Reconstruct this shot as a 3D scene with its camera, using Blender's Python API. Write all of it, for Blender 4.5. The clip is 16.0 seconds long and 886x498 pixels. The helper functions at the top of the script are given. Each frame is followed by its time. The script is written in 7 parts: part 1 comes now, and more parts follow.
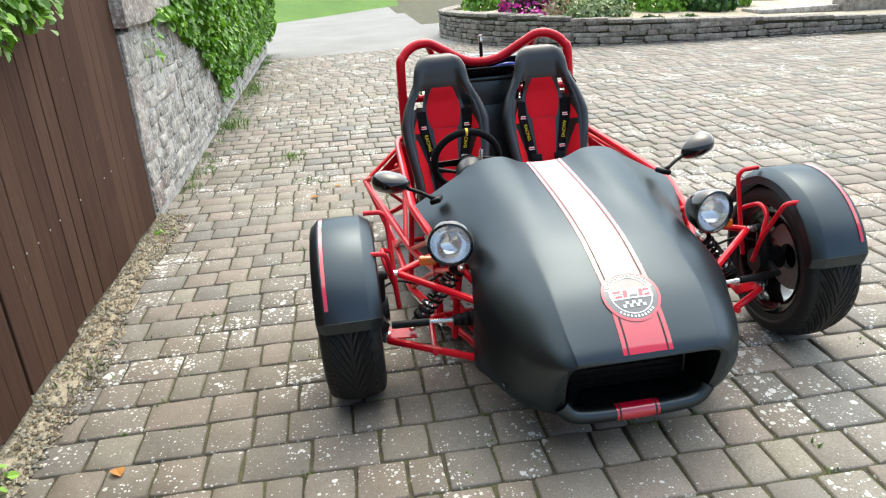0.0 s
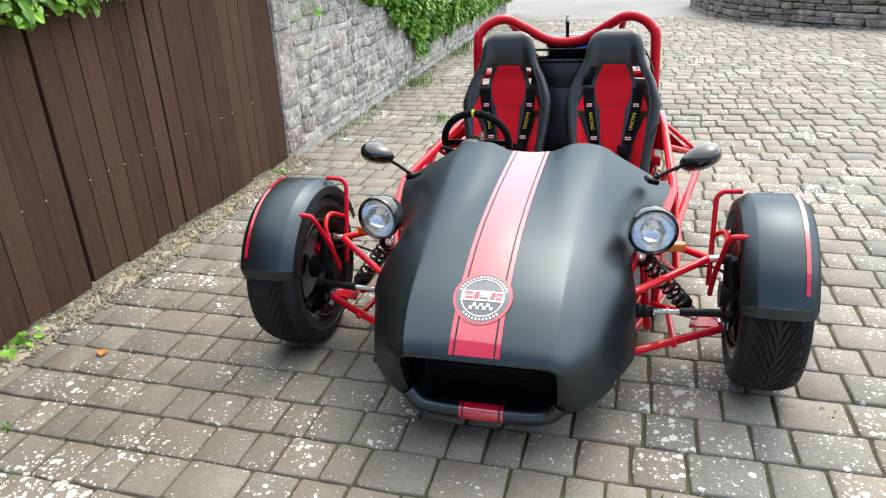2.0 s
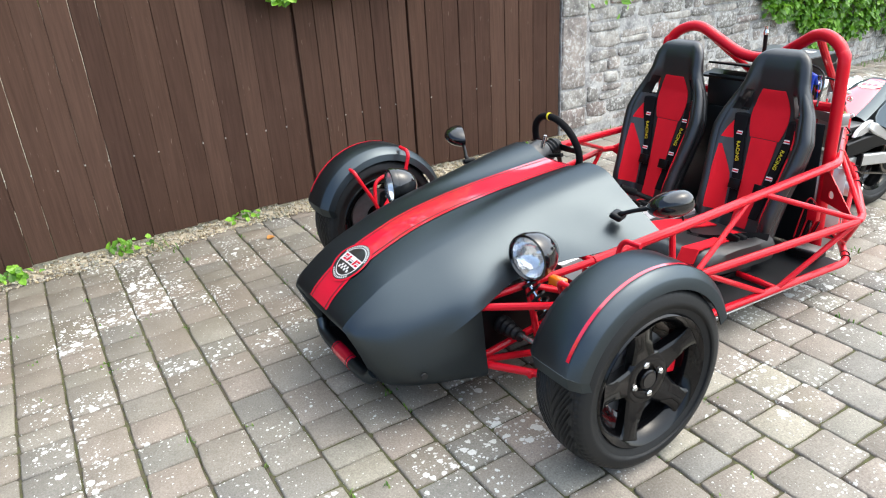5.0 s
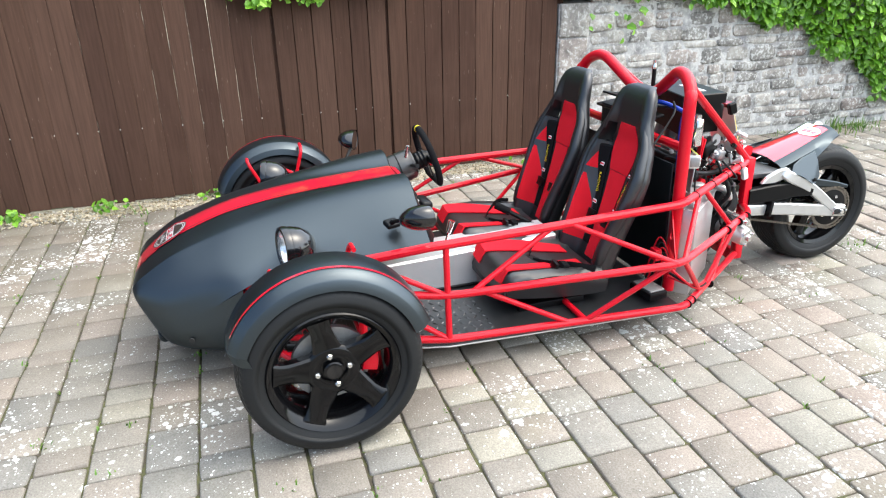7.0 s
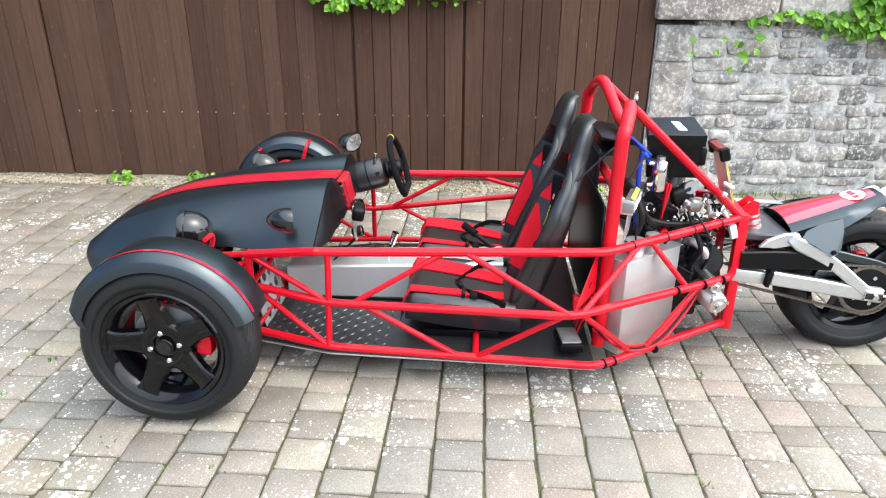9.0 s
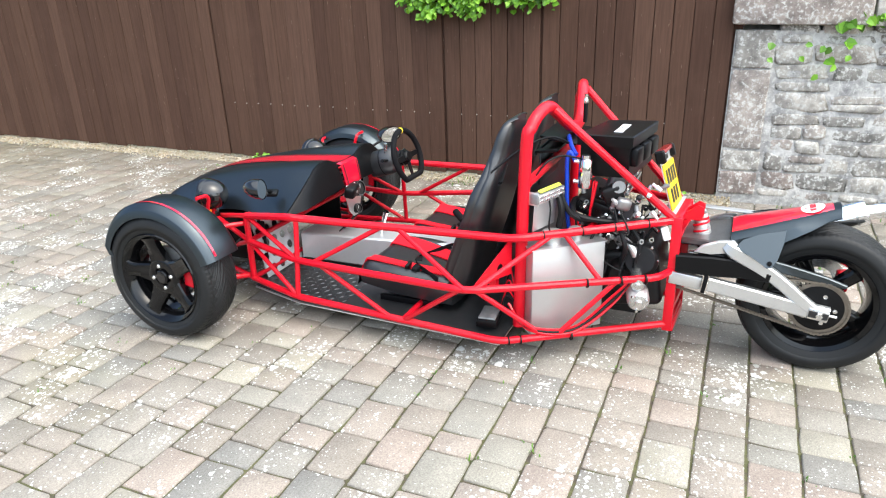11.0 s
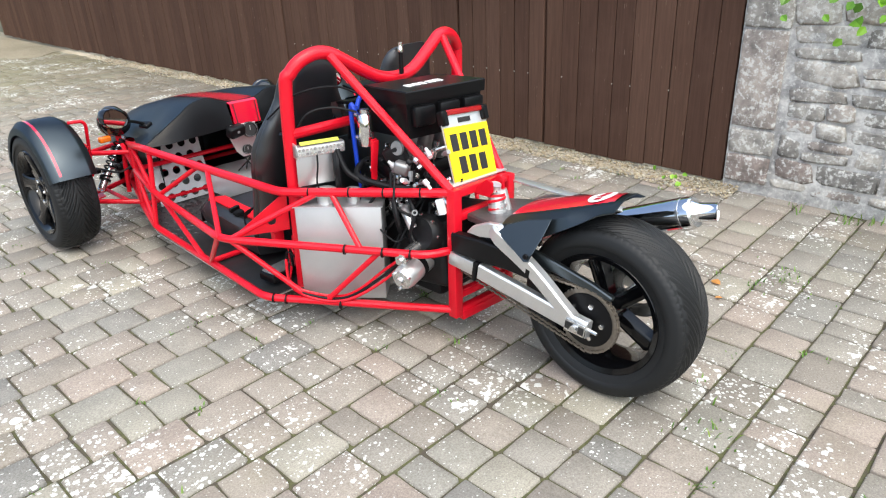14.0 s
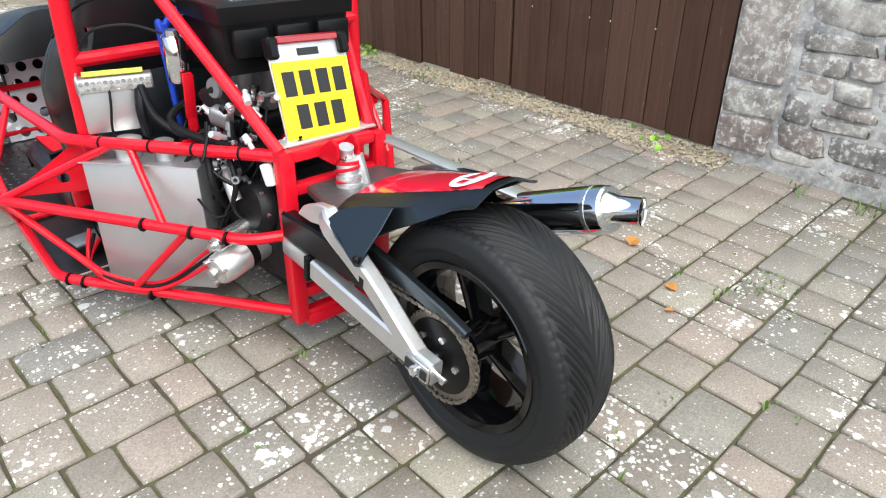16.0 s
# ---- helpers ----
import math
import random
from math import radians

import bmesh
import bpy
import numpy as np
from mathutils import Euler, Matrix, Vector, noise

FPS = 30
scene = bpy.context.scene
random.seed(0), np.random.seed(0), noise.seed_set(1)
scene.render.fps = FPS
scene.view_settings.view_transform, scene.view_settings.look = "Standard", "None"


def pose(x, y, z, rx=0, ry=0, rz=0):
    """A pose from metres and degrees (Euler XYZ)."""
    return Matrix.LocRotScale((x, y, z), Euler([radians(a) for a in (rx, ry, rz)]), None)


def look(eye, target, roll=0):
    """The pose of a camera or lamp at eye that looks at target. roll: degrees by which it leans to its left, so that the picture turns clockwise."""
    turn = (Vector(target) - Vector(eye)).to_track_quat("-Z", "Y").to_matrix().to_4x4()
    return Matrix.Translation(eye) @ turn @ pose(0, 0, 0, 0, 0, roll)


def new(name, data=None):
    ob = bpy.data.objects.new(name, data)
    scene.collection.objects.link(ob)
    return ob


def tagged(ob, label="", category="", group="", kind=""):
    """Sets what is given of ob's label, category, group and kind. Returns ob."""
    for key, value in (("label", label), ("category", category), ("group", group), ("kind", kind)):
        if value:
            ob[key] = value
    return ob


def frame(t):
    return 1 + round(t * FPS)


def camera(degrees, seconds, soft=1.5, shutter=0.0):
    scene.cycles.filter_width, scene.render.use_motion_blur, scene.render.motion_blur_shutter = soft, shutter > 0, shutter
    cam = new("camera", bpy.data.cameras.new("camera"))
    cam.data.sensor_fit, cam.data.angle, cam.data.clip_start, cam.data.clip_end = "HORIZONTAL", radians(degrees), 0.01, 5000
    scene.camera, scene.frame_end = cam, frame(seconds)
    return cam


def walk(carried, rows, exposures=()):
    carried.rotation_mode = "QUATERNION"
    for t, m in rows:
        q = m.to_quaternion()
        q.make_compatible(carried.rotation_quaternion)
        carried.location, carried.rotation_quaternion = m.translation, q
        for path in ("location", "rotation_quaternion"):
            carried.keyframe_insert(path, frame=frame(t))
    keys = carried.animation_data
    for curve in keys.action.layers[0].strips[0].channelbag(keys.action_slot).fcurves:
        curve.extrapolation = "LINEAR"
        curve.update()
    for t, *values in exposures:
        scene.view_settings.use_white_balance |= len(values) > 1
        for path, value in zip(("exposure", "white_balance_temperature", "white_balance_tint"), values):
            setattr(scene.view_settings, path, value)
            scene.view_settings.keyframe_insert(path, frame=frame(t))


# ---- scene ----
cam = camera(65.1, 16.0, 1.15)
METRES, EYE, TILT, LEAN, TURN = 9.934, 1.43, 1.36, -0.38, -7.0
ROWS = [
    (0.0, 0.0, 0.0, 0.0, -1.39, -24.13, 3.1),
    (0.5, 0.0287, -0.0024, 0.0014, 4.41, -24.3, 3.7),
    (1.0, 0.0603, -0.0073, 0.002, 10.6, -25.53, 2.69),
    (1.5, 0.0864, 0.0039, 0.0007, 16.7, -25.41, 2.7),
    (2.0, 0.116, 0.0154, 0.0024, 22.32, -25.89, 2.93),
    (2.5, 0.1496, 0.0245, 0.0051, 30.64, -24.58, 2.38),
    (3.0, 0.175, 0.0432, 0.0027, 37.89, -24.54, 2.18),
    (3.5, 0.2048, 0.0578, 0.0041, 44.26, -24.65, 2.37),
    (6.0, 0.3089, 0.1881, 0.0061, 75.36, -24.69, 4.38),
    (6.5, 0.3276, 0.2184, 0.0067, 77.74, -24.27, 3.26),
    (7.0, 0.33, 0.2471, 0.0035, 79.51, -23.88, 2.45),
    (7.5, 0.3361, 0.2799, 0.0032, 82.72, -23.09, 2.57),
    (8.0, 0.3371, 0.3105, 0.0029, 89.95, -22.57, 2.78),
    (8.5, 0.3273, 0.3422, 0.0011, 95.32, -22.52, 1.69),
    (11.0, 0.3219, 0.5006, 0.001, 120.05, -21.53, 2.9),
    (11.5, 0.3103, 0.533, -0.001, 123.78, -21.12, 3.15),
    (12.0, 0.2946, 0.5624, -0.0021, 129.52, -21.43, 2.93),
    (12.5, 0.2686, 0.5817, -0.0051, 132.31, -22.98, 3.05),
    (13.0, 0.2442, 0.6053, -0.0093, 136.22, -23.21, 3.23),
    (13.5, 0.2206, 0.6197, -0.0121, 139.66, -24.15, 3.17),
    (14.0, 0.1918, 0.6254, -0.015, 140.2, -23.99, 2.93),
    (14.5, 0.1642, 0.6324, -0.019, 142.28, -23.54, 2.25),
    (15.0, 0.1416, 0.6256, -0.0243, 144.38, -24.31, 0.8),
    (15.5, 0.1245, 0.6123, -0.0291, 142.99, -27.09, 0.04),
    (16.0, 0.1062, 0.6018, -0.0333, 143.58, -29.11, 0.82),
]
walk(cam, [(t, pose(-0.762, -2.24, EYE, TILT, LEAN, TURN) @ pose(METRES * x, METRES * y, METRES * z, 90 + pitch, roll, yaw)) for t, x, y, z, yaw, pitch, roll in ROWS],
     [(0.0, 1.33, 6600, 1), (3.7, 1.30, 6400, 2), (6.0, 1.60, 6300, 3), (11.0, 1.60, 6300, 3), (12.5, 1.34, 6350, 4), (14.0, 1.23, 6350, 4), (16.0, 1.17, 6350, 3)])

# ---- light: bright overcast sky, soft high sun ----
SUN_ELEV, SUN_ROT = 60.0, 22.0
world = bpy.data.worlds.new("sky")
scene.world = world
world.use_nodes = True
wn = world.node_tree.nodes
sky = wn.new("ShaderNodeTexSky")
sky.sky_type = "NISHITA"
sky.sun_disc = False
sky.sun_elevation, sky.sun_rotation = radians(SUN_ELEV), radians(SUN_ROT)
sky.air_density, sky.dust_density, sky.ozone_density = 0.7, 4.0, 1.0
wn["Background"].inputs["Strength"].default_value = 0.15
world.node_tree.links.new(sky.outputs[0], wn["Background"].inputs["Color"])
sun_data = bpy.data.lights.new("sun", "SUN")
sun_data.energy, sun_data.angle, sun_data.color = 1.6, radians(128), (1.0, 0.995, 0.985)
sun = new("sun", sun_data)
ux, uy = math.sin(radians(SUN_ROT)) * math.cos(radians(SUN_ELEV)), math.cos(radians(SUN_ROT)) * math.cos(radians(SUN_ELEV))
sun.matrix_world = look((20 * ux, 20 * uy, 20 * math.sin(radians(SUN_ELEV))), (0, 0, 0))

# ---- materials ----
def nodes_of(name):
    m = bpy.data.materials.new(name)
    m.use_nodes = True
    t = m.node_tree
    return m, t.nodes, t.links, t.nodes["Principled BSDF"]


def ramp_node(n, stops):
    r = n.new("ShaderNodeValToRGB")
    e = r.color_ramp.elements
    while len(e) < len(stops):
        e.new(0.5)
    for k, (p, c) in enumerate(stops):
        e[k].position, e[k].color = p, (*c, 1)
    return r


def noise_node(n, l, vec, scale, detail=4.0, rough=0.55):
    x = n.new("ShaderNodeTexNoise")
    x.inputs["Scale"].default_value, x.inputs["Detail"].default_value, x.inputs["Roughness"].default_value = scale, detail, rough
    l.new(vec, x.inputs["Vector"])
    return x


def mix_node(n, l, fac, a, b, mode="MIX"):
    x = n.new("ShaderNodeMix")
    x.data_type, x.blend_type = "RGBA", mode
    for sock, val in ((0, fac), (6, a), (7, b)):
        if isinstance(val, (int, float)):
            x.inputs[sock].default_value = val
        elif isinstance(val, tuple):
            x.inputs[sock].default_value = (*val, 1)
        else:
            l.new(val, x.inputs[sock])
    return x.outputs[2]


def math_node(n, l, op, a, b):
    x = n.new("ShaderNodeMath")
    x.operation = op
    x.use_clamp = op in ("MULTIPLY", "ADD")
    for k, val in enumerate((a, b)):
        if isinstance(val, (int, float)):
            x.inputs[k].default_value = val
        else:
            l.new(val, x.inputs[k])
    return x.outputs[0]


def bump_on(n, l, b, height, strength, dist):
    x = n.new("ShaderNodeBump")
    x.inputs["Strength"].default_value, x.inputs["Distance"].default_value = strength, dist
    l.new(height, x.inputs["Height"])
    l.new(x.outputs[0], b.inputs["Normal"])


def plain(name, col, rough, metal=0.0, vary=0.18, scale=9.0, fine=120.0, bump=0.05, dist=0.002, coat=0.0, col2=None, rough_vary=0.12, spec=0.5):
    """A painted, moulded or metal surface with blotches, grain and uneven gloss."""
    m, n, l, b = nodes_of(name)
    pos = n.new("ShaderNodeNewGeometry").outputs["Position"]
    big, small = noise_node(n, l, pos, scale), noise_node(n, l, pos, fine, 3)
    c2 = col2 or tuple(c * (1 - vary) for c in col)
    c = mix_node(n, l, big.outputs[0], tuple(min(1, x * (1 + vary * 0.5)) for x in col), c2)
    c = mix_node(n, l, math_node(n, l, "MULTIPLY", small.outputs[0], 0.35), c, tuple(x * 0.7 for x in col))
    l.new(c, b.inputs["Base Color"])
    r = math_node(n, l, "ADD", rough - rough_vary / 2, math_node(n, l, "MULTIPLY", big.outputs[0], rough_vary))
    l.new(r, b.inputs["Roughness"])
    b.inputs["Metallic"].default_value = metal
    b.inputs["Specular IOR Level"].default_value = spec
    if coat:
        b.inputs["Coat Weight"].default_value, b.inputs["Coat Roughness"].default_value = coat, 0.06
    if bump:
        bump_on(n, l, b, small.outputs[0], bump, dist)
    return m


def sett_material(name, island):
    m, n, l, b = nodes_of(name)
    geo = n.new("ShaderNodeNewGeometry")
    pos = geo.outputs["Position"]
    rnd = geo.outputs["Random Per Island"] if island else n.new("ShaderNodeObjectInfo").outputs["Random"]
    tone = ramp_node(n, [(0.0, (0.165, 0.150, 0.132)), (0.2, (0.268, 0.230, 0.198)), (0.38, (0.218, 0.205, 0.182)), (0.55, (0.300, 0.243, 0.210)),
                         (0.7, (0.258, 0.241, 0.212)), (0.85, (0.155, 0.157, 0.154)), (1.0, (0.325, 0.305, 0.248))])
    l.new(rnd, tone.inputs[0])
    blot, grain = noise_node(n, l, pos, 14, 5, 0.6), noise_node(n, l, pos, 160, 4, 0.7)
    c = mix_node(n, l, 0.36, tone.outputs[0], mix_node(n, l, blot.outputs[0], (0.120, 0.110, 0.094), (0.385, 0.355, 0.305)))
    speck = ramp_node(n, [(0.34, (0.72, 0.71, 0.69)), (0.66, (1.17, 1.16, 1.14))])
    l.new(grain.outputs[0], speck.inputs[0])
    c = mix_node(n, l, 1.0, c, speck.outputs[0], "MULTIPLY")
    # broad damp and mossy patches
    wide = noise_node(n, l, pos, 1.1, 4, 0.6)
    moss = ramp_node(n, [(0.56, (0, 0, 0)), (0.76, (1, 1, 1))])
    l.new(wide.outputs[0], moss.inputs[0])
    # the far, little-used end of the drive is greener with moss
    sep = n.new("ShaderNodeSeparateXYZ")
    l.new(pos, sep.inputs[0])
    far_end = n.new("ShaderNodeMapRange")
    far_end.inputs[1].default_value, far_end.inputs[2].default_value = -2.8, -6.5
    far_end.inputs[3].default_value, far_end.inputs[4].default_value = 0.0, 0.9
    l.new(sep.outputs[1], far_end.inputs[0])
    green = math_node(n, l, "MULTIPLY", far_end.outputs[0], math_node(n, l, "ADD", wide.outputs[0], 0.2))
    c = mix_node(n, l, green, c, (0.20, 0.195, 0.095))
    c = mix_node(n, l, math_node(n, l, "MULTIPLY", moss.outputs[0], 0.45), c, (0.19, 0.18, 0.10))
    # brown dirt blotches on the low side, with painted-in shade towards the gate
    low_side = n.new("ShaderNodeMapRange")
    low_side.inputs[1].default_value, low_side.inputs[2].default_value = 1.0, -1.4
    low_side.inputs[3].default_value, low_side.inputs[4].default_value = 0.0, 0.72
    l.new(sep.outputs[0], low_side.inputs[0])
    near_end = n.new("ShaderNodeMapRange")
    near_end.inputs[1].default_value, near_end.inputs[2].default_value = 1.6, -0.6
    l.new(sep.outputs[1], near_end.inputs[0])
    shade_blotch = ramp_node(n, [(0.30, (0.25, 0.25, 0.25)), (0.62, (1, 1, 1))])
    l.new(noise_node(n, l, pos, 3.2, 5, 0.65).outputs[0], shade_blotch.inputs[0])
    dirt_and_shade = math_node(n, l, "MULTIPLY", shade_blotch.outputs[0], math_node(n, l, "MULTIPLY", low_side.outputs[0], near_end.outputs[0]))
    c = mix_node(n, l, dirt_and_shade, c, (0.118, 0.098, 0.070))
    # white lichen: spots inside patches
    patch = noise_node(n, l, pos, 2.3, 4, 0.65)
    pr = ramp_node(n, [(0.46, (0, 0, 0)), (0.63, (1, 1, 1))])
    l.new(patch.outputs[0], pr.inputs[0])
    warp = noise_node(n, l, pos, 55, 3, 0.6)
    shifted = n.new("ShaderNodeVectorMath")
    shifted.operation = "MULTIPLY_ADD"
    l.new(warp.outputs[1], shifted.inputs[0])
    shifted.inputs[1].default_value = (0.018, 0.018, 0.018)
    l.new(pos, shifted.inputs[2])
    total = None
    for size, base, gain in ((21, -0.20, 0.56), (42, -0.07, 0.54), (85, 0.05, 0.40)):
        vor = n.new("ShaderNodeTexVoronoi")
        vor.inputs["Scale"].default_value = size
        l.new(shifted.outputs[0], vor.inputs["Vector"])
        cell = n.new("ShaderNodeSeparateColor")
        l.new(vor.outputs["Color"], cell.inputs[0])
        # each rosette has a radius of its own; rosettes gather in patches
        rad = math_node(n, l, "MULTIPLY", math_node(n, l, "POWER", cell.outputs[0], 2.0), math_node(n, l, "ADD", base + 0.20, math_node(n, l, "MULTIPLY", pr.outputs[0], gain)))
        edge = math_node(n, l, "SUBTRACT", rad, vor.outputs["Distance"])
        er = ramp_node(n, [(0.0, (0, 0, 0)), (0.05, (1, 1, 1))])
        l.new(edge, er.inputs[0])
        total = er.outputs[0] if total is None else math_node(n, l, "ADD", total, er.outputs[0])
    lic = math_node(n, l, "MULTIPLY", total, math_node(n, l, "ADD", grain.outputs[0], 0.42))
    c = mix_node(n, l, lic, c, (0.58, 0.58, 0.545))
    l.new(c, b.inputs["Base Color"])
    b.inputs["Roughness"].default_value = 0.82
    b.inputs["Specular IOR Level"].default_value = 0.22
    h = math_node(n, l, "ADD", math_node(n, l, "MULTIPLY", blot.outputs[0], 0.7), math_node(n, l, "MULTIPLY", grain.outputs[0], 0.3))
    bump_on(n, l, b, h, 0.5, 0.005)
    return m


def stone_material(name, island, dark=(0.185, 0.177, 0.162), light=(0.44, 0.416, 0.372), crust=0.9):
    m, n, l, b = nodes_of(name)
    geo = n.new("ShaderNodeNewGeometry")
    pos = geo.outputs["Position"]
    rnd = geo.outputs["Random Per Island"] if island else n.new("ShaderNodeObjectInfo").outputs["Random"]
    tone = ramp_node(n, [(0.0, dark), (0.35, tuple((a + z) / 2 for a, z in zip(dark, light))), (0.6, light), (0.8, (0.27, 0.225, 0.20)), (1.0, tuple(x * 0.75 for x in light))])
    l.new(rnd, tone.inputs[0])
    blot, grain = noise_node(n, l, pos, 11, 6, 0.65), noise_node(n, l, pos, 90, 5, 0.7)
    sh = ramp_node(n, [(0.3, (0.45, 0.45, 0.46)), (0.7, (1.35, 1.33, 1.3))])
    l.new(blot.outputs[0], sh.inputs[0])
    c = mix_node(n, l, 1.0, tone.outputs[0], sh.outputs[0], "MULTIPLY")
    cr = ramp_node(n, [(0.505, (0, 0, 0)), (0.60, (1, 1, 1))])
    sp = noise_node(n, l, pos, 42, 4, 0.65)
    l.new(math_node(n, l, "ADD", math_node(n, l, "MULTIPLY", sp.outputs[0], 0.75), math_node(n, l, "MULTIPLY", blot.outputs[0], 0.25)), cr.inputs[0])
    c = mix_node(n, l, math_node(n, l, "MULTIPLY", cr.outputs[0], crust), c, (0.58, 0.575, 0.54))
    l.new(c, b.inputs["Base Color"])
    b.inputs["Roughness"].default_value = 0.9
    h = math_node(n, l, "ADD", math_node(n, l, "MULTIPLY", blot.outputs[0], 0.6), math_node(n, l, "MULTIPLY", grain.outputs[0], 0.4))
    bump_on(n, l, b, h, 0.9, 0.013)
    return m


def board_material():
    m, n, l, b = nodes_of("brown_stained_board")
    info = n.new("ShaderNodeObjectInfo")
    pos = n.new("ShaderNodeNewGeometry").outputs["Position"]
    mp = n.new("ShaderNodeMapping")
    mp.inputs["Scale"].default_value = (30, 30, 1.6)
    l.new(pos, mp.inputs["Vector"])
    tone = ramp_node(n, [(0, (0.065, 0.037, 0.027)), (0.5, (0.077, 0.044, 0.031)), (1, (0.091, 0.053, 0.038))])
    l.new(info.outputs["Random"], tone.inputs[0])
    grain = noise_node(n, l, mp.outputs[0], 2.2, 6, 0.6)
    wear = noise_node(n, l, pos, 2.5, 5, 0.6)
    g = ramp_node(n, [(0.3, (0.82, 0.82, 0.82)), (0.7, (1.15, 1.14, 1.13))])
    l.new(grain.outputs[0], g.inputs[0])
    c = mix_node(n, l, 1.0, tone.outputs[0], g.outputs[0], "MULTIPLY")
    w = ramp_node(n, [(0.5, (0, 0, 0)), (0.75, (1, 1, 1))])
    l.new(wear.outputs[0], w.inputs[0])
    c = mix_node(n, l, math_node(n, l, "MULTIPLY", w.outputs[0], 0.45), c, (0.092, 0.054, 0.039))
    chips = noise_node(n, l, mp.outputs[0], 7, 2)
    ch = ramp_node(n, [(0.735, (0, 0, 0)), (0.76, (1, 1, 1))])
    l.new(chips.outputs[0], ch.inputs[0])
    c = mix_node(n, l, math_node(n, l, "MULTIPLY", ch.outputs[0], 0.5), c, (0.36, 0.28, 0.22))
    l.new(c, b.inputs["Base Color"])
    b.inputs["Roughness"].default_value = 0.78
    b.inputs["Specular IOR Level"].default_value = 0.05
    bump_on(n, l, b, grain.outputs[0], 0.35, 0.004)
    return m


def leaf_material(name, cols, rough=0.42):
    m, n, l, b = nodes_of(name)
    geo = n.new("ShaderNodeNewGeometry")
    tone = ramp_node(n, [(k / (len(cols) - 1), c) for k, c in enumerate(cols)])
    l.new(geo.outputs["Random Per Island"], tone.inputs[0])
    blot = noise_node(n, l, geo.outputs["Position"], 5, 3)
    sh = ramp_node(n, [(0.3, (0.7, 0.75, 0.7)), (0.7, (1.25, 1.2, 1.1))])
    l.new(blot.outputs[0], sh.inputs[0])
    c = mix_node(n, l, 1.0, tone.outputs[0], sh.outputs[0], "MULTIPLY")
    l.new(c, b.inputs["Base Color"])
    b.inputs["Roughness"].default_value = rough
    tr = n.new("ShaderNodeBsdfTranslucent")
    l.new(c, tr.inputs["Color"])
    mx = n.new("ShaderNodeMixShader")
    mx.inputs[0].default_value = 0.25
    l.new(b.outputs[0], mx.inputs[1])
    l.new(tr.outputs[0], mx.inputs[2])
    l.new(mx.outputs[0], n["Material Output"].inputs["Surface"])
    return m


def loose_material(name, stops, scale, rough=0.95, bump=0.8, dist=0.01, second=2.0):
    """Earth, asphalt, gravel or turf: a fine grain within broad patches."""
    m, n, l, b = nodes_of(name)
    pos = n.new("ShaderNodeNewGeometry").outputs["Position"]
    fine, broad = noise_node(n, l, pos, scale, 6, 0.7), noise_node(n, l, pos, second, 4, 0.6)
    mixv = math_node(n, l, "ADD", math_node(n, l, "MULTIPLY", fine.outputs[0], 0.6), math_node(n, l, "MULTIPLY", broad.outputs[0], 0.4))
    r = ramp_node(n, stops)
    l.new(mixv, r.inputs[0])
    l.new(r.outputs[0], b.inputs["Base Color"])
    b.inputs["Roughness"].default_value = rough
    bump_on(n, l, b, fine.outputs[0], bump, dist)
    return m


RED = plain("red_powder_coat", (0.60, 0.005, 0.018), 0.34, vary=0.10, bump=0.04, coat=0.35, spec=0.15)
RED_STRIPE = plain("red_gloss_vinyl", (0.60, 0.005, 0.032), 0.30, vary=0.05, bump=0.02, coat=1.0, rough_vary=0.04, spec=0.12)
RED_STRIPE.node_tree.nodes["Principled BSDF"].inputs["Coat IOR"].default_value = 2.0
MATT_BLACK = plain("matt_black_wrap", (0.074, 0.087, 0.096), 0.36, 0.95, vary=0.10, scale=3, fine=260, bump=0.06, dist=0.001, spec=0.4)
MATT_BLACK.node_tree.nodes["Principled BSDF"].inputs["Specular Tint"].default_value = (0.60, 0.64, 0.68, 1)
BLACK_PLASTIC = plain("black_plastic", (0.0045, 0.0045, 0.0050), 0.34, vary=0.2, fine=300, bump=0.08, dist=0.001, spec=0.18)
GLOSS_BLACK = plain("gloss_black_paint", (0.006, 0.006, 0.007), 0.14, vary=0.15, bump=0.0, coat=0.4)
BLACK_CLOTH = plain("black_webbing", (0.007, 0.007, 0.008), 0.85, vary=0.2, fine=500, bump=0.3, spec=0.12)
VINYL = plain("black_vinyl", (0.0095, 0.0100, 0.0115), 0.38, vary=0.18, fine=350, bump=0.10, dist=0.001, spec=0.85)
RED_CLOTH = plain("red_seat_cloth", (0.68, 0.012, 0.026), 0.85, vary=0.15, fine=420, bump=0.3, spec=0.15)
RUBBER = plain("tyre_rubber", (0.0085, 0.0092, 0.0100), 0.54, vary=0.3, scale=6, fine=140, bump=0.15, col2=(0.0145, 0.0148, 0.0148), spec=0.28)
HOSE = plain("black_rubber_hose", (0.007, 0.007, 0.008), 0.45, bump=0.05, spec=0.2)
RIM = plain("gloss_black_alloy", (0.0035, 0.0035, 0.004), 0.10, vary=0.2, bump=0.0, spec=0.32)
ALU = plain("brushed_aluminium", (0.72, 0.73, 0.74), 0.40, 0.7, vary=0.12, scale=14, fine=220, bump=0.08, dist=0.001)
TANK_ALU = plain("dull_aluminium_sheet", (0.56, 0.56, 0.56), 0.40, 0.75, vary=0.2, scale=7, fine=260, bump=0.08, dist=0.001)
CHAIN_STEEL = plain("oiled_chain_steel", (0.22, 0.19, 0.155), 0.36, 0.6, vary=0.4, scale=60)
ALU_SATIN = plain("silver_anodised_alloy", (0.68, 0.68, 0.67), 0.34, 0.80, vary=0.15, scale=20, fine=160, bump=0.08)
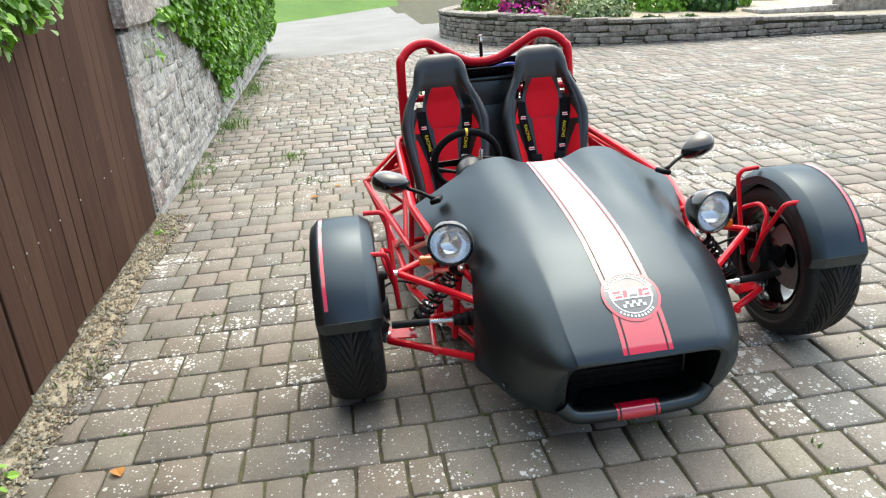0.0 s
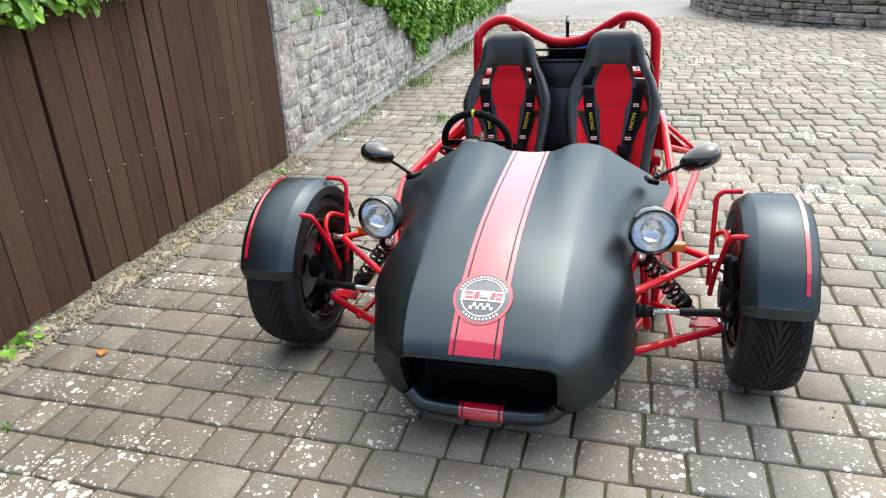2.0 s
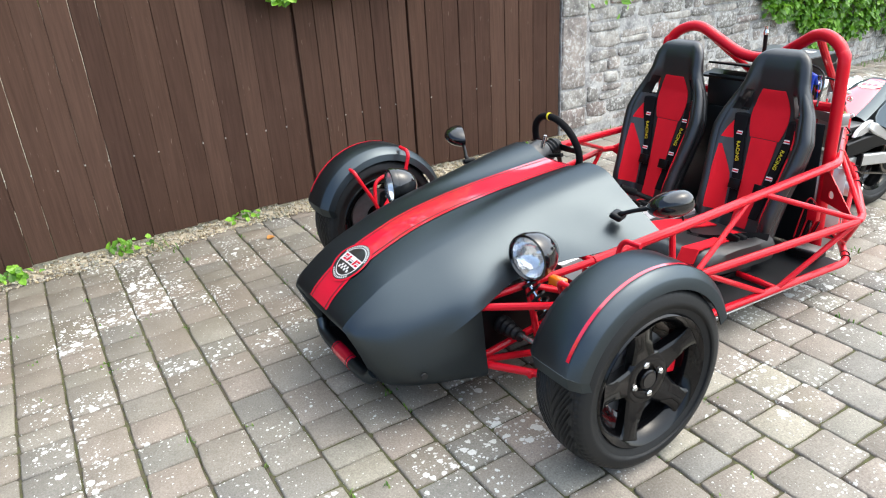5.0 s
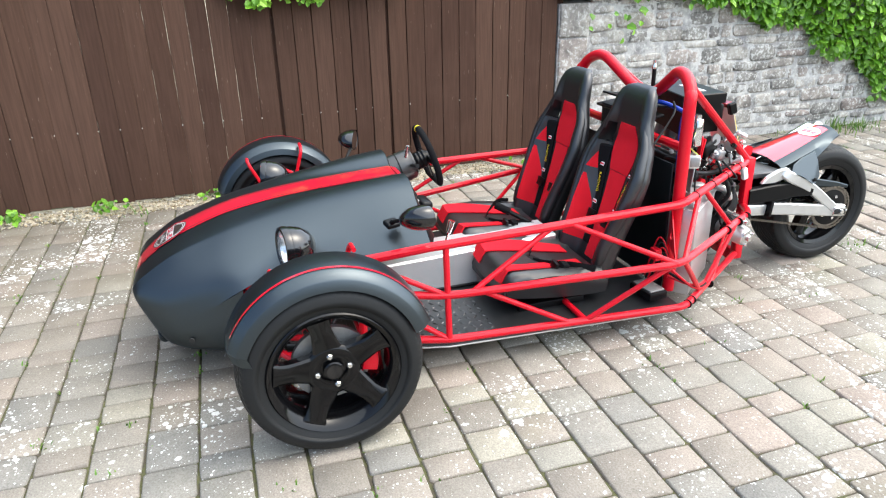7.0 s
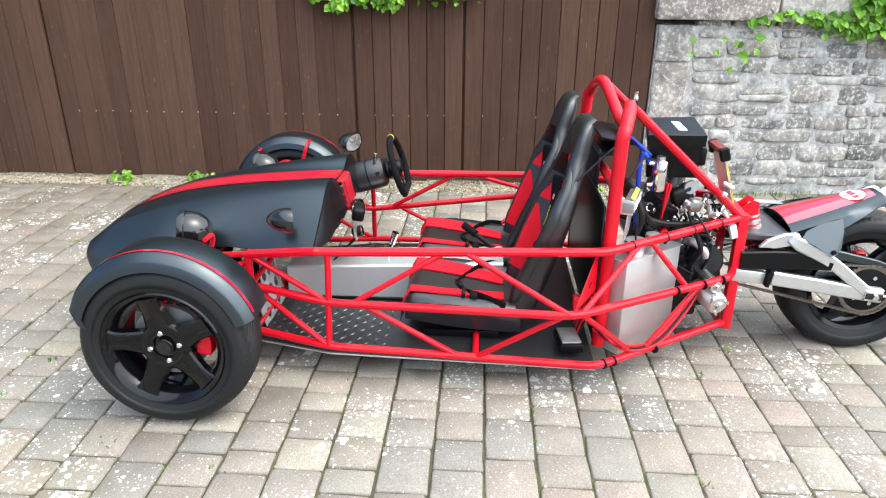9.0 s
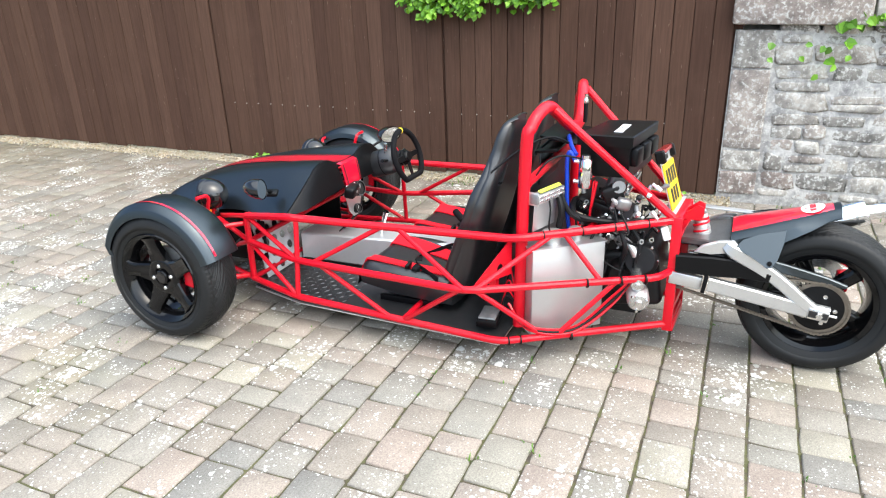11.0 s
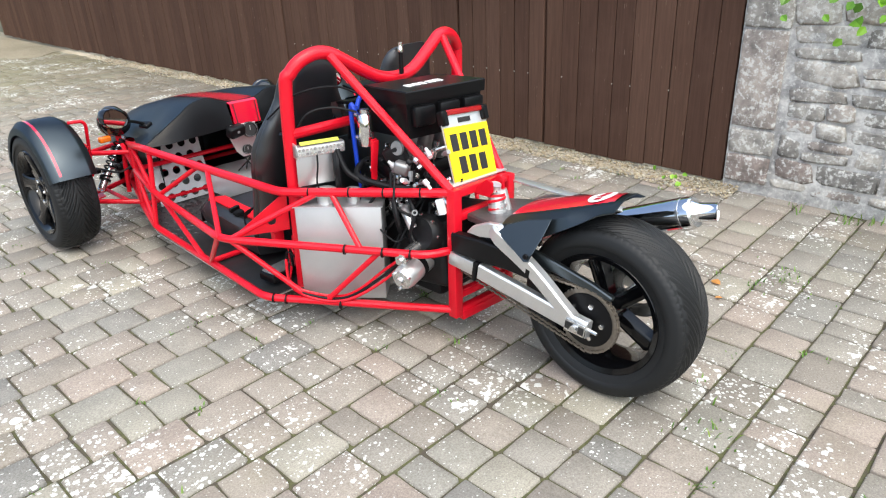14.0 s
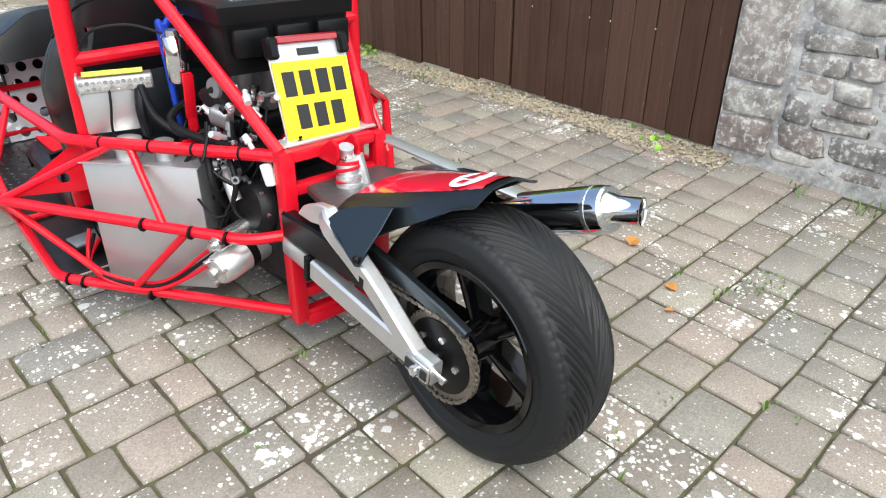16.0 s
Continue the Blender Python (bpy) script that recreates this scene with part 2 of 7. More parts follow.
STEEL = plain("plated_steel", (0.74, 0.74, 0.73), 0.24, 0.95, vary=0.25, scale=30)
CHROME = plain("polished_chrome", (0.82, 0.82, 0.83), 0.06, 1.0, vary=0.04, bump=0.0, rough_vary=0.03)
CAST = plain("cast_alloy", (0.36, 0.36, 0.36), 0.45, 0.8, vary=0.35, scale=40, fine=200, bump=0.3)
DARK_CAST = plain("dark_cast_engine", (0.017, 0.017, 0.018), 0.42, 0.5, vary=0.4, scale=30, bump=0.25, spec=0.3)
GREY_CAST = plain("grey_cast_arm", (0.15, 0.15, 0.15), 0.42, 0.7, vary=0.3, scale=40, fine=200, bump=0.25)
BLUE = plain("blue_silicone_hose", (0.008, 0.05, 0.48), 0.35, vary=0.1)
YELLOW = plain("yellow_reflective_sheet", (0.86, 0.60, 0.008), 0.35, vary=0.04, bump=0.03)
LIME = plain("yellow_green_sheet", (0.52, 0.60, 0.06), 0.4, vary=0.06)
WHITE = plain("white_vinyl", (0.80, 0.80, 0.79), 0.4, vary=0.06)
BLACK_INK = plain("black_ink", (0.012, 0.012, 0.012), 0.5, bump=0.0)
BADGE_INK = plain("glossy_black_print", (0.016, 0.018, 0.020), 0.3, bump=0.0, coat=1.0)
BADGE_WHITE = plain("glossy_white_print", (0.74, 0.74, 0.74), 0.3, vary=0.06, bump=0.0, coat=1.0)
for gloss in (BADGE_INK, BADGE_WHITE):
    gloss.node_tree.nodes["Principled BSDF"].inputs["Coat IOR"].default_value = 2.0
YELLOW_PRINT = plain("yellow_thread", (0.75, 0.62, 0.02), 0.7)
AMBER = plain("amber_plastic", (0.70, 0.16, 0.01), 0.2, vary=0.1, coat=0.5)
TAIL_RED = plain("red_lens_plastic", (0.30, 0.008, 0.012), 0.15, vary=0.1, coat=0.5)
FLOOR_BLACK = plain("grey_tread_plate", (0.045, 0.047, 0.050), 0.34, 0.5, vary=0.3, scale=20)
TREAD = plain("worn_tread_bars", (0.085, 0.088, 0.092), 0.32, 0.8, vary=0.3, scale=20)
CREAM = plain("cream_render", (0.72, 0.69, 0.58), 0.85, vary=0.12, scale=4, fine=60, bump=0.3, dist=0.004)
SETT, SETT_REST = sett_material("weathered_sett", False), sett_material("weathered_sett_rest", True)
STONE, STONE_REST = stone_material("rubble_stone", False), stone_material("rubble_stone_rest", True)
SLATE, SLATE_REST = stone_material("planter_stone", False, (0.13, 0.115, 0.095), (0.31, 0.28, 0.235), 0.35), stone_material("planter_stone_rest", True, (0.13, 0.115, 0.095), (0.31, 0.28, 0.235), 0.35)
MORTAR = stone_material("lichened_mortar", True, (0.36, 0.355, 0.34), (0.43, 0.425, 0.41), 0.75)
BOARD = board_material()
# pale colour for dots of daylight seen through the gate
GAP_DAYLIGHT = plain("pale_daylight_dab", (0.62, 0.60, 0.55), 0.5, 0.3, vary=0.2)
JOINT = loose_material("sandy_joint_soil", [(0.3, (0.030, 0.025, 0.018)), (0.46, (0.068, 0.056, 0.040)), (0.54, (0.075, 0.080, 0.028)), (0.72, (0.15, 0.13, 0.085))], 30, second=3.0)
EARTH = loose_material("mossy_dirt", [(0.3, (0.12, 0.105, 0.065)), (0.5, (0.22, 0.19, 0.13)), (0.7, (0.34, 0.30, 0.22))], 40, second=0.9)
ASPHALT = loose_material("worn_asphalt", [(0.3, (0.16, 0.155, 0.15)), (0.5, (0.23, 0.225, 0.215)), (0.7, (0.31, 0.30, 0.285))], 60, second=0.7, bump=0.4)
GRAVEL_M = loose_material("buff_gravel", [(0.3, (0.22, 0.18, 0.12)), (0.5, (0.42, 0.36, 0.26)), (0.7, (0.62, 0.56, 0.44))], 45)
TURF = loose_material("turf", [(0.3, (0.045, 0.10, 0.014)), (0.5, (0.09, 0.18, 0.026)), (0.7, (0.15, 0.25, 0.045))], 25, second=0.8)
IVY = leaf_material("ivy_leaf", [(0.07, 0.17, 0.014), (0.12, 0.28, 0.02), (0.18, 0.40, 0.03), (0.28, 0.52, 0.05)])
GRASS = leaf_material("grass_blade", [(0.06, 0.15, 0.015), (0.11, 0.24, 0.03), (0.2, 0.28, 0.06)])
PALE = leaf_material("pale_foliage", [(0.16, 0.24, 0.10), (0.26, 0.34, 0.16), (0.36, 0.42, 0.22)])
DEEP = leaf_material("deep_green_foliage", [(0.02, 0.07, 0.015), (0.04, 0.12, 0.02), (0.07, 0.17, 0.03)])
PINK = leaf_material("magenta_petal", [(0.42, 0.01, 0.24), (0.58, 0.02, 0.36), (0.68, 0.06, 0.46)])
PEACH = leaf_material("peach_petal", [(0.5, 0.30, 0.22), (0.62, 0.42, 0.33), (0.66, 0.55, 0.45)])
STEM = plain("woody_stem", (0.11, 0.075, 0.045), 0.85, vary=0.3, bump=0.3)


def glass_material(name, rough=0.02, tint=(1, 1, 1)):
    m, n, l, b = nodes_of(name)
    b.inputs["Base Color"].default_value = (*tint, 1)
    b.inputs["Roughness"].default_value = rough
    b.inputs["Transmission Weight"].default_value = 1.0
    b.inputs["IOR"].default_value = 1.45
    return m


GLASS = glass_material("clear_lamp_glass")
MIRROR = plain("mirror_glass", (0.85, 0.86, 0.87), 0.02, 1.0, vary=0.02, bump=0.0, rough_vary=0.01)
LAMP_GLASS, lgn, lgl, lgb = nodes_of("clear_thin_lamp_glass")
lgb.inputs["Base Color"].default_value, lgb.inputs["Roughness"].default_value = (0.95, 0.96, 0.97, 1), 0.03
clear = lgn.new("ShaderNodeBsdfTransparent")
lgm = lgn.new("ShaderNodeMixShader")
lgm.inputs[0].default_value = 0.10
lgl.new(clear.outputs[0], lgm.inputs[1])
lgl.new(lgb.outputs[0], lgm.inputs[2])
lgl.new(lgm.outputs[0], lgn["Material Output"].inputs["Surface"])
REFLECTOR = plain("lamp_reflector", (0.96, 0.97, 0.98), 0.07, 0.95, vary=0.02, fine=45, bump=0.25, dist=0.006, rough_vary=0.03)

# ---- mesh helpers ----
def part(name, bm, material, parent=None, label="", smooth=35.0):
    """Links a bmesh as one mesh object, under a thing or part if one is given."""
    bmesh.ops.recalc_face_normals(bm, faces=bm.faces)
    cut = radians(smooth)
    for f in bm.faces:
        f.smooth = smooth > 0
    for e in bm.edges:
        e.smooth = len(e.link_faces) == 2 and e.calc_face_angle(0) < cut
    me = bpy.data.meshes.new(name)
    bm.to_mesh(me)
    bm.free()
    for m in material if isinstance(material, (list, tuple)) else [material]:
        me.materials.append(m)
    ob = new(name, me)
    if parent is not None:
        ob.parent = parent
    if label:
        tagged(ob, label)
    return ob


def raw(name, verts, faces, material, parent=None, smooth=False):
    me = bpy.data.meshes.new(name)
    me.from_pydata([tuple(map(float, v)) for v in verts], [], [tuple(map(int, f)) for f in faces])
    me.materials.append(material)
    if smooth:
        me.polygons.foreach_set("use_smooth", [True] * len(me.polygons))
    me.update()
    ob = new(name, me)
    if parent is not None:
        ob.parent = parent
    return ob


def spline(pts, per=6, closed=False):
    """Catmull-Rom through the points."""
    p = [np.array(q, float) for q in pts]
    n = len(p)
    out = []
    for i in range(n if closed else n - 1):
        a, b, c, d = (p[(i - 1) % n], p[i], p[(i + 1) % n], p[(i + 2) % n]) if closed else (p[max(i - 1, 0)], p[i], p[i + 1], p[min(i + 2, n - 1)])
        for k in range(per):
            t = k / per
            out.append(0.5 * (2 * b + (c - a) * t + (2 * a - 5 * b + 4 * c - d) * t * t + (3 * b - a - 3 * c + d) * t ** 3))
    if not closed:
        out.append(p[-1])
    return out


def fillet(pts, r, per=5):
    """A polyline with its corners rounded, as a bent tube has."""
    p = [np.array(q, float) for q in pts]
    out = [p[0]]
    for a, b, c in zip(p, p[1:], p[2:]):
        u, v = a - b, c - b
        lu, lv = np.linalg.norm(u), np.linalg.norm(v)
        k = min(r, lu * 0.45, lv * 0.45)
        s, e = b + u / lu * k, b + v / lv * k
        for i in range(per + 1):
            t = i / per
            out.append((1 - t) ** 2 * s + 2 * t * (1 - t) * b + t * t * e)
    return out + [p[-1]]


def tube_into(bm, pts, r, seg=10, closed=False, cap=True, flat=1.0):
    p = [Vector(q) for q in pts]
    n = len(p)
    tang = []
    for i in range(n):
        a, c = (p[(i - 1) % n], p[(i + 1) % n]) if closed else (p[max(i - 1, 0)], p[min(i + 1, n - 1)])
        tang.append((c - a).normalized())
    up = Vector((0, 0, 1)) if abs(tang[0].z) < 0.9 else Vector((1, 0, 0))
    nrm = (up - tang[0] * up.dot(tang[0])).normalized()
    rings = []
    for i in range(n):
        if i:
            nrm = (nrm - tang[i] * nrm.dot(tang[i])).normalized()
        bi = tang[i].cross(nrm)
        rad = r[i] if isinstance(r, (list, tuple)) else r
        rings.append([bm.verts.new(p[i] + (nrm * math.cos(2 * math.pi * k / seg) + bi * math.sin(2 * math.pi * k / seg) * flat) * rad) for k in range(seg)])
    for i in range(n if closed else n - 1):
        a, b = rings[i], rings[(i + 1) % n]
        for k in range(seg):
            bm.faces.new((a[k], a[(k + 1) % seg], b[(k + 1) % seg], b[k]))
    if cap and not closed:
        bm.faces.new(rings[0][::-1])
        bm.faces.new(rings[-1])
    return bm


def tube(pts, r, seg=10, bend=0.0, closed=False, flat=1.0):
    bm = bmesh.new()
    return tube_into(bm, fillet(pts, bend) if bend and len(pts) > 2 else pts, r, seg, closed, True, flat)


def box_into(bm, m, size, bevel=0.0, seg=2):
    r = bmesh.ops.create_cube(bm, size=1.0, matrix=m @ Matrix.Diagonal((*size, 1)))
    if bevel:
        edges = list({e for v in r["verts"] for e in v.link_edges})
        bmesh.ops.bevel(bm, geom=edges, offset=bevel, segments=seg, affect="EDGES", profile=0.5)
    return bm


def box(centre, size, bevel=0.004, rot=(0, 0, 0), seg=2):
    return box_into(bmesh.new(), pose(*centre, *rot), size, bevel, seg)


def lathe_into(bm, prof, m, seg=32, close=False):
    """Turns (radius, height) points about the local z of m."""
    rings = []
    for r, h in prof:
        if r < 1e-6:
            rings.append([bm.verts.new(m @ Vector((0, 0, h)))])
        else:
            rings.append([bm.verts.new(m @ Vector((r * math.cos(2 * math.pi * k / seg), r * math.sin(2 * math.pi * k / seg), h))) for k in range(seg)])
    pairs = list(zip(rings, rings[1:])) + ([(rings[-1], rings[0])] if close else [])
    for a, b in pairs:
        for k in range(seg):
            j = (k + 1) % seg
            if len(a) == 1 and len(b) == 1:
                continue
            if len(a) == 1:
                bm.faces.new((a[0], b[k], b[j]))
            elif len(b) == 1:
                bm.faces.new((a[k], b[0], a[j]))
            else:
                bm.faces.new((a[k], b[k], b[j], a[j]))
    return bm


def lathe(prof, m, seg=32, close=False):
    return lathe_into(bmesh.new(), prof, m, seg, close)


def axis_to(origin, direction):
    """A pose at origin whose z points along direction."""
    return Matrix.Translation(origin) @ Vector(direction).to_track_quat("Z", "Y").to_matrix().to_4x4()


def rod(a, b, r, seg=12):
    return tube([a, b], r, seg)


def grid_into(bm, rows, closed=False):
    vs = [[bm.verts.new(Vector(p)) for p in row] for row in rows]
    for a, b in zip(vs, vs[1:]):
        n = len(a)
        for k in range(n if closed else n - 1):
            bm.faces.new((a[k], a[(k + 1) % n], b[(k + 1) % n], b[k]))
    return vs


def thicken(bm, t):
    bmesh.ops.recalc_face_normals(bm, faces=bm.faces)
    bmesh.ops.solidify(bm, geom=bm.faces[:], thickness=t)
    return bm


def prism(outline, depth, m, bevel=0.0):
    """An outline in the local xy of m, given depth along local z."""
    bm = bmesh.new()
    lo = [bm.verts.new(m @ Vector((x, y, 0))) for x, y in outline]
    hi = [bm.verts.new(m @ Vector((x, y, depth))) for x, y in outline]
    n = len(lo)
    bm.faces.new(lo[::-1])
    bm.faces.new(hi)
    for k in range(n):
        bm.faces.new((lo[k], lo[(k + 1) % n], hi[(k + 1) % n], hi[k]))
    if bevel:
        bmesh.ops.bevel(bm, geom=bm.edges[:], offset=bevel, segments=1, affect="EDGES", profile=0.5)
    return bm


PITCH_ROW = 0.1715


def gz(x, y):
    """The lie of the paving: a cross-fall towards the gate and a shallow dip behind the car."""
    return 0.075 * math.tanh((x - 0.6) / 3.0) - 0.056 * math.exp(-((y - 3.0) / 1.0) ** 2 - ((x - 0.2) / 1.6) ** 2)

# ---- ground, gate, walls ----
def axis_steps(fine_lo, fine_hi, step, far):
    mid = list(np.arange(fine_lo, fine_hi + 1e-6, step))
    out = [fine_hi + 1 * 1.7 ** k for k in range(1, 13)]
    lo = [fine_lo - 1 * 1.7 ** k for k in range(1, 13)]
    return [-far] + [v for v in lo[::-1] if v > -far] + mid + [v for v in out if v < far] + [far]


xs, ys = axis_steps(-3, 4, 0.35, 600), axis_steps(-3, 5, 0.35, 600)
gv = [(x, y, gz(x, y) - 0.0090) for y in ys for x in xs]
nx = len(xs)
gf = [(j * nx + i, j * nx + i + 1, (j + 1) * nx + i + 1, (j + 1) * nx + i) for j in range(len(ys) - 1) for i in range(nx - 1)]
ground = tagged(raw("ground", gv, gf, JOINT, smooth=True), "sandy soil bed with moss under the paved drive", "ground", kind="structure")

GATE_X = lambda y: -2.05 + 0.012 * (2.2 - y)   # face of the gate
WALL_X = lambda y: -2.045 - 0.010 * (y - 2.2)  # face of the stone wall

# boarded gate in leaves, hung between the pillar and the far house
gate_leaves = [(-10.2, -6.4), (-6.38, -2.04), (-2.02, 0.13), (0.15, 0.90), (0.915, 2.19)]
def worn_board(thick, wide, tall, r):
    """An upright board whose long edges wander by a millimetre or two."""
    bm = bmesh.new()
    rings = []
    for k in range(15):
        z = tall * (k / 14 - 0.5)
        a, b = -wide / 2 + r.uniform(-0.0016, 0.0007), wide / 2 + r.uniform(-0.0007, 0.0016)
        t = thick / 2
        rings.append([bm.verts.new(p) for p in ((t, a + 0.003, z), (t, b - 0.003, z), (t - 0.003, b, z), (-t, b, z), (-t, a, z), (t - 0.003, a, z))])
    for lower, upper in zip(rings, rings[1:]):
        for k in range(6):
            bm.faces.new((lower[k], lower[(k + 1) % 6], upper[(k + 1) % 6], upper[k]))
    bm.faces.new(rings[0][::-1])
    bm.faces.new(rings[-1])
    return bm


rng = random.Random(5)
for lo, hi in gate_leaves:
    leaf = tagged(new("gate_leaf"), "dark brown stained timber gate leaf of upright boards", "gate", "gate leaves", "structure")
    mid = (lo + hi) / 2
    for zr in (0.35, 1.45):
        part("rail", box((GATE_X(mid) - 0.055, mid, zr), (0.045, hi - lo - 0.02, 0.12), 0.004), BOARD, leaf)
    # unseen covers added behind the boards to keep daylight out of the gaps
    part("stop", box((GATE_X(hi) - 0.0305, hi + 0.01, 0.86), (0.004, 0.09, 1.74), 0.0), BOARD, leaf, smooth=0)
    if lo != -2.02:
        part("backing", box((GATE_X(mid) - 0.040, mid, 0.86), (0.010, hi - lo + 0.012, 1.74), 0.0), BOARD, leaf, smooth=0)
    n = max(2, round((hi - lo) / 0.128))
    w = (hi - lo) / n
    for k in range(n):
        y = lo + (k + 0.5) * w
        bw = w - (0.003 + rng.random() * 0.005 if lo != -2.02 else 0.0008 + 0.0042 * rng.random() ** 2)
        top = 1.78 + rng.uniform(-0.006, 0.006)
        foot = -0.012 + rng.uniform(-0.01, 0.012)
        ob = part("board", worn_board(0.024, bw, top - foot, rng), BOARD, leaf, smooth=0)
        # small pale dabs painted for daylight showing through gaps between boards
        if lo >= -2.02 and k and rng.random() < 0.8:
            part("nail_head", box((GATE_X(y) + 0.0005, lo + k * w + rng.uniform(-.006, .006), 0.468 + rng.uniform(-.004, .004)), (0.004, 0.006, 0.008), 0.0015, seg=1), GAP_DAYLIGHT, leaf)
        ob.matrix_basis = pose(GATE_X(y) - 0.014 + rng.uniform(-0.0025, 0.0025), y, (top + foot) / 2, 0, 0, rng.uniform(-0.5, 0.5))

# stone boundary wall beyond the gate: mortar core, pillar stones, coping
WALL_END = 11.3
bm = bmesh.new()
sec = []
for y in np.arange(2.2, WALL_END + 0.01, 0.05):
    row = []
    for z in np.arange(-0.15, 1.141, 0.05):
        lump = noise.noise(Vector((y * 6, z * 6, 1.0))) * 0.009 + noise.noise(Vector((y * 17, z * 17, 4.0))) * 0.005
        row.append((WALL_X(y) - 0.002 + lump, y, z))
    sec.append(row + [(WALL_X(y) - 0.44, y, 1.14), (WALL_X(y) - 0.44, y, -0.15)])
vs = grid_into(bm, sec, True)
bm.faces.new(vs[0])
bm.faces.new(vs[-1])
stone_wall = tagged(part("wall_stone", bm, MORTAR, None, smooth=0), "grey rubble stone boundary wall with pale lichen and mortar", "wall", kind="structure")


def rough_stone(w, h, d, seed, seg=3):
    """A squared rubble face with worn, uneven edges: local x is outwards, y along, z up."""
    r = random.Random(seed)
    bm = bmesh.new()
    ring = []
    k = 0.27
    base = [(-1 + k, -1), (1 - k, -1), (1, -1 + k), (1, 1 - k), (1 - k, 1), (-1 + k, 1), (-1, 1 - k), (-1, -1 + k)]
    jit = [(r.uniform(-.15, .11), r.uniform(-.19, .14)) for _ in base]
    for f, x in ((1.04, -d), (1.02, -0.004), (0.94, 0.0015), (0.74, 0.003 + r.random() * 0.005)):
        ring.append([bm.verts.new((x + r.uniform(-.003, .003), (a + j) * w / 2 * f, (b + i) * h / 2 * f)) for (a, b), (j, i) in zip(base, jit)])
    for a, b in zip(ring, ring[1:]):
        for q in range(8):
            bm.faces.new((a[q], a[(q + 1) % 8], b[(q + 1) % 8], b[q]))
    bm.faces.new(ring[-1])
    return bm


def mesh_of(bm, name, material, smooth=True):
    bmesh.ops.recalc_face_normals(bm, faces=bm.faces)
    for f in bm.faces:
        f.smooth = smooth
    me = bpy.data.meshes.new(name)
    bm.to_mesh(me)
    bm.free()
    me.materials.append(material)
    return me


def lay_wall(place, length, height_at, material, rest_material, parent, seed, big=(0.12, 0.42), tall=(0.06, 0.14), limit=300, skip=None, gap=0.009, start=0.0):
    """Courses of rubble. place(s, z) gives the pose of a stone at s along the wall. The first `limit` along the wall are single stones, the rest one mesh."""
    r = random.Random(seed)
    shapes = [mesh_of(rough_stone(1, 1, 0.05, seed + k), "stone", material) for k in range(10)]
    spots = []
    z = 0.0
    while z < height_at(0) + 0.2:
        h = r.uniform(*tall)
        s = start + r.uniform(0.0, 0.04) if start else r.uniform(-0.2, 0)
        while s < length:
            w = r.uniform(*big)
            if z + h * 0.8 < height_at(s) and s + w / 2 > 0 and s + w / 2 < length and not (skip and skip(s, w, z, h)):
                split = h > tall[1] * 0.9 and r.random() < 0.25
                for part_h, dz in (((h / 2, -h / 4), (h / 2, h / 4)) if split else ((h, 0.0),)):
                    spots.append((s + w / 2, z + h / 2 + dz + r.uniform(-.008, .008), w - gap, part_h - gap * 0.8, r.randrange(10), r.uniform(-1.5, 1.5), r.uniform(-.006, .007)))
            s += w
        z += h
    spots.sort(key=lambda q: q[0])
    verts, faces = [], []
    for k, (s, zc, w, h, kind, tilt, proud) in enumerate(spots):
        m = place(s, zc) @ Matrix.Translation((proud, 0, 0)) @ pose(0, 0, 0, tilt, 0, tilt) @ Matrix.Diagonal((1, w, h, 1))
        if k < limit:
            ob = new("stone", shapes[kind])
            ob.parent, ob.matrix_basis = parent, m
        else:
            base = len(verts)
            me = shapes[kind]
            verts += [m @ v.co for v in me.vertices]
            faces += [[base + i for i in f.vertices] for f in me.polygons]
    if verts:
        tagged(raw("stones", verts, faces, rest_material, parent, True), kind="stuff")


lay_wall(lambda s, z: pose(WALL_X(2.2 + s), 2.2 + s, z), WALL_END - 2.2, lambda s: 1.15, STONE, STONE_REST, stone_wall, 31, (0.11, 0.36), (0.06, 0.13), 300, None, 0.016, 0.25)
# dressed corner blocks of the pillar
r = random.Random(8)
z = 0.0
for h, w in ((0.17, 0.24), (0.15, 0.24), (0.54, 0.235), (0.25, 0.24)):
    bmx = box((0, 0, 0), (0.10, w, h - 0.014), 0.010, seg=2)
    bmesh.ops.subdivide_edges(bmx, edges=[e for e in bmx.edges if e.calc_length() > 0.05], cuts=5, use_grid_fill=True)
    for v in bmx.verts:
        q = v.co * 9 + Vector((0, 0, z * 30))
        v.co += Vector((noise.noise(q), noise.noise(q + Vector((5, 0, 0))), noise.noise(q + Vector((0, 7, 0))))) * 0.007
    ob = part("corner_stone", bmx, STONE, stone_wall, smooth=50)
    ob.matrix_basis = pose(WALL_X(2.2) - 0.038, 2.2 + w / 2 + 0.006, z + h / 2)
    z += h
# coping slabs
y = 2.17
k = 0
while y < WALL_END:
    ln = r.uniform(0.7, 1.1)
    ob = part("coping_slab", box((0, 0, 0), (0.58, ln - 0.012, 0.24), 0.018), STONE, stone_wall, smooth=40)
    ob.matrix_basis = pose(WALL_X(y + ln / 2) - 0.215, y + ln / 2, 1.255 + r.uniform(-.006, .006), r.uniform(-.4, .4), r.uniform(-.4, .4), 0)
    y += ln

# ---- the three-wheeled car ----
car = tagged(new("three_wheeled_car"), "open three-wheeled sports car, matt black and red with tube frame", "car")
# the car leans with the cross-fall of the drive
car.matrix_basis = Matrix.Translation((0.3, 0, 0.80)) @ pose(0, 0, 0, 0, -1.4, 0) @ Matrix.Translation((-0.3, 0, -0.80))
TR = 0.0155  # chassis tube radius


def pipe(name, pts, r=TR, bend=0.0, seg=10, mat=RED, parent=None):
    return part(name, tube(pts, r, seg, bend), mat, parent or car)


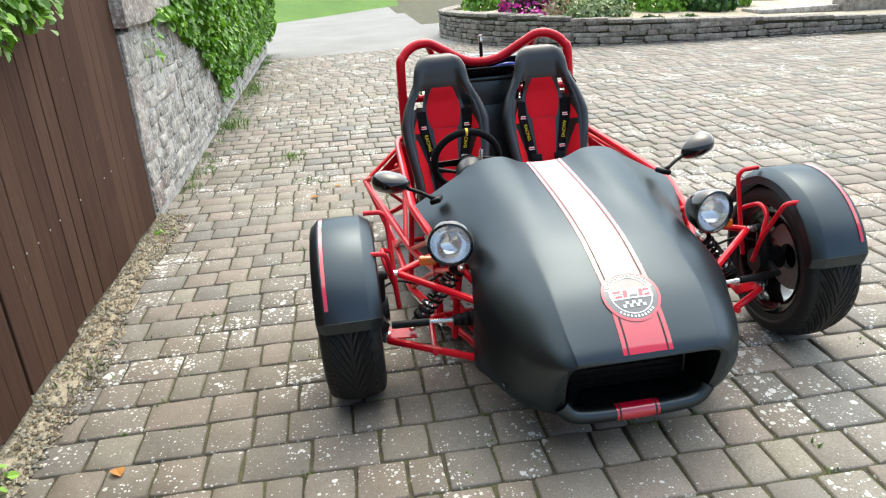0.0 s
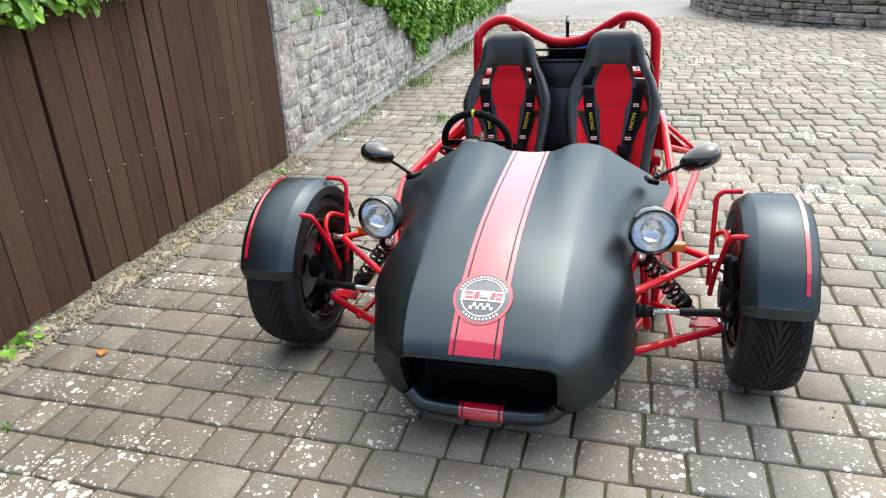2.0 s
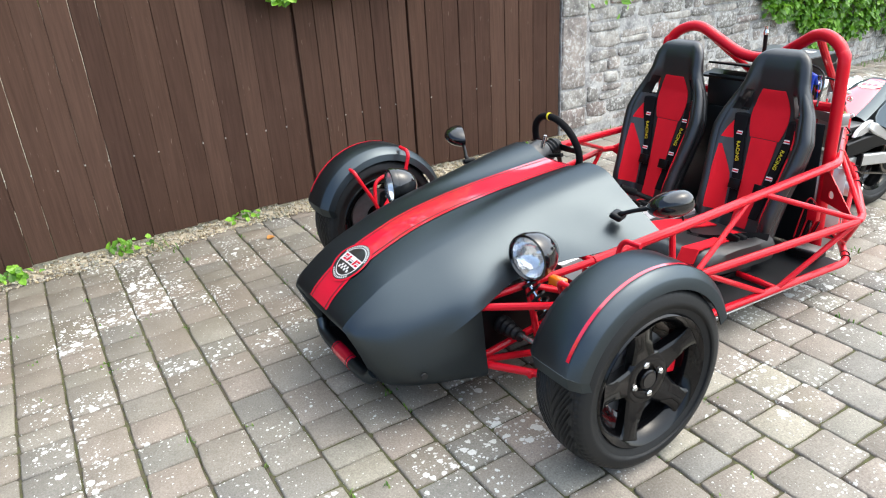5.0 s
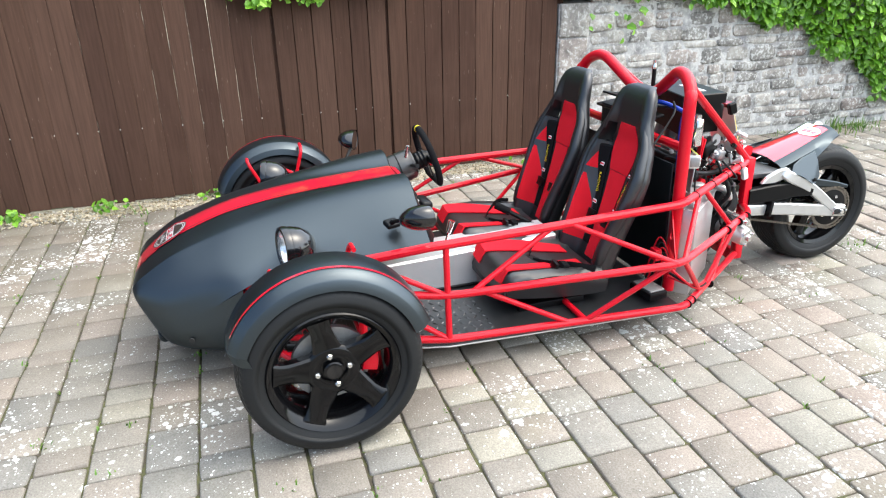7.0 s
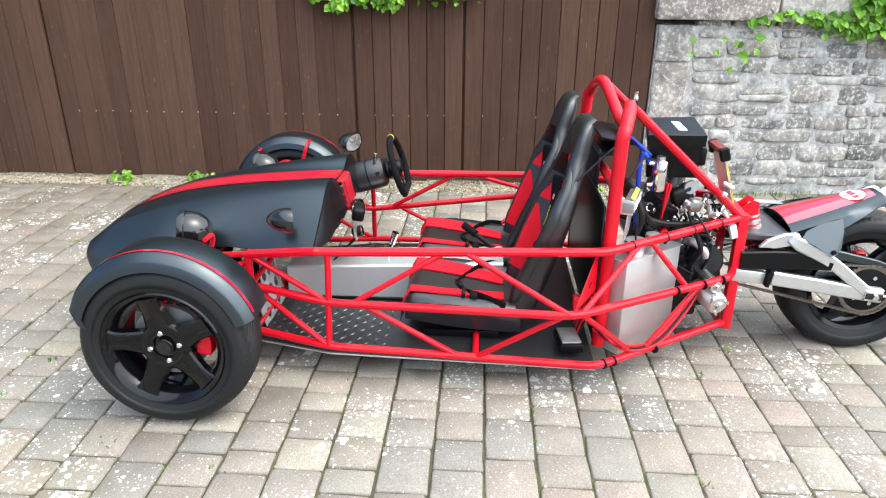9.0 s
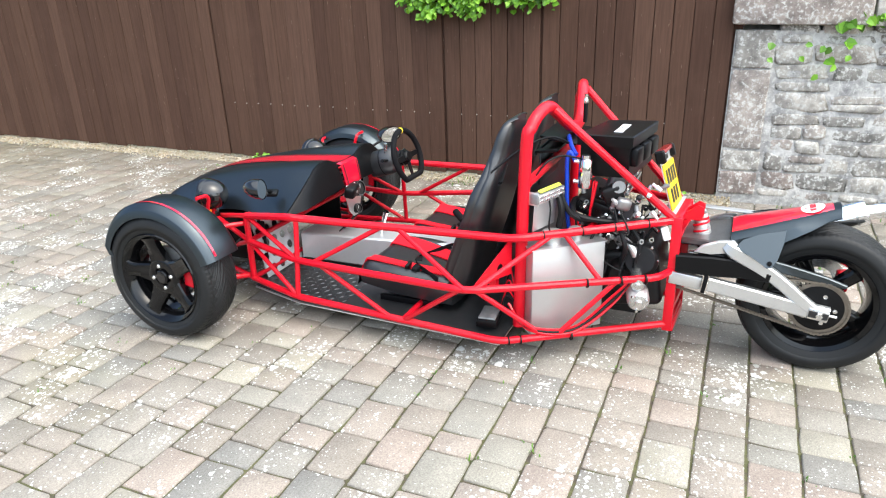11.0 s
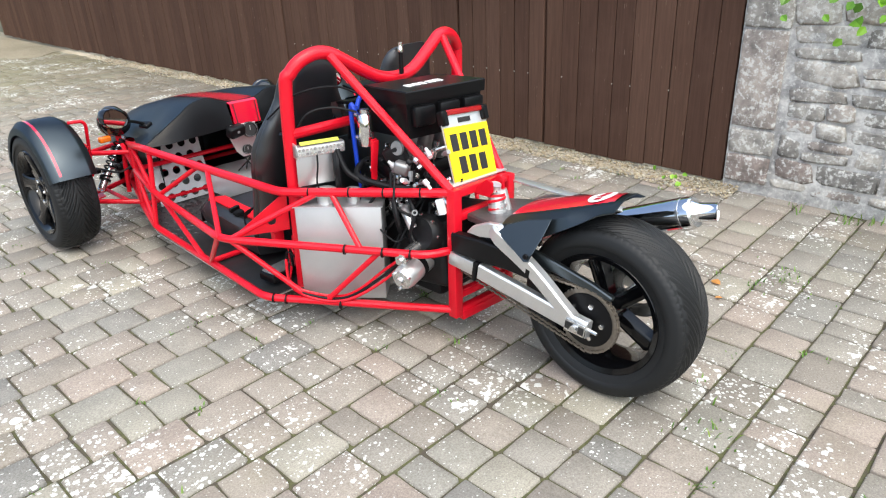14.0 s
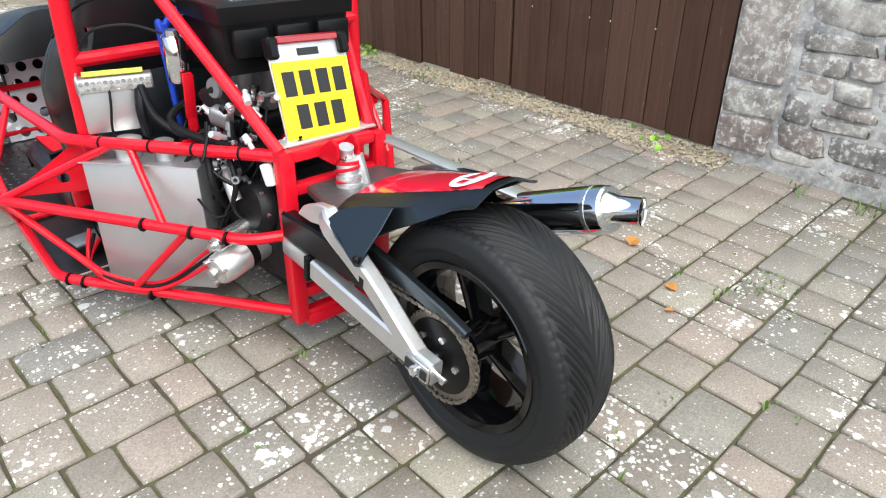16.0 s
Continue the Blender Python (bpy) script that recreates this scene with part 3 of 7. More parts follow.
# chassis: both sides; the rear posts are set off-centre to clear the chain
RX = {1: 0.19, -1: -0.095}
for s in (1, -1):
    P = lambda x, y, z: (s * x, y, z)
    A = [P(0.50, 0.17, 0.475), P(0.548, 0.44, 0.513), P(0.548, 0.49, 0.513), P(0.520, 1.52, 0.530), (RX[s], 2.105, 0.567)]
    B = [P(0.50, 0.17, 0.345), P(0.566, 0.488, 0.312), P(0.725, 1.39, 0.368), (RX[s] + s * 0.10, 2.07, 0.347), (RX[s], 2.11, 0.347)]
    C = [P(0.50, 0.17, 0.150), P(0.585, 0.485, 0.135), P(0.635, 1.50, 0.118), (RX[s], 2.11, 0.095)]
    pipe("top_rail", A, 0.0175, 0.05)
    pipe("mid_rail", B, TR, 0.07)
    pipe("bottom_rail", C, TR, 0.05)
    pipe("post", [A[0], C[0]])
    pipe("post", [A[2], B[1], C[1]], 0.012)
    lerp = lambda p, q, t: tuple(a + (b - a) * t for a, b in zip(p, q))
    on = lambda line, y: next(lerp(a, b, (y - a[1]) / (b[1] - a[1])) for a, b in zip(line, line[1:]) if a[1] <= y <= b[1])
    pipe("brace", [A[0], B[1]], 0.011)
    pipe("brace", [B[0], C[1]], 0.011)
    pipe("brace", [lerp(B[1], B[2], 0.10), on(A, 0.93)], 0.011)
    pipe("brace", [on(A, 1.00), on(B, 1.38)], 0.011)
    pipe("brace", [on(B, 0.62), on(C, 0.985)], 0.011)
    pipe("brace", [on(C, 1.05), on(B, 1.36)], 0.011)
    pipe("brace", [on(B, 1.42), on(A, 1.66)], 0.011)
    pipe("brace", [on(A, 1.70), on(B, 1.86)], 0.011)
    pipe("brace", [on(B, 1.42), on(C, 1.66)], 0.011)
    pipe("brace", [on(C, 1.70), on(B, 1.92)], 0.011)
    pipe("hoop_stay", [P(0.30, 1.615, 1.015), (RX[s], 2.10, 0.575)], 0.0165)
hoop = [(-0.47, 1.53, 0.12), (-0.462, 1.545, 0.86), (-0.44, 1.56, 0.97), (-0.375, 1.58, 1.02), (-0.30, 1.595, 1.025), (-0.22, 1.612, 0.983), (-0.10, 1.633, 0.916), (0, 1.640, 0.899),
        (0.10, 1.633, 0.916), (0.22, 1.612, 0.983), (0.30, 1.595, 1.025), (0.375, 1.58, 1.02), (0.44, 1.56, 0.97), (0.462, 1.545, 0.86), (0.47, 1.53, 0.12)]
part("roll_hoop", tube(spline(hoop, 6), 0.025, 16), RED, car)


# ---- bodywork ----
BODY_Y = [-0.640, -0.615, -0.55, -0.47, -0.36, -0.25, -0.10, 0.05, 0.20, 0.33, 0.435]
BODY = [  # half section from the crown outwards; the third point lies on the shoulder ridge
    [(0, .376), (.11, .376), (.208, .371), (.240, .345), (.254, .31), (.26, .27)],
    [(0, .407), (.11, .406), (.214, .401), (.262, .366), (.286, .32), (.295, .27)],
    [(0, .459), (.12, .457), (.222, .448), (.288, .399), (.325, .343), (.345, .275)],
    [(0, .508), (.12, .504), (.226, .494), (.300, .440), (.350, .377), (.375, .295)],
    [(0, .553), (.12, .547), (.228, .535), (.315, .482), (.377, .418), (.405, .335)],
    [(0, .588), (.12, .581), (.232, .570), (.322, .520), (.395, .458), (.43, .397)],
    [(0, .615), (.11, .610), (.225, .608), (.312, .560), (.375, .508), (.41, .45)],
    [(0, .630), (.10, .630), (.212, .645), (.300, .598), (.37, .54), (.43, .475)],
    [(0, .640), (.09, .643), (.210, .675), (.310, .623), (.40, .55), (.485, .49)],
    [(0, .645), (.085, .652), (.215, .697), (.33, .635), (.44, .56), (.535, .505)],
    [(0, .650), (.085, .657), (.225, .710), (.35, .635), (.47, .565), (.56, .515)],
]
# the ridge is sharp at the nose and softens into the humps
for sec_, soft_ in zip(BODY, (.10, .11, .13, .15, .18, .22, .28, .34, .38, .38, .38)):
    p_, q_, r_ = sec_[1:4]
    toward = lambda a, b: (a[0] + (b[0] - a[0]) * soft_, a[1] + (b[1] - a[1]) * soft_)
    sec_[2:3] = [toward(q_, p_), toward(q_, r_)]
SKIRT_Y = [-0.640, -0.615, -0.55, -0.47, -0.36, -0.245]
SKIRT = [
    [(.26, .27), (.262, .215), (.24, .155), (.17, .125), (0, .122)],
    [(.295, .27), (.30, .21), (.275, .15), (.19, .12), (0, .115)],
    [(.345, .275), (.352, .21), (.32, .145), (.22, .115), (0, .11)],
    [(.375, .295), (.385, .215), (.355, .145), (.25, .115), (0, .11)],
    [(.405, .335), (.415, .23), (.39, .145), (.28, .115), (0, .11)],
    [(.43, .397), (.435, .26), (.425, .142), (.30, .115), (0, .11)],
]


def fine_grid(ys_, secs, pu, pv, fall=0.0):
    rows = [spline([(x, y + fall * max(0.0, 0.36 - z) * max(0.0, (-0.2 - y) / 0.44), z) for x, z in sec], pu) for y, sec in zip(ys_, secs)]
    cols = [spline([r[k] for r in rows], pv) for k in range(len(rows[0]))]
    return [[cols[k][i] for k in range(len(cols))] for i in range(len(cols[0]))]


upper = fine_grid(BODY_Y, BODY, 5, 4, 0.42)
skirt = fine_grid(SKIRT_Y, SKIRT, 5, 4, 0.42)
bm = bmesh.new()
for s in (1, -1):
    mir = lambda g: [[(s * p[0], p[1], p[2]) for p in row] for row in g]
    grid_into(bm, mir(upper))
    grid_into(bm, mir(skirt))
    # front face between the bodywork and the mouth
    rim_out = [(s * p[0], p[1], p[2]) for p in upper[0] + skirt[0][1:]]
    mouth = spline([(0, -.643, .364), (.10, -.643, .364), (.200, -.637, .358), (.226, -.625, .334), (.230, -.605, .28), (.228, -.585, .22), (.214, -.562, .170), (.16, -.550, .152), (.08, -.546, .146), (0, -.546, .145)], 5)
    mouth = [(s * p[0], p[1], p[2]) for p in mouth]
    mouth = [mouth[round(k * (len(mouth) - 1) / (len(rim_out) - 1))] if 0 < k < len(rim_out) - 1 else mouth[0 if k == 0 else -1] for k in range(len(rim_out))]
    back = [(p[0] * 0.93, p[1] + 0.10, 0.255 + (p[2] - 0.255) * 0.9) for p in mouth]
    grid_into(bm, [rim_out, mouth, back])
bmesh.ops.remove_doubles(bm, verts=bm.verts, dist=0.0008)
bonnet = part("bonnet", bm, MATT_BLACK, car, "matt black wrapped nose bodywork with twin humps", 50)
mod = bonnet.modifiers.new("shell", "SOLIDIFY")
mod.thickness, mod.offset = 0.005, -1


CROWN_X = np.linspace(0, 0.12, 7)
CROWN = []
for cx_ in CROWN_X:
    zs = []
    for sec_pts in BODY:
        sp_ = np.array(spline([(a, b, 0) for a, b in sec_pts], 6))
        zs.append(float(np.interp(cx_, sp_[:, 0], sp_[:, 1])))
    fy = [yv + 0.42 * max(0.0, 0.36 - zv) * max(0.0, (-0.2 - yv) / 0.44) for yv, zv in zip(BODY_Y, zs)]
    ln_ = np.array(spline([(a, b, 0) for a, b in zip(fy, zs)], 8))
    CROWN.append(np.interp(np.linspace(-0.66, 0.44, 221), ln_[:, 0], ln_[:, 1]))
CROWN = np.array(CROWN)


def crown(x, y):
    """Height of the bodywork near its centre line."""
    i = min(5.999, abs(x) / 0.02)
    j = min(219.999, max(0.0, (y + 0.66) / 0.005))
    a, b, u, v = int(i), int(j), i % 1, j % 1
    return float((CROWN[a, b] * (1 - u) + CROWN[a + 1, b] * u) * (1 - v) + (CROWN[a, b + 1] * (1 - u) + CROWN[a + 1, b + 1] * u) * v)


def band(x0, x1, y0, y1, lift, grow=1.0, ny=44, nxs=4):
    """A strip laid on the crown; grow is how much wider it is at its rear end."""
    rows = []
    for j in range(ny + 1):
        t = j / ny
        y = y0 + (y1 - y0) * t
        g = 1 + (grow - 1) * t
        rows.append([(g * (x0 + (x1 - x0) * k / nxs), y, crown(g * (x0 + (x1 - x0) * k / nxs), y) + lift) for k in range(nxs + 1)])
    bm = bmesh.new()
    grid_into(bm, rows)
    return bm


part("stripe", band(-0.074, 0.074, -0.638, 0.432, 0.0025, 0.97), RED_STRIPE, bonnet, "gloss red centre stripe")
for s in (1, -1):
    part("pinstripe", band(s * 0.056, s * 0.061, -0.638, 0.432, 0.0036, 0.97, nxs=1), BLACK_INK, bonnet, "thin black line on the stripe")


# ---- wheels ----
def tyre_mesh(R, W, rim_r, teeth=40, flip=1, sweep=4.2, reach=0.74):
    """A tyre about local z; its mesh follows the swept grooves, so that they are cut clean."""
    nt = 52
    ring = []
    side = [(R - 0.034, 0.475), (R - 0.050, 0.492), (R - 0.068, 0.50), (rim_r + 0.032, 0.487), (rim_r + 0.028, 0.480), (rim_r + 0.012, 0.455), (rim_r + 0.004, 0.43)]
    ring += [(a, -b * W, -1.0) for a, b in side[::-1]]
    for k in range(nt + 1):
        u = -1 + 2 * k / nt
        ring.append((R - 0.016 * abs(u) ** 2.6 - 0.004 * u * u, u * W * 0.44, u))
    ring += [(a, b * W, 1.0) for a, b in side]
    per = 10
    seg = teeth * per
    verts, faces = [], []
    for i in range(seg):
        c = i % per
        for rr, h, u in ring:
            a = abs(u)
            q = rr
            if 0.06 < a < reach:
                if c in (6, 7, 8):
                    q -= 0.010
                elif c in (2, 3) and 0.34 < a < reach - 0.08:
                    q -= 0.008
            elif reach + 0.03 < a < reach + 0.07:
                q -= 0.004
            elif reach + 0.09 < a < 0.97 and c in (1, 6):
                q -= 0.003
            th = 2 * math.pi * (i / per + (0.5 if u > 0 else 0.0) + flip * sweep * min(a, reach) ** 0.75) / teeth
            verts.append((q * math.cos(th), q * math.sin(th), h))
    n = len(ring)
    for i in range(seg):
        j = (i + 1) % seg
        for k in range(n - 1):
            faces.append((i * n + k, i * n + k + 1, j * n + k + 1, j * n + k))
    return verts, faces


def spoke(bm, r0, r1, w0, w1, z0, z1, depth, ang):
    rot = pose(0, 0, 0, 0, 0, ang)
    rows = []
    for t in (0, 0.12, 0.25, 0.45, 0.7, 0.88, 0.96, 1.0):
        r = r0 + (r1 - r0) * t
        w = w0 + (w1 - w0) * min(1.0, t * 1.6) + 0.020 * max(0.0, (t - 0.80) / 0.20) ** 2
        z = z0 + (z1 - z0) * t ** 1.4
        rows.append([rot @ Vector((r, -w / 2, z - depth)), rot @ Vector((r, -w / 2, z - 0.006)), rot @ Vector((r, -w / 2 + 0.008, z)), rot @ Vector((r, 0, z + 0.001)),
                     rot @ Vector((r, w / 2 - 0.008, z)), rot @ Vector((r, w / 2, z - 0.006)), rot @ Vector((r, w / 2, z - depth))])
    vs = grid_into(bm, rows, True)
    bm.faces.new(vs[0])
    bm.faces.new(vs[-1])


def front_wheel(s):
    hub = Matrix.Translation((s * 0.84, 0, 0.296)) @ pose(0, 0, 0, 0, 90 * s, 0)
    wheel = new("front_wheel")
    wheel.parent, wheel.matrix_basis = car, hub
    v, f = tyre_mesh(0.301, 0.205, 0.205, flip=-s)
    raw("tyre", v, f, RUBBER, wheel, True)
    I = Matrix.Identity(4)
    rim = lathe([(0.188, -0.085), (0.208, -0.092), (0.213, -0.088), (0.207, -0.075), (0.182, -0.05), (0.178, 0.04), (0.19, 0.078), (0.207, 0.085), (0.214, 0.092), (0.209, 0.097), (0.196, 0.090), (0.183, 0.076), (0.171, 0.045), (0.170, -0.07)], I, 64, True)
    rimo = part("rim", rim, RIM, wheel)
    for k in range(5):
        bm = bmesh.new()
        spoke(bm, 0.040, 0.188, 0.108, 0.066, 0.066, 0.088, 0.035, 72 * k + 47)
        part("spoke", bm, RIM, rimo)
    part("hub", lathe([(0, 0.040), (0.090, 0.040), (0.090, 0.060), (0.084, 0.068), (0.072, 0.072), (0.046, 0.068), (0.040, 0.058), (0.034, 0.058), (0.032, 0.074), (0.028, 0.077), (0, 0.077)], I, 40), RIM, rimo)
    part("hub_cap", lathe([(0.0, 0.0775), (0.024, 0.0775), (0.024, 0.079), (0, 0.079)], I, 24), GLOSS_BLACK, rimo)
    for k in range(4):
        m = pose(0, 0, 0, 0, 0, 90 * k + 10) @ Matrix.Translation((0.052, 0, 0))
        part("wheel_nut", lathe([(0.0105, 0.055), (0.0105, 0.073), (0.007, 0.077), (0, 0.077)], m, 6), STEEL, rimo)
    disc = lathe([(0.05, 0.0), (0.128, 0.0), (0.128, 0.02), (0.05, 0.02)], I, 48, True)
    part("brake_disc", disc, CAST, wheel)
    bm = bmesh.new()
    for a in np.linspace(-13, 13, 5):
        box_into(bm, pose(0, 0, 0, 0, 0, float(a)) @ Matrix.Translation((0.125, 0, 0.012)), (0.05, 0.024, 0.062), 0.004)
    cal = part("brake_caliper", bm, RED, wheel)
    cal.matrix_basis = pose(0, 0, 0, 0, 0, 90)


front_wheel(1)
front_wheel(-1)

# rear wheel, motorcycle type with a car tyre
RC = (0.022, 2.680, 0.247)
rear = new("rear_wheel")
rear.parent, rear.matrix_basis = car, Matrix.Translation(RC) @ pose(0, 0, 0, 0, 90, 0)
v, f = tyre_mesh(0.313, 0.208, 0.212, flip=1, reach=0.78)
raw("tyre", v, f, RUBBER, rear, True)
I = Matrix.Identity(4)
rim = part("rim", lathe([(0.195, -0.085), (0.214, -0.092), (0.219, -0.086), (0.212, -0.074), (0.186, -0.045), (0.186, 0.045), (0.212, 0.074), (0.219, 0.086), (0.214, 0.092), (0.195, 0.085), (0.178, 0.045), (0.178, -0.045)], I, 64, True), RIM, rear)
for k in range(5):
    bm = bmesh.new()
    spoke(bm, 0.03, 0.186, 0.040, 0.052, 0.030, 0.022, 0.050, 72 * k + 60)
    part("spoke", bm, RIM, rim)
part("hub", lathe([(0, -0.10), (0.025, -0.10), (0.045, -0.06), (0.05, 0.06), (0.055, 0.085), (0.02, 0.10), (0, 0.10)], I, 32), RIM, rim)


# ---- front: badge, lip, lamps, mirrors, mudguards, suspension ----
def crown_frame(y):
    a, b = crown(0, y - 0.04), crown(0, y + 0.04)
    return Matrix.Translation((0, y, crown(0, y))) @ pose(0, 0, 0, math.degrees(math.atan2(b - a, 0.08)), 0, 0)


def on_badge(shape, lift):
    """Flat outline pieces wrapped onto the crown at the badge."""
    bm = bmesh.new()
    m = crown_frame(-0.497)
    for ring in shape:
        vs = []
        for x, y in ring:
            p = m @ Vector((x, y, 0))
            vs.append(bm.verts.new((p.x, p.y, crown(p.x, p.y) + lift)))
        bm.faces.new(vs)
    return bm


def annulus(r0, r1, a0=0.0, a1=360.0, n=48):
    out = []
    for k in range(n):
        a, b = radians(a0 + (a1 - a0) * k / n), radians(a0 + (a1 - a0) * (k + 1) / n)
        q = [(r0 * math.cos(a), r0 * math.sin(a)), (r1 * math.cos(a), r1 * math.sin(a)), (r1 * math.cos(b), r1 * math.sin(b)), (r0 * math.cos(b), r0 * math.sin(b))]
        out.append(q if r0 > 0 else q[1:3] + [(0, 0)])
    return out


badge = part("badge", on_badge(annulus(0, 0.088), 0.0045), BADGE_INK, bonnet, "round glossy badge, black with red and white rings")
part("badge_ring", on_badge(annulus(0.0795, 0.088), 0.0052), RED_STRIPE, badge)
part("badge_ring", on_badge(annulus(0.061, 0.0645), 0.0052), BADGE_WHITE, badge)
bar = lambda x0, x1, y0, y1, k=0.004: [[(x0 + k, y0), (x1 + k, y0), (x1 + k * 2, y1), (x0 + k * 2, y1)]]
# pale band across the middle with blocked-in letters
part("badge_band", on_badge([[(-0.064 + k * 0.016, -0.016), (-0.048 + k * 0.016, -0.016), (-0.048 + k * 0.016, 0.019), (-0.064 + k * 0.016, 0.019)] for k in range(8)], 0.0058), BADGE_WHITE, badge)
for x0, x1, y0, y1 in ((-0.060, -0.036, 0.006, 0.014), (-0.056, -0.034, -0.011, -0.003), (-0.030, -0.017, -0.011, 0.014), (0.018, 0.030, -0.011, 0.014), (0.033, 0.052, 0.006, 0.014), (0.033, 0.050, -0.011, -0.003)):
    part("badge_bar", on_badge(bar(x0, x1, y0, y1), 0.0064), RED_STRIPE, badge)
for x0, x1, y0, y1 in ((-0.013, 0.012, -0.011, -0.004), (-0.060, 0.052, 0.0005, 0.0025)):
    part("badge_bar", on_badge(bar(x0, x1, y0, y1), 0.0068), BADGE_INK, badge)
for k in range(7):
    for j in range(2):
        if (k + j) % 2 == 0:
            part("badge_square", on_badge([[(-0.035 + k * 0.010, -0.043 + j * 0.010), (-0.025 + k * 0.010, -0.043 + j * 0.010), (-0.025 + k * 0.010, -0.033 + j * 0.010), (-0.035 + k * 0.010, -0.033 + j * 0.010)]], 0.0060), BADGE_WHITE, badge)
# unreadable lettering round the rim
for first, count in ((162, 18), (229, 11)):
    for k in range(count):
        a = first - 8.4 * k if first < 200 else first + 8.4 * k
        part("badge_mark", on_badge(annulus(0.0685, 0.0755, a - 2.4, a + 2.4, 2), 0.0056), BADGE_WHITE, badge)

lip = part("lip", tube(spline([(-0.232, -0.556, 0.185), (-0.195, -0.562, 0.147), (-0.10, -0.566, 0.137), (0.10, -0.566, 0.137), (0.195, -0.562, 0.147), (0.232, -0.556, 0.185)], 6), 0.025, 14), MATT_BLACK, car)
part("lip_stripe", tube([(-0.068, -0.566, 0.137), (0.068, -0.566, 0.137)], 0.0272, 18), RED_STRIPE, lip, "red band round the lower lip")
for s in (1, -1):
    part("lip_line", tube([(s * 0.054, -0.566, 0.137), (s * 0.059, -0.566, 0.137)], 0.0278, 18), BLACK_INK, lip)
# dark duct and radiator behind the mouth
part("radiator", box((0, -0.44, 0.25), (0.40, 0.03, 0.20), 0.006), DARK_CAST, car)
for k in range(9):
    part("radiator_fin", box((0, -0.458, 0.165 + k * 0.021), (0.39, 0.006, 0.004), 0.0), DARK_CAST, car)
bm = bmesh.new()
grid_into(bm, [[(s * 0.21, y, z) for s, z in ((-1, 0.16), (-1, 0.36), (1, 0.36), (1, 0.16))] for y in (-0.56, -0.45)], True)
part("duct", bm, BLACK_PLASTIC, car)
# black disc on each side stands in for the dark recess of a slot
for x, z in ((0.30, 0.205),):
    for s in (1, -1):
        part("fixing", lathe([(0.0, 0.004), (0.010, 0.004), (0.012, 0.0), (0, 0)], axis_to((s * 0.383, -0.45, z), (s, -0.25, 0)), 16), BLACK_INK, bonnet)


def headlamp(s):
    lamp = new("headlamp")
    lamp.parent = car
    lamp.matrix_basis = Matrix.Translation((s * 0.472, -0.085, 0.553)) @ pose(0, 0, 0, 90, 0, 0) @ pose(0, 0, 0, -2, 11 * s, 0)
    I = Matrix.Identity(4)
    part("bowl", lathe([(0.074, 0.0), (0.076, -0.012), (0.077, -0.030), (0.070, -0.062), (0.052, -0.092), (0.030, -0.108), (0, -0.113)], I, 40), GLOSS_BLACK, lamp)
    part("rim", lathe([(0.068, 0.004), (0.072, 0.010), (0.078, 0.008), (0.081, -0.004), (0.080, -0.016), (0.075, -0.020), (0.072, -0.006)], I, 48, True), GLOSS_BLACK, lamp)
    part("reflector", lathe([(0.069, -0.004), (0.062, -0.022), (0.045, -0.044), (0.022, -0.056), (0, -0.058)], I, 40), REFLECTOR, lamp)
    part("bulb", lathe([(0.007, -0.056), (0.009, -0.034), (0.006, -0.026), (0, -0.024)], I, 16), CHROME, lamp)
    bm = lathe([(0.0695, 0.000), (0.055, 0.009), (0.03, 0.013), (0, 0.0145)], I, 40)
    g = part("lens", thicken(bm, 0.003), LAMP_GLASS, lamp)
    g.visible_shadow = False
    part("bracket", box((0, -0.092, -0.035), (0.03, 0.05, 0.012), 0.003), RED, lamp)
    ind = part("indicator", box((s * 0.085, -0.072, -0.045), (0.062, 0.030, 0.030), 0.007, seg=3), AMBER, lamp)


headlamp(1)
headlamp(-1)


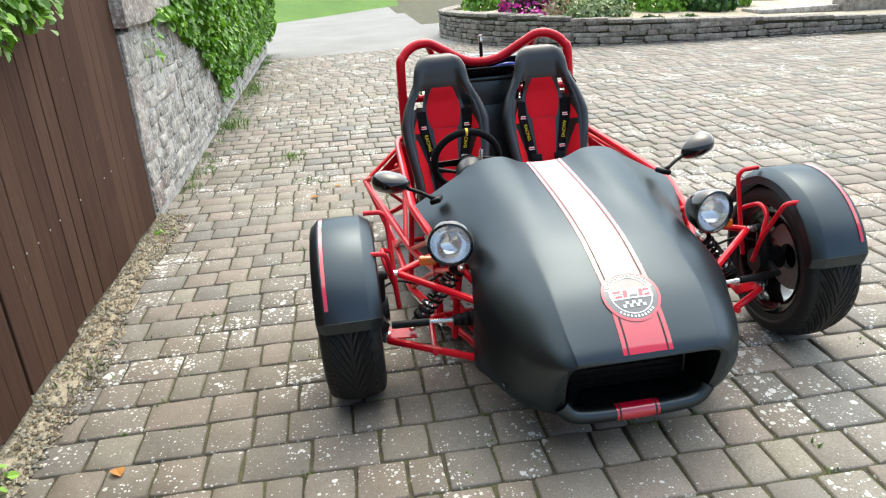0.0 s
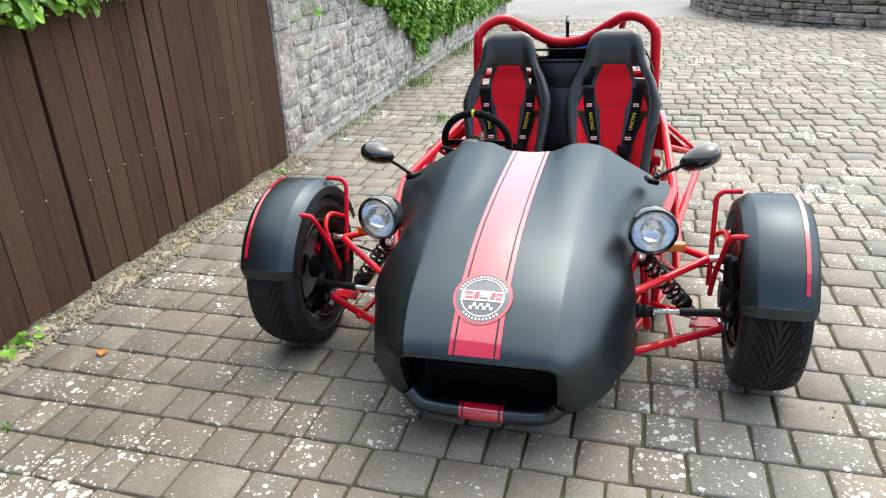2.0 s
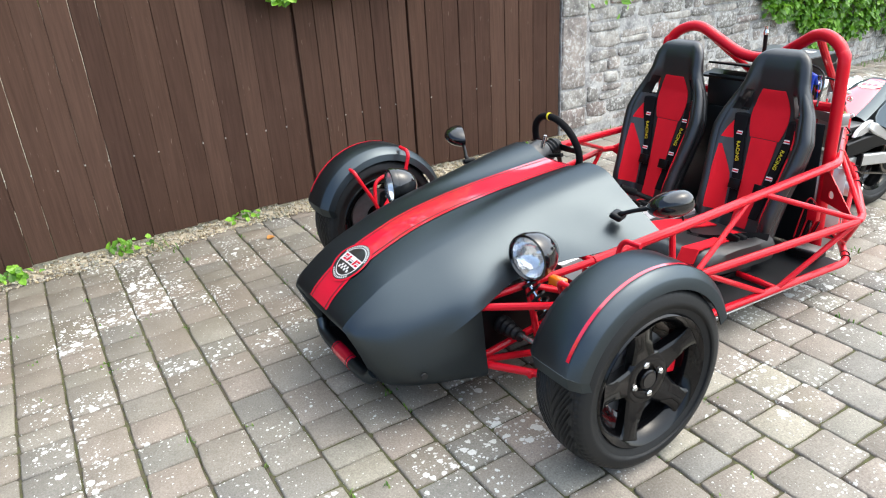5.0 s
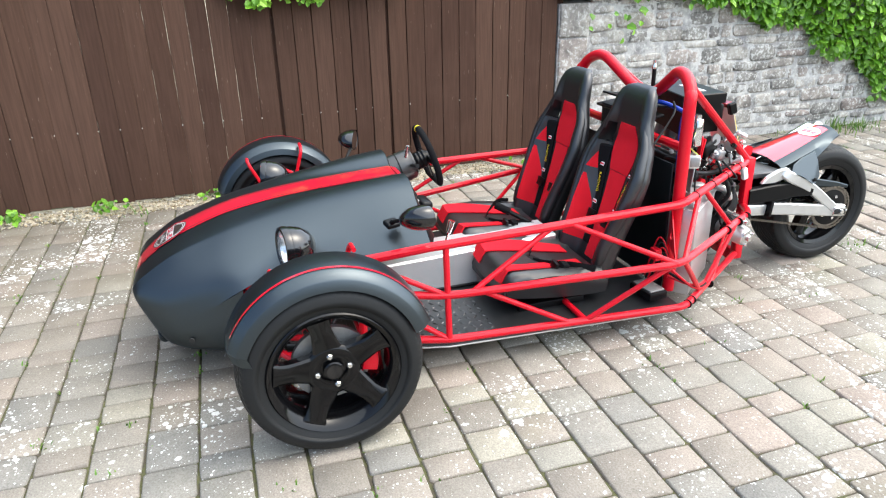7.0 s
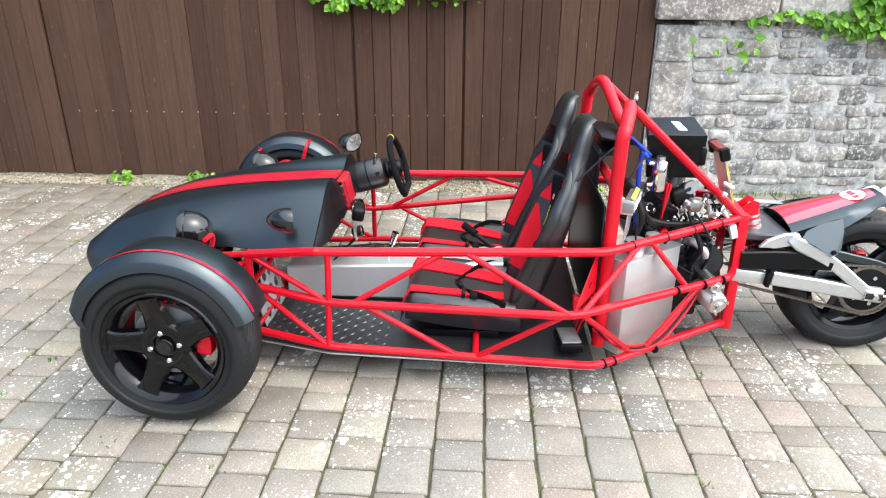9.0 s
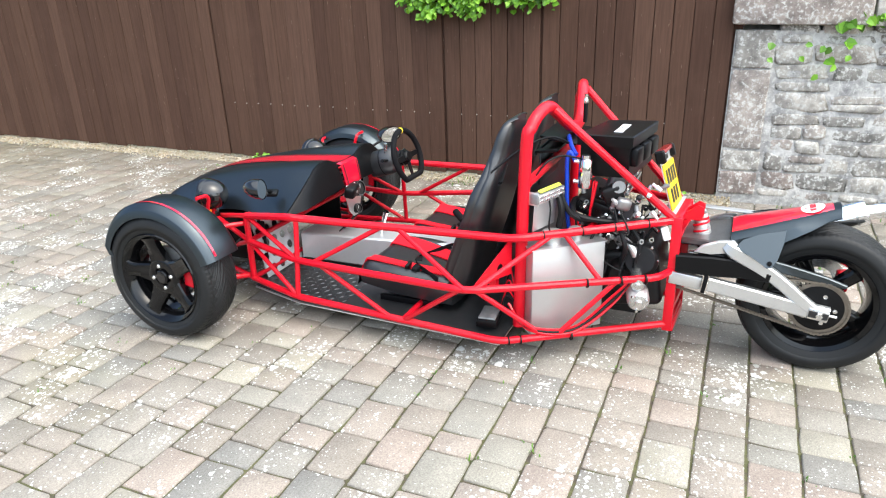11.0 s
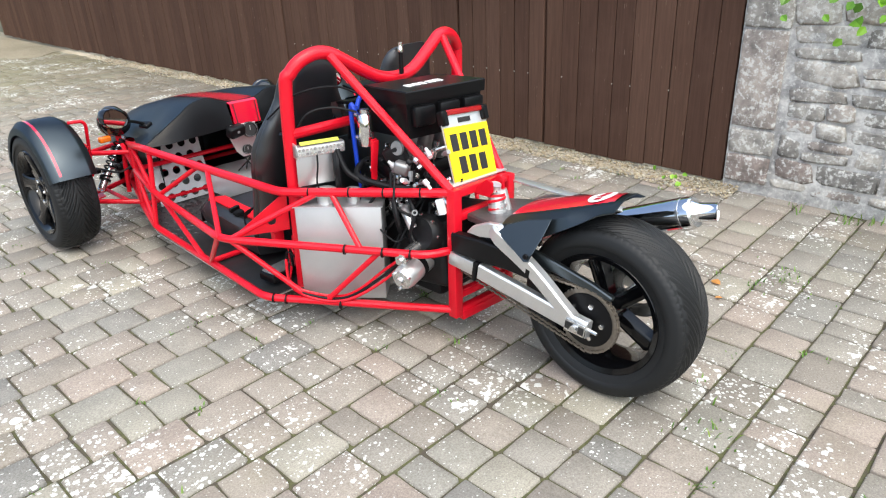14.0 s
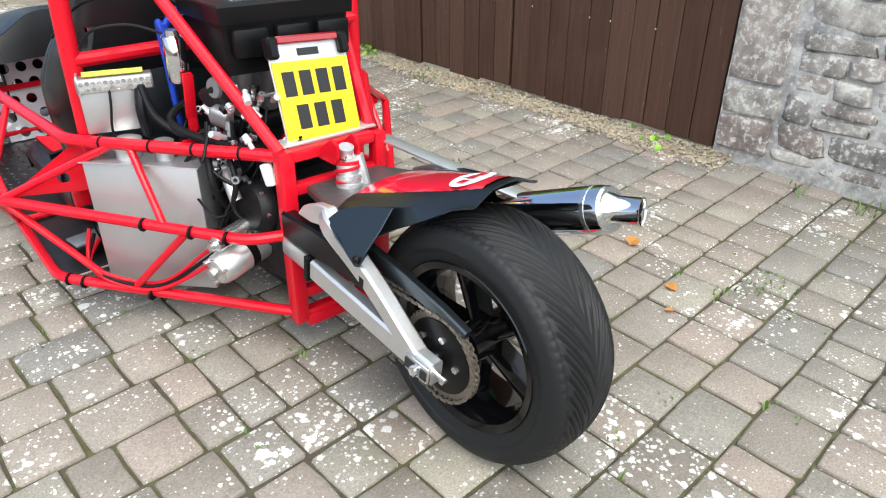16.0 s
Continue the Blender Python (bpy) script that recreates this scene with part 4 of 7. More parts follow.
def mirror(s):
    mir = new("wing_mirror")
    mir.parent = car
    foot = Vector((s * 0.463, 0.311, 0.592 if s > 0 else 0.582))
    part("foot", box(tuple(foot), (0.045, 0.055, 0.022), 0.008, (0, 18 * s, 20 * s), 3), BLACK_PLASTIC, mir)
    part("stalk", tube(spline([foot, foot + Vector((s * 0.02, 0.0, 0.012)), foot + Vector((s * 0.06, 0.02, 0.030)), foot + Vector((s * 0.115, 0.045, 0.048))], 5), [0.010] * 6 + [0.0075] * 10, 10), BLACK_PLASTIC, mir)
    # housing: a tapered pod, flat glass to the rear
    c = foot + Vector((s * 0.172, 0.048, 0.068))
    tilt_ = radians(20 if s > 0 else -6)
    ct, st_ = math.cos(tilt_), math.sin(tilt_)
    cy_, sy_ = math.cos(radians(22)), s * math.sin(radians(22))
    rows = []
    for t, k in ((0.0, 1.0), (0.25, 1.0), (0.55, 0.86), (0.8, 0.60), (0.95, 0.32), (1.0, 0.1)):
        ring = []
        for q in range(24):
            a = 2 * math.pi * q / 24
            ca, sa = math.cos(a), math.sin(a)
            x = 0.078 * math.copysign(abs(ca) ** 0.75, ca) * (1.0 if s * ca > 0 else 0.96)
            z = 0.045 * math.copysign(abs(sa) ** 0.75, sa) * (1.0 - 0.30 * (-s * ca if s * ca < 0 else 0))
            px, pz = x * k, z * k + 0.010 * t
            hx, hy = px * ct - pz * st_, 0.028 - 0.085 * t
            ring.append((c.x + hx * cy_ - hy * sy_, c.y + hx * sy_ + hy * cy_, c.z + px * st_ + pz * ct))
        rows.append(ring)
    bm = bmesh.new()
    vs = grid_into(bm, rows, True)
    bm.faces.new(vs[-1])
    part("housing", bm, GLOSS_BLACK, mir)
    bm = bmesh.new()
    bm.faces.new([bm.verts.new((c.x + (p[0] - c.x) * 0.92, c.y + (p[1] - c.y) * 0.92, c.z + (p[2] - c.z) * 0.92)) for p in rows[0]])
    part("mirror_glass", bm, MIRROR, mir)


mirror(1)
mirror(-1)


def mudguard(s):
    g = new("mudguard")
    g.parent = car
    prof = [(0.726, -0.052), (0.731, -0.024), (0.735, -0.019), (0.766, 0.0025), (0.772, 0.005), (0.84, 0.0065), (0.908, 0.005), (0.914, 0.0025), (0.936, -0.019), (0.939, -0.024), (0.943, -0.055)]
    rows = []
    for k in range(41):
        a = radians(158 - 138 * k / 40)
        R = 0.333 + 0.006 * math.sin(radians(180 * k / 40))
        rows.append([(s * x, (R + d) * math.cos(a) + 0.004, 0.301 + (R + d) * math.sin(a)) for x, d in prof])
    bm = bmesh.new()
    vs = grid_into(bm, rows)
    part("shell", thicken(bm, 0.004), MATT_BLACK, g, smooth=24)
    rows2 = []
    for k in range(2, 40):
        a = radians(158 - 138 * k / 40)
        R = 0.333 + 0.006 * math.sin(radians(180 * k / 40))
        rows2.append([(s * x, (R + d) * math.cos(a) + 0.004, 0.301 + (R + d) * math.sin(a)) for x, d in ((0.894, 0.0072), (0.906, 0.0068))])
    bm = bmesh.new()
    grid_into(bm, rows2)
    part("stripe", bm, RED_STRIPE, g, "thin red line near the outer edge")
    # the angled front flap
    a = radians(158)
    r0 = 0.334
    y0, z0 = r0 * math.cos(a) + 0.004, 0.301 + r0 * math.sin(a)
    bm = bmesh.new()
    grid_into(bm, [[(s * x, y0 + d * math.cos(a), z0 + d * math.sin(a)) for x, d in prof], [(s * (0.84 + (x - 0.84) * 0.98), y0 + 0.012 + d * math.cos(a), z0 - 0.042 + d * math.sin(a) * 0.6) for x, d in prof]])
    part("flap", thicken(bm, 0.004), MATT_BLACK, g, smooth=24)
    for pts in ([(0.665, -0.045, 0.32), (0.672, -0.075, 0.42), (0.690, -0.140, 0.550), (0.700, -0.150, 0.576), (0.757, -0.150, 0.578)],
                [(0.665, 0.02, 0.32), (0.668, 0.07, 0.46), (0.672, 0.115, 0.605), (0.690, 0.118, 0.625), (0.752, 0.118, 0.628)],
                [(0.672, -0.075, 0.42), (0.700, -0.055, 0.505), (0.704, 0.0, 0.53), (0.690, 0.06, 0.50), (0.670, 0.085, 0.48)]):
        part("stay", tube(fillet([(s * x, y, z) for x, y, z in pts], 0.03), 0.0085, 10), RED, g)


mudguard(1)
mudguard(-1)


def spring_into(bm, a, b, r, wire, turns):
    a, b = Vector(a), Vector(b)
    d = (b - a).normalized()
    u = d.orthogonal().normalized()
    v = d.cross(u)
    n = turns * 14
    return tube_into(bm, [a + (b - a) * (k / n) + (u * math.cos(2 * math.pi * k / 14) + v * math.sin(2 * math.pi * k / 14)) * r for k in range(n + 1)], wire, 6)


def damper(a, b, parent, r=0.026, coil=BLACK_PLASTIC, turns=8, body=0.36):
    d = new("damper")
    d.parent = parent
    a, b = Vector(a), Vector(b)
    lerp3 = lambda t: a + (b - a) * t
    part("body", rod(lerp3(1 - body), lerp3(0.97), r * 0.72, 16), STEEL, d)
    part("rod", rod(lerp3(0.03), lerp3(0.8), r * 0.3, 10), CHROME, d)
    part("spring", spring_into(bmesh.new(), lerp3(0.08), lerp3(0.80), r, r * 0.19, turns), coil, d)
    for t in (0.07, 0.81):
        part("collar", rod(lerp3(t - 0.02), lerp3(t + 0.02), r * 1.08, 18), coil, d)
    for t in (0.0, 1.0):
        part("eye", lathe([(0.006, -0.014), (0.014, -0.014), (0.014, 0.014), (0.006, 0.014)], axis_to(lerp3(t), (0, 1, 0)), 16, True), STEEL, d)


for s in (1, -1):
    P = lambda x, y, z: (s * x, y, z)
    up = new("upper_wishbone")
    up.parent = car
    part("arm", tube([P(0.650, -0.01, 0.432), P(0.380, -0.25, 0.390)], 0.0125, 10), RED, up)
    part("arm", tube([P(0.655, 0.0, 0.432), P(0.47, 0.16, 0.430)], 0.0125, 10), RED, up)
    part("joint", tube([P(0.655, 0, 0.432), P(0.715, 0.0, 0.430)], [0.012, 0.017], 12), STEEL, up)
    part("joint_boot", tube([P(0.685, 0, 0.431), P(0.725, 0.0, 0.430)], [0.014, 0.020], 12), HOSE, up)
    low = new("lower_wishbone")
    low.parent = car
    part("arm", tube([P(0.715, -0.04, 0.190), P(0.380, -0.250, 0.178)], 0.0135, 10), RED, low)
    part("arm", tube([P(0.715, 0.0, 0.190), P(0.49, 0.150, 0.160)], 0.0135, 10), RED, low)
    part("strut", tube([P(0.56, -0.16, 0.184), P(0.545, 0.10, 0.170)], 0.011, 10), RED, low)
    part("plate", prism([(0, 0), (0.11, 0.02), (0.10, 0.10), (0.01, 0.07)], 0.006, Matrix.Translation(P(0.61, -0.055, 0.192)) @ Matrix.Diagonal((s, 1, 1, 1))), RED, low)
    part("joint", lathe([(0.0, 0.02), (0.018, 0.016), (0.018, -0.016), (0, -0.02)], Matrix.Translation(P(0.722, -0.02, 0.196)), 16), STEEL, low)
    damper(P(0.440, -0.070, 0.462), P(0.625, -0.02, 0.225), car, 0.027, BLACK_PLASTIC, 8)
    tr_ = new("track_rod")
    tr_.parent = car
    part("rod", tube([P(0.40, -0.135, 0.288), P(0.69, -0.125, 0.296)], 0.0085, 10), STEEL, tr_)
    part("sleeve", tube([P(0.57, -0.130, 0.293), P(0.70, -0.125, 0.297)], 0.0135, 12), BLACK_PLASTIC, tr_)
    part("gaiter", tube([P(0.38 + 0.012 * k, -0.135, 0.288) for k in range(10)], [0.032 - 0.0018 * k + (0.004 if k % 2 else 0) for k in range(10)], 16), HOSE, tr_)
    upr = new("upright")
    upr.parent = car
    part("carrier", tube([P(0.735, 0, 0.19), P(0.745, 0, 0.30), P(0.725, 0, 0.435)], [0.026, 0.036, 0.022], 12), DARK_CAST, upr)
    part("stub", tube([P(0.70, 0, 0.30), P(0.80, 0, 0.30)], 0.045, 24), DARK_CAST, upr)
    part("steer_arm", tube([P(0.745, -0.01, 0.30), P(0.72, -0.125, 0.297)], 0.014, 10), DARK_CAST, upr)
    part("brake_hose", tube(spline([P(0.73, 0.03, 0.36), P(0.66, 0.07, 0.37), P(0.56, 0.10, 0.33), P(0.48, 0.12, 0.36)], 6), 0.005, 8), HOSE, upr)
    # front subframe inside the nose
    for a, b in (((0.37, -0.25, 0.178), (0.50, 0.17, 0.150)), ((0.36, -0.25, 0.392), (0.50, 0.17, 0.475)), ((0.37, -0.25, 0.178), (0.36, -0.25, 0.392)),
                 ((0.37, -0.25, 0.178), (0.50, 0.17, 0.345)), ((0.445, -0.07, 0.45), (0.475, -0.04, 0.168)), ((0.50, 0.17, 0.345), (0.46, -0.04, 0.43))):
        pipe("subframe_tube", [P(*a), P(*b)], 0.0125)
    part("inner_panel", box(P(0.36, -0.02, 0.29), (0.006, 0.36, 0.22), 0.001), BLACK_PLASTIC, car)
for y, z, x in ((-0.25, 0.178, 0.37), (-0.25, 0.392, 0.36), (0.17, 0.150, 0.50), (0.17, 0.475, 0.50), (0.17, 0.345, 0.50)):
    pipe("cross_tube", [(-x, y, z), (x, y, z)], 0.0125)


# ---- cockpit ----
def slab(outline, z0, z1, mat, name, label=""):
    return part(name, prism(outline, z1 - z0, Matrix.Translation((0, 0, z0)), 0.001), mat, car, label, 0)


floor_out = [(-0.50, 0.17), (-0.585, 0.485), (-0.635, 1.50), (0.635, 1.50), (0.585, 0.485), (0.50, 0.17)]
slab(floor_out, 0.098, 0.104, ALU_SATIN, "under_tray")
floor_pan = slab([(x * 0.985, y) for x, y in floor_out], 0.105, 0.111, FLOOR_BLACK, "floor_pan", "black tread-plate floor")
tread_v, tread_f = [], []
for i in range(32):
    for j in range(15):
        cx, cy = -0.54 + i * 0.035, 0.20 + j * 0.035
        if abs(cx) > 0.49 + (cy - 0.17) * 0.2 or abs(cx) < 0.13:
            continue
        a = radians(45 if (i + j) % 2 else -45)
        b = len(tread_v)
        for u, v, z in ((-0.0155, 0, 0.1112), (0, -0.0052, 0.1112), (0.0155, 0, 0.1112), (0, 0.0052, 0.1112), (0, 0, 0.1150)):
            tread_v.append((cx + u * math.cos(a) - v * math.sin(a), cy + u * math.sin(a) + v * math.cos(a), z))
        tread_f += [(b, b + 1, b + 4), (b + 1, b + 2, b + 4), (b + 2, b + 3, b + 4), (b + 3, b, b + 4)]
tagged(raw("treads", tread_v, tread_f, TREAD, floor_pan), kind="stuff")
# aluminium centre tunnel
sec = lambda y, w, h: [(-w, y, 0.112), (-w, y, h - 0.008), (-w + 0.008, y, h), (w - 0.008, y, h), (w, y, h - 0.008), (w, y, 0.112)]
bm = bmesh.new()
grid_into(bm, [sec(0.20, 0.115, 0.262), sec(0.50, 0.112, 0.272), sec(1.16, 0.105, 0.30)])
tunnel = part("tunnel", bm, ALU, car, "bare aluminium centre tunnel", 20)
part("tunnel_edge", box((0.114, 0.68, 0.118), (0.018, 0.95, 0.010), 0.002), BLACK_PLASTIC, tunnel)
lev = new("gear_lever")
lev.parent = car
part("stalk", tube([(0.03, 0.640, 0.27), (0.033, 0.665, 0.355)], 0.006, 10), CHROME, lev)
part("knob", tube([(0.033, 0.663, 0.350), (0.035, 0.680, 0.405)], [0.012, 0.016], 14), CHROME, lev)
hb = new("handbrake")
hb.parent = car
part("lever", tube([(-0.09, 1.13, 0.285), (-0.13, 1.06, 0.325), (-0.175, 0.99, 0.362)], 0.012, 10), BLACK_PLASTIC, hb)
part("grip", tube([(-0.145, 1.035, 0.340), (-0.185, 0.975, 0.370)], 0.018, 14), BLACK_CLOTH, hb)

# perforated foot panel
bm = bmesh.new()
PX, PY, cw = 4, 5, 0.068
for i in range(PX):
    for j in range(PY):
        x0, y0 = i * cw + (cw / 2 if j % 2 else 0), j * cw
        c = (x0 + cw / 2, y0 + cw / 2)
        n = 20
        ring = []
        for k in range(n):
            a = 2 * math.pi * (k + 0.5) / n
            f = 1 / max(abs(math.cos(a)), abs(math.sin(a)))
            ring.append((c[0] + cw / 2 * f * math.cos(a), c[1] + cw / 2 * f * math.sin(a)))
        out = [bm.verts.new((x, y, 0)) for x, y in ring]
        inn = [bm.verts.new((c[0] + 0.0215 * math.cos(2 * math.pi * (k + 0.5) / n), c[1] + 0.0215 * math.sin(2 * math.pi * (k + 0.5) / n), 0)) for k in range(n)]
        for k in range(n):
            bm.faces.new((out[k], out[(k + 1) % n], inn[(k + 1) % n], inn[k]))
        # square corners
        for q in range(4):
            k = [2, 7, 12, 17][q]
            corner = bm.verts.new((x0 + (cw if q in (0, 3) else 0), y0 + (cw if q in (0, 1) else 0), 0))
            bm.faces.new((out[k], corner, out[(k + 1) % n]))
for j in range(PY):
    xe = PX * cw if j % 2 == 0 else 0.0
    bm.faces.new([bm.verts.new((x, y, 0)) for x, y in ((xe, j * cw), (xe + cw / 2, j * cw), (xe + cw / 2, (j + 1) * cw), (xe, (j + 1) * cw))])
bmesh.ops.remove_doubles(bm, verts=bm.verts, dist=0.0004)
thicken(bm, 0.003)
perf = part("foot_panel", bm, ALU, car, "perforated aluminium foot panel", 20)
perf.matrix_basis = Matrix.Translation((0.105, 0.185, 0.115)) @ pose(0, 0, 0, 104, 0, 0) @ pose(0, 0, 0, 0, 0, 0)

# dash: red centre box, instrument pod, column and wheel
dash = new("dashboard")
dash.parent = car
bm = bmesh.new()
grid_into(bm, [[(x, 0.438, z) for x, z in ((-0.082, 0.652), (0.082, 0.652))], [(x, 0.462, z) for x, z in ((-0.080, 0.645), (0.080, 0.645))], [(x, 0.485, 0.535) for x in (-0.076, 0.076)]])
part("red_panel", thicken(bm, 0.004), RED_STRIPE, dash, "gloss red centre panel", 10)
for s in (1, -1):
    bm = bmesh.new()
    grid_into(bm, [[(s * 0.062, 0.4672, 0.643), (s * 0.066, 0.4672, 0.643)], [(s * 0.059, 0.4915, 0.537), (s * 0.063, 0.4915, 0.537)]])
    part("line", thicken(bm, 0.002), BLACK_INK, dash)
for s in (1, -1):
    top = [p for p in upper[-1] if p[0] >= 0.080]
    rows = []
    for f in (0.0, 0.12, 0.5, 1.0):
        row = []
        for p in top:
            low_z = 0.532 - 0.020 * (p[0] - 0.08) / 0.48
            z = p[2] - 0.004 + (min(p[2] - 0.004, low_z) - p[2] + 0.004) * f
            row.append((s * p[0], 0.4385 + 0.040 * f ** 0.8 * min(1.0, (0.56 - p[0]) / 0.12), z))
        rows.append(row)
    bm = bmesh.new()
    grid_into(bm, rows)
    part("scuttle_panel", thicken(bm, 0.003), BLACK_PLASTIC, dash, "matt black scuttle panel under the hump", 50)
pod = new("instrument_pod")
pod.parent = car
part("bracket", prism([(-0.025, 0.545), (0.12, 0.550), (0.135, 0.49), (0.105, 0.41), (0.07, 0.375), (0.025, 0.375), (0.005, 0.41), (-0.02, 0.47)], 0.006, Matrix.Translation((0, 0.512, 0)) @ pose(0, 0, 0, 90, 0, 0), 0.0015), ALU_SATIN, pod, "silver alloy bracket")
part("housing", box((0.105, 0.530, 0.522), (0.095, 0.055, 0.058), 0.014, (-10, 6, 8), 3), BLACK_PLASTIC, pod)
part("button", box((0.105, 0.560, 0.520), (0.014, 0.006, 0.012), 0.003, (-10, 0, 8)), CAST, pod)
for cx, cz, r in ((0.020, 0.512, 0.040), (0.048, 0.412, 0.025)):
    part("gauge", lathe([(0, -0.03), (r * 0.8, -0.03), (r, -0.02), (r, 0.012), (r * 0.88, 0.014), (r * 0.86, 0.006), (0, 0.006)], axis_to((cx, 0.520, cz), (0.1, 1, 0.25)), 28), BLACK_PLASTIC, pod)
    part("dial", lathe([(r * 0.84, 0.0068), (0, 0.0068)], axis_to((cx, 0.520, cz), (0.1, 1, 0.25)), 28), BLACK_INK, pod)
    part("dial_ring", lathe([(r * 0.90, 0.0146), (r * 0.96, 0.0146)], axis_to((cx, 0.520, cz), (0.1, 1, 0.25)), 28), CAST, pod)
    part("needle", box((cx, 0.5285, cz + r * 0.3), (0.002, 0.002, r * 0.6), 0), WHITE, pod)
for k in range(3):
    part("wire", tube(spline([(0.03 - 0.03 * k, 0.50, 0.45), (0.05 - 0.035 * k, 0.50, 0.38), (0.02, 0.46, 0.33), (0.05 * k - 0.05, 0.40, 0.27)], 5), 0.004, 6), HOSE, pod)
SC, SN = Vector((-0.278, 0.665, 0.622)), Vector((0, 0.958, 0.287))
col = new("steering_column")
col.parent = car
part("shroud", tube([tuple(SC - SN * q) for q in (0.232, 0.228, 0.150, 0.085, 0.072, 0.068)], [0.066, 0.070, 0.074, 0.072, 0.062, 0.040], 24, flat=0.9), VINYL, col)
part("shroud_seam", tube([tuple(SC - SN * q) for q in (0.152, 0.146)], 0.0748, 24, flat=0.9), BLACK_PLASTIC, col)
part("bellows", tube([tuple(SC - SN * (0.065 - 0.009 * k)) for k in range(7)], [0.040 + (0.004 if k % 2 else 0) for k in range(7)], 20), BLACK_PLASTIC, col)
part("shaft", tube([tuple(SC - SN * 0.18), (-0.26, 0.10, 0.42)], 0.012, 10), STEEL, col)
for s in (1, -1):
    part("stalk", tube([tuple(SC - SN * 0.10 + Vector((s * 0.05, 0, 0.01))), tuple(SC - SN * 0.09 + Vector((s * 0.135, 0, 0.025)))], [0.007, 0.010], 10), BLACK_PLASTIC, col)
part("key_switch", tube([tuple(SC - SN * 0.12 + Vector((0.04, 0, 0.055))), tuple(SC - SN * 0.11 + Vector((0.05, 0, 0.105)))], 0.009, 10), STEEL, col)
sw = new("steering_wheel")
sw.parent = car
sw.matrix_basis = axis_to(SC, SN)
up_local = sw.matrix_basis.to_3x3().inverted() @ Vector((0, -0.287, 0.958))
ang0 = math.degrees(math.atan2(up_local.y, up_local.x))
ring = []
for k in range(56):
    a = 360 * k / 56
    x, y = 0.143 * math.cos(radians(a)), 0.143 * math.sin(radians(a))
    x = max(x, -0.112)
    ring.append((x, y, 0))
ring = [tuple(pose(0, 0, 0, 0, 0, ang0) @ Vector(p)) for p in ring]
part("rim", tube(ring, 0.0155, 14, closed=True), BLACK_CLOTH, sw)
part("top_mark", tube([tuple(pose(0, 0, 0, 0, 0, ang0) @ Vector((0.143 * math.cos(radians(a)), 0.143 * math.sin(radians(a)), 0))) for a in (-2, -1, 0, 1, 2)], 0.0164, 14), YELLOW_PRINT, sw, "yellow straight-ahead mark")
for a in (90, -90, 180):
    m = pose(0, 0, 0, 0, 0, ang0 + a)
    part("spoke", prism([(0.02, -0.018), (0.128 if a != 180 else 0.105, -0.013), (0.128 if a != 180 else 0.105, 0.013), (0.02, 0.018)], 0.005, m @ Matrix.Translation((0, 0, -0.008)), 0.001), BLACK_PLASTIC, sw)
part("boss", lathe([(0, 0.012), (0.026, 0.010), (0.034, 0.0), (0.036, -0.03), (0, -0.03)], Matrix.Identity(4), 28), BLACK_PLASTIC, sw)


# ---- bucket seats ----
def seat_w(t):
    return float(np.interp(t, [0, 0.12, 0.25, 0.35, 0.45, 0.55, 0.67, 0.745, 0.82, 0.88, 0.92, 0.955, 0.98, 1.0], [0.185, 0.190, 0.200, 0.215, 0.228, 0.233, 0.206, 0.176, 0.148, 0.139, 0.132, 0.117, 0.097, 0.064]))


def seat_bolster(t):
    return float(np.interp(t, [0, 0.15, 0.4, 0.6, 0.72, 0.82, 0.92, 1.0], [0.080, 0.090, 0.076, 0.062, 0.042, 0.020, 0.004, 0.0]))


def seat_pad(t):
    return float(np.interp(t, [0, 0.70, 0.80, 0.90, 0.96, 0.985, 1.0], [0.0, 0.0, 0.022, 0.032, 0.026, 0.014, -0.004]))


SEAT_LINE = spline([(0, 1.235, 0.205), (0, 1.290, 0.36), (0, 1.352, 0.56), (0, 1.402, 0.76), (0, 1.440, 0.93), (0, 1.455, 0.985)], 8)


def back_line(t):
    z = 0.205 + 0.780 * min(0.9999, max(0.0, t))
    i = next(j for j in range(len(SEAT_LINE) - 1) if SEAT_LINE[j + 1][2] >= z)
    p, q = SEAT_LINE[i], SEAT_LINE[i + 1]
    k = i + (z - p[2]) / (q[2] - p[2])
    d = (q - p) / np.linalg.norm(q - p)
    return p + (q - p) * (k - i), np.array((0, -d[2], d[1]))


def rim_drop(t):
    return 0.45 * (seat_bolster(t) + 0.03)


def seat_front(u, t, lift=0.0):
    c, n = back_line(t)
    a = abs(u)
    k = min(1.0, max(0.0, (a - 0.50) / 0.30))
    b = seat_pad(t) + seat_bolster(t) * k * k * (3 - 2 * k) + lift
    if a > 0.74:
        b -= rim_drop(t) * (1 - math.sqrt(max(0.0, 1 - ((a - 0.74) / 0.26) ** 2)))
    p = c + n * b
    return np.array((u * seat_w(t), p[1], p[2]))


def seat_back(u, t):
    c, n = back_line(t)
    a = abs(u)
    th = float(np.interp(t, [0, 0.3, 0.7, 0.9, 0.96, 1.0], [0.040, 0.034, 0.028, 0.026, 0.022, 0.008]))
    edge = seat_pad(t) + seat_bolster(t) - rim_drop(t) - 0.004
    b = -th
    if a > 0.60:
        b += (edge + th) * (1 - math.sqrt(max(0.0, 1 - ((a - 0.60) / 0.40) ** 2)))
    p = c + n * b
    return np.array((u * seat_w(t), p[1], p[2]))


NU, NT = 40, 44
US = [math.sin(math.pi / 2 * (-1 + 2 * i / NU)) * 0.35 + 0.65 * (-1 + 2 * i / NU) for i in range(NU + 1)]


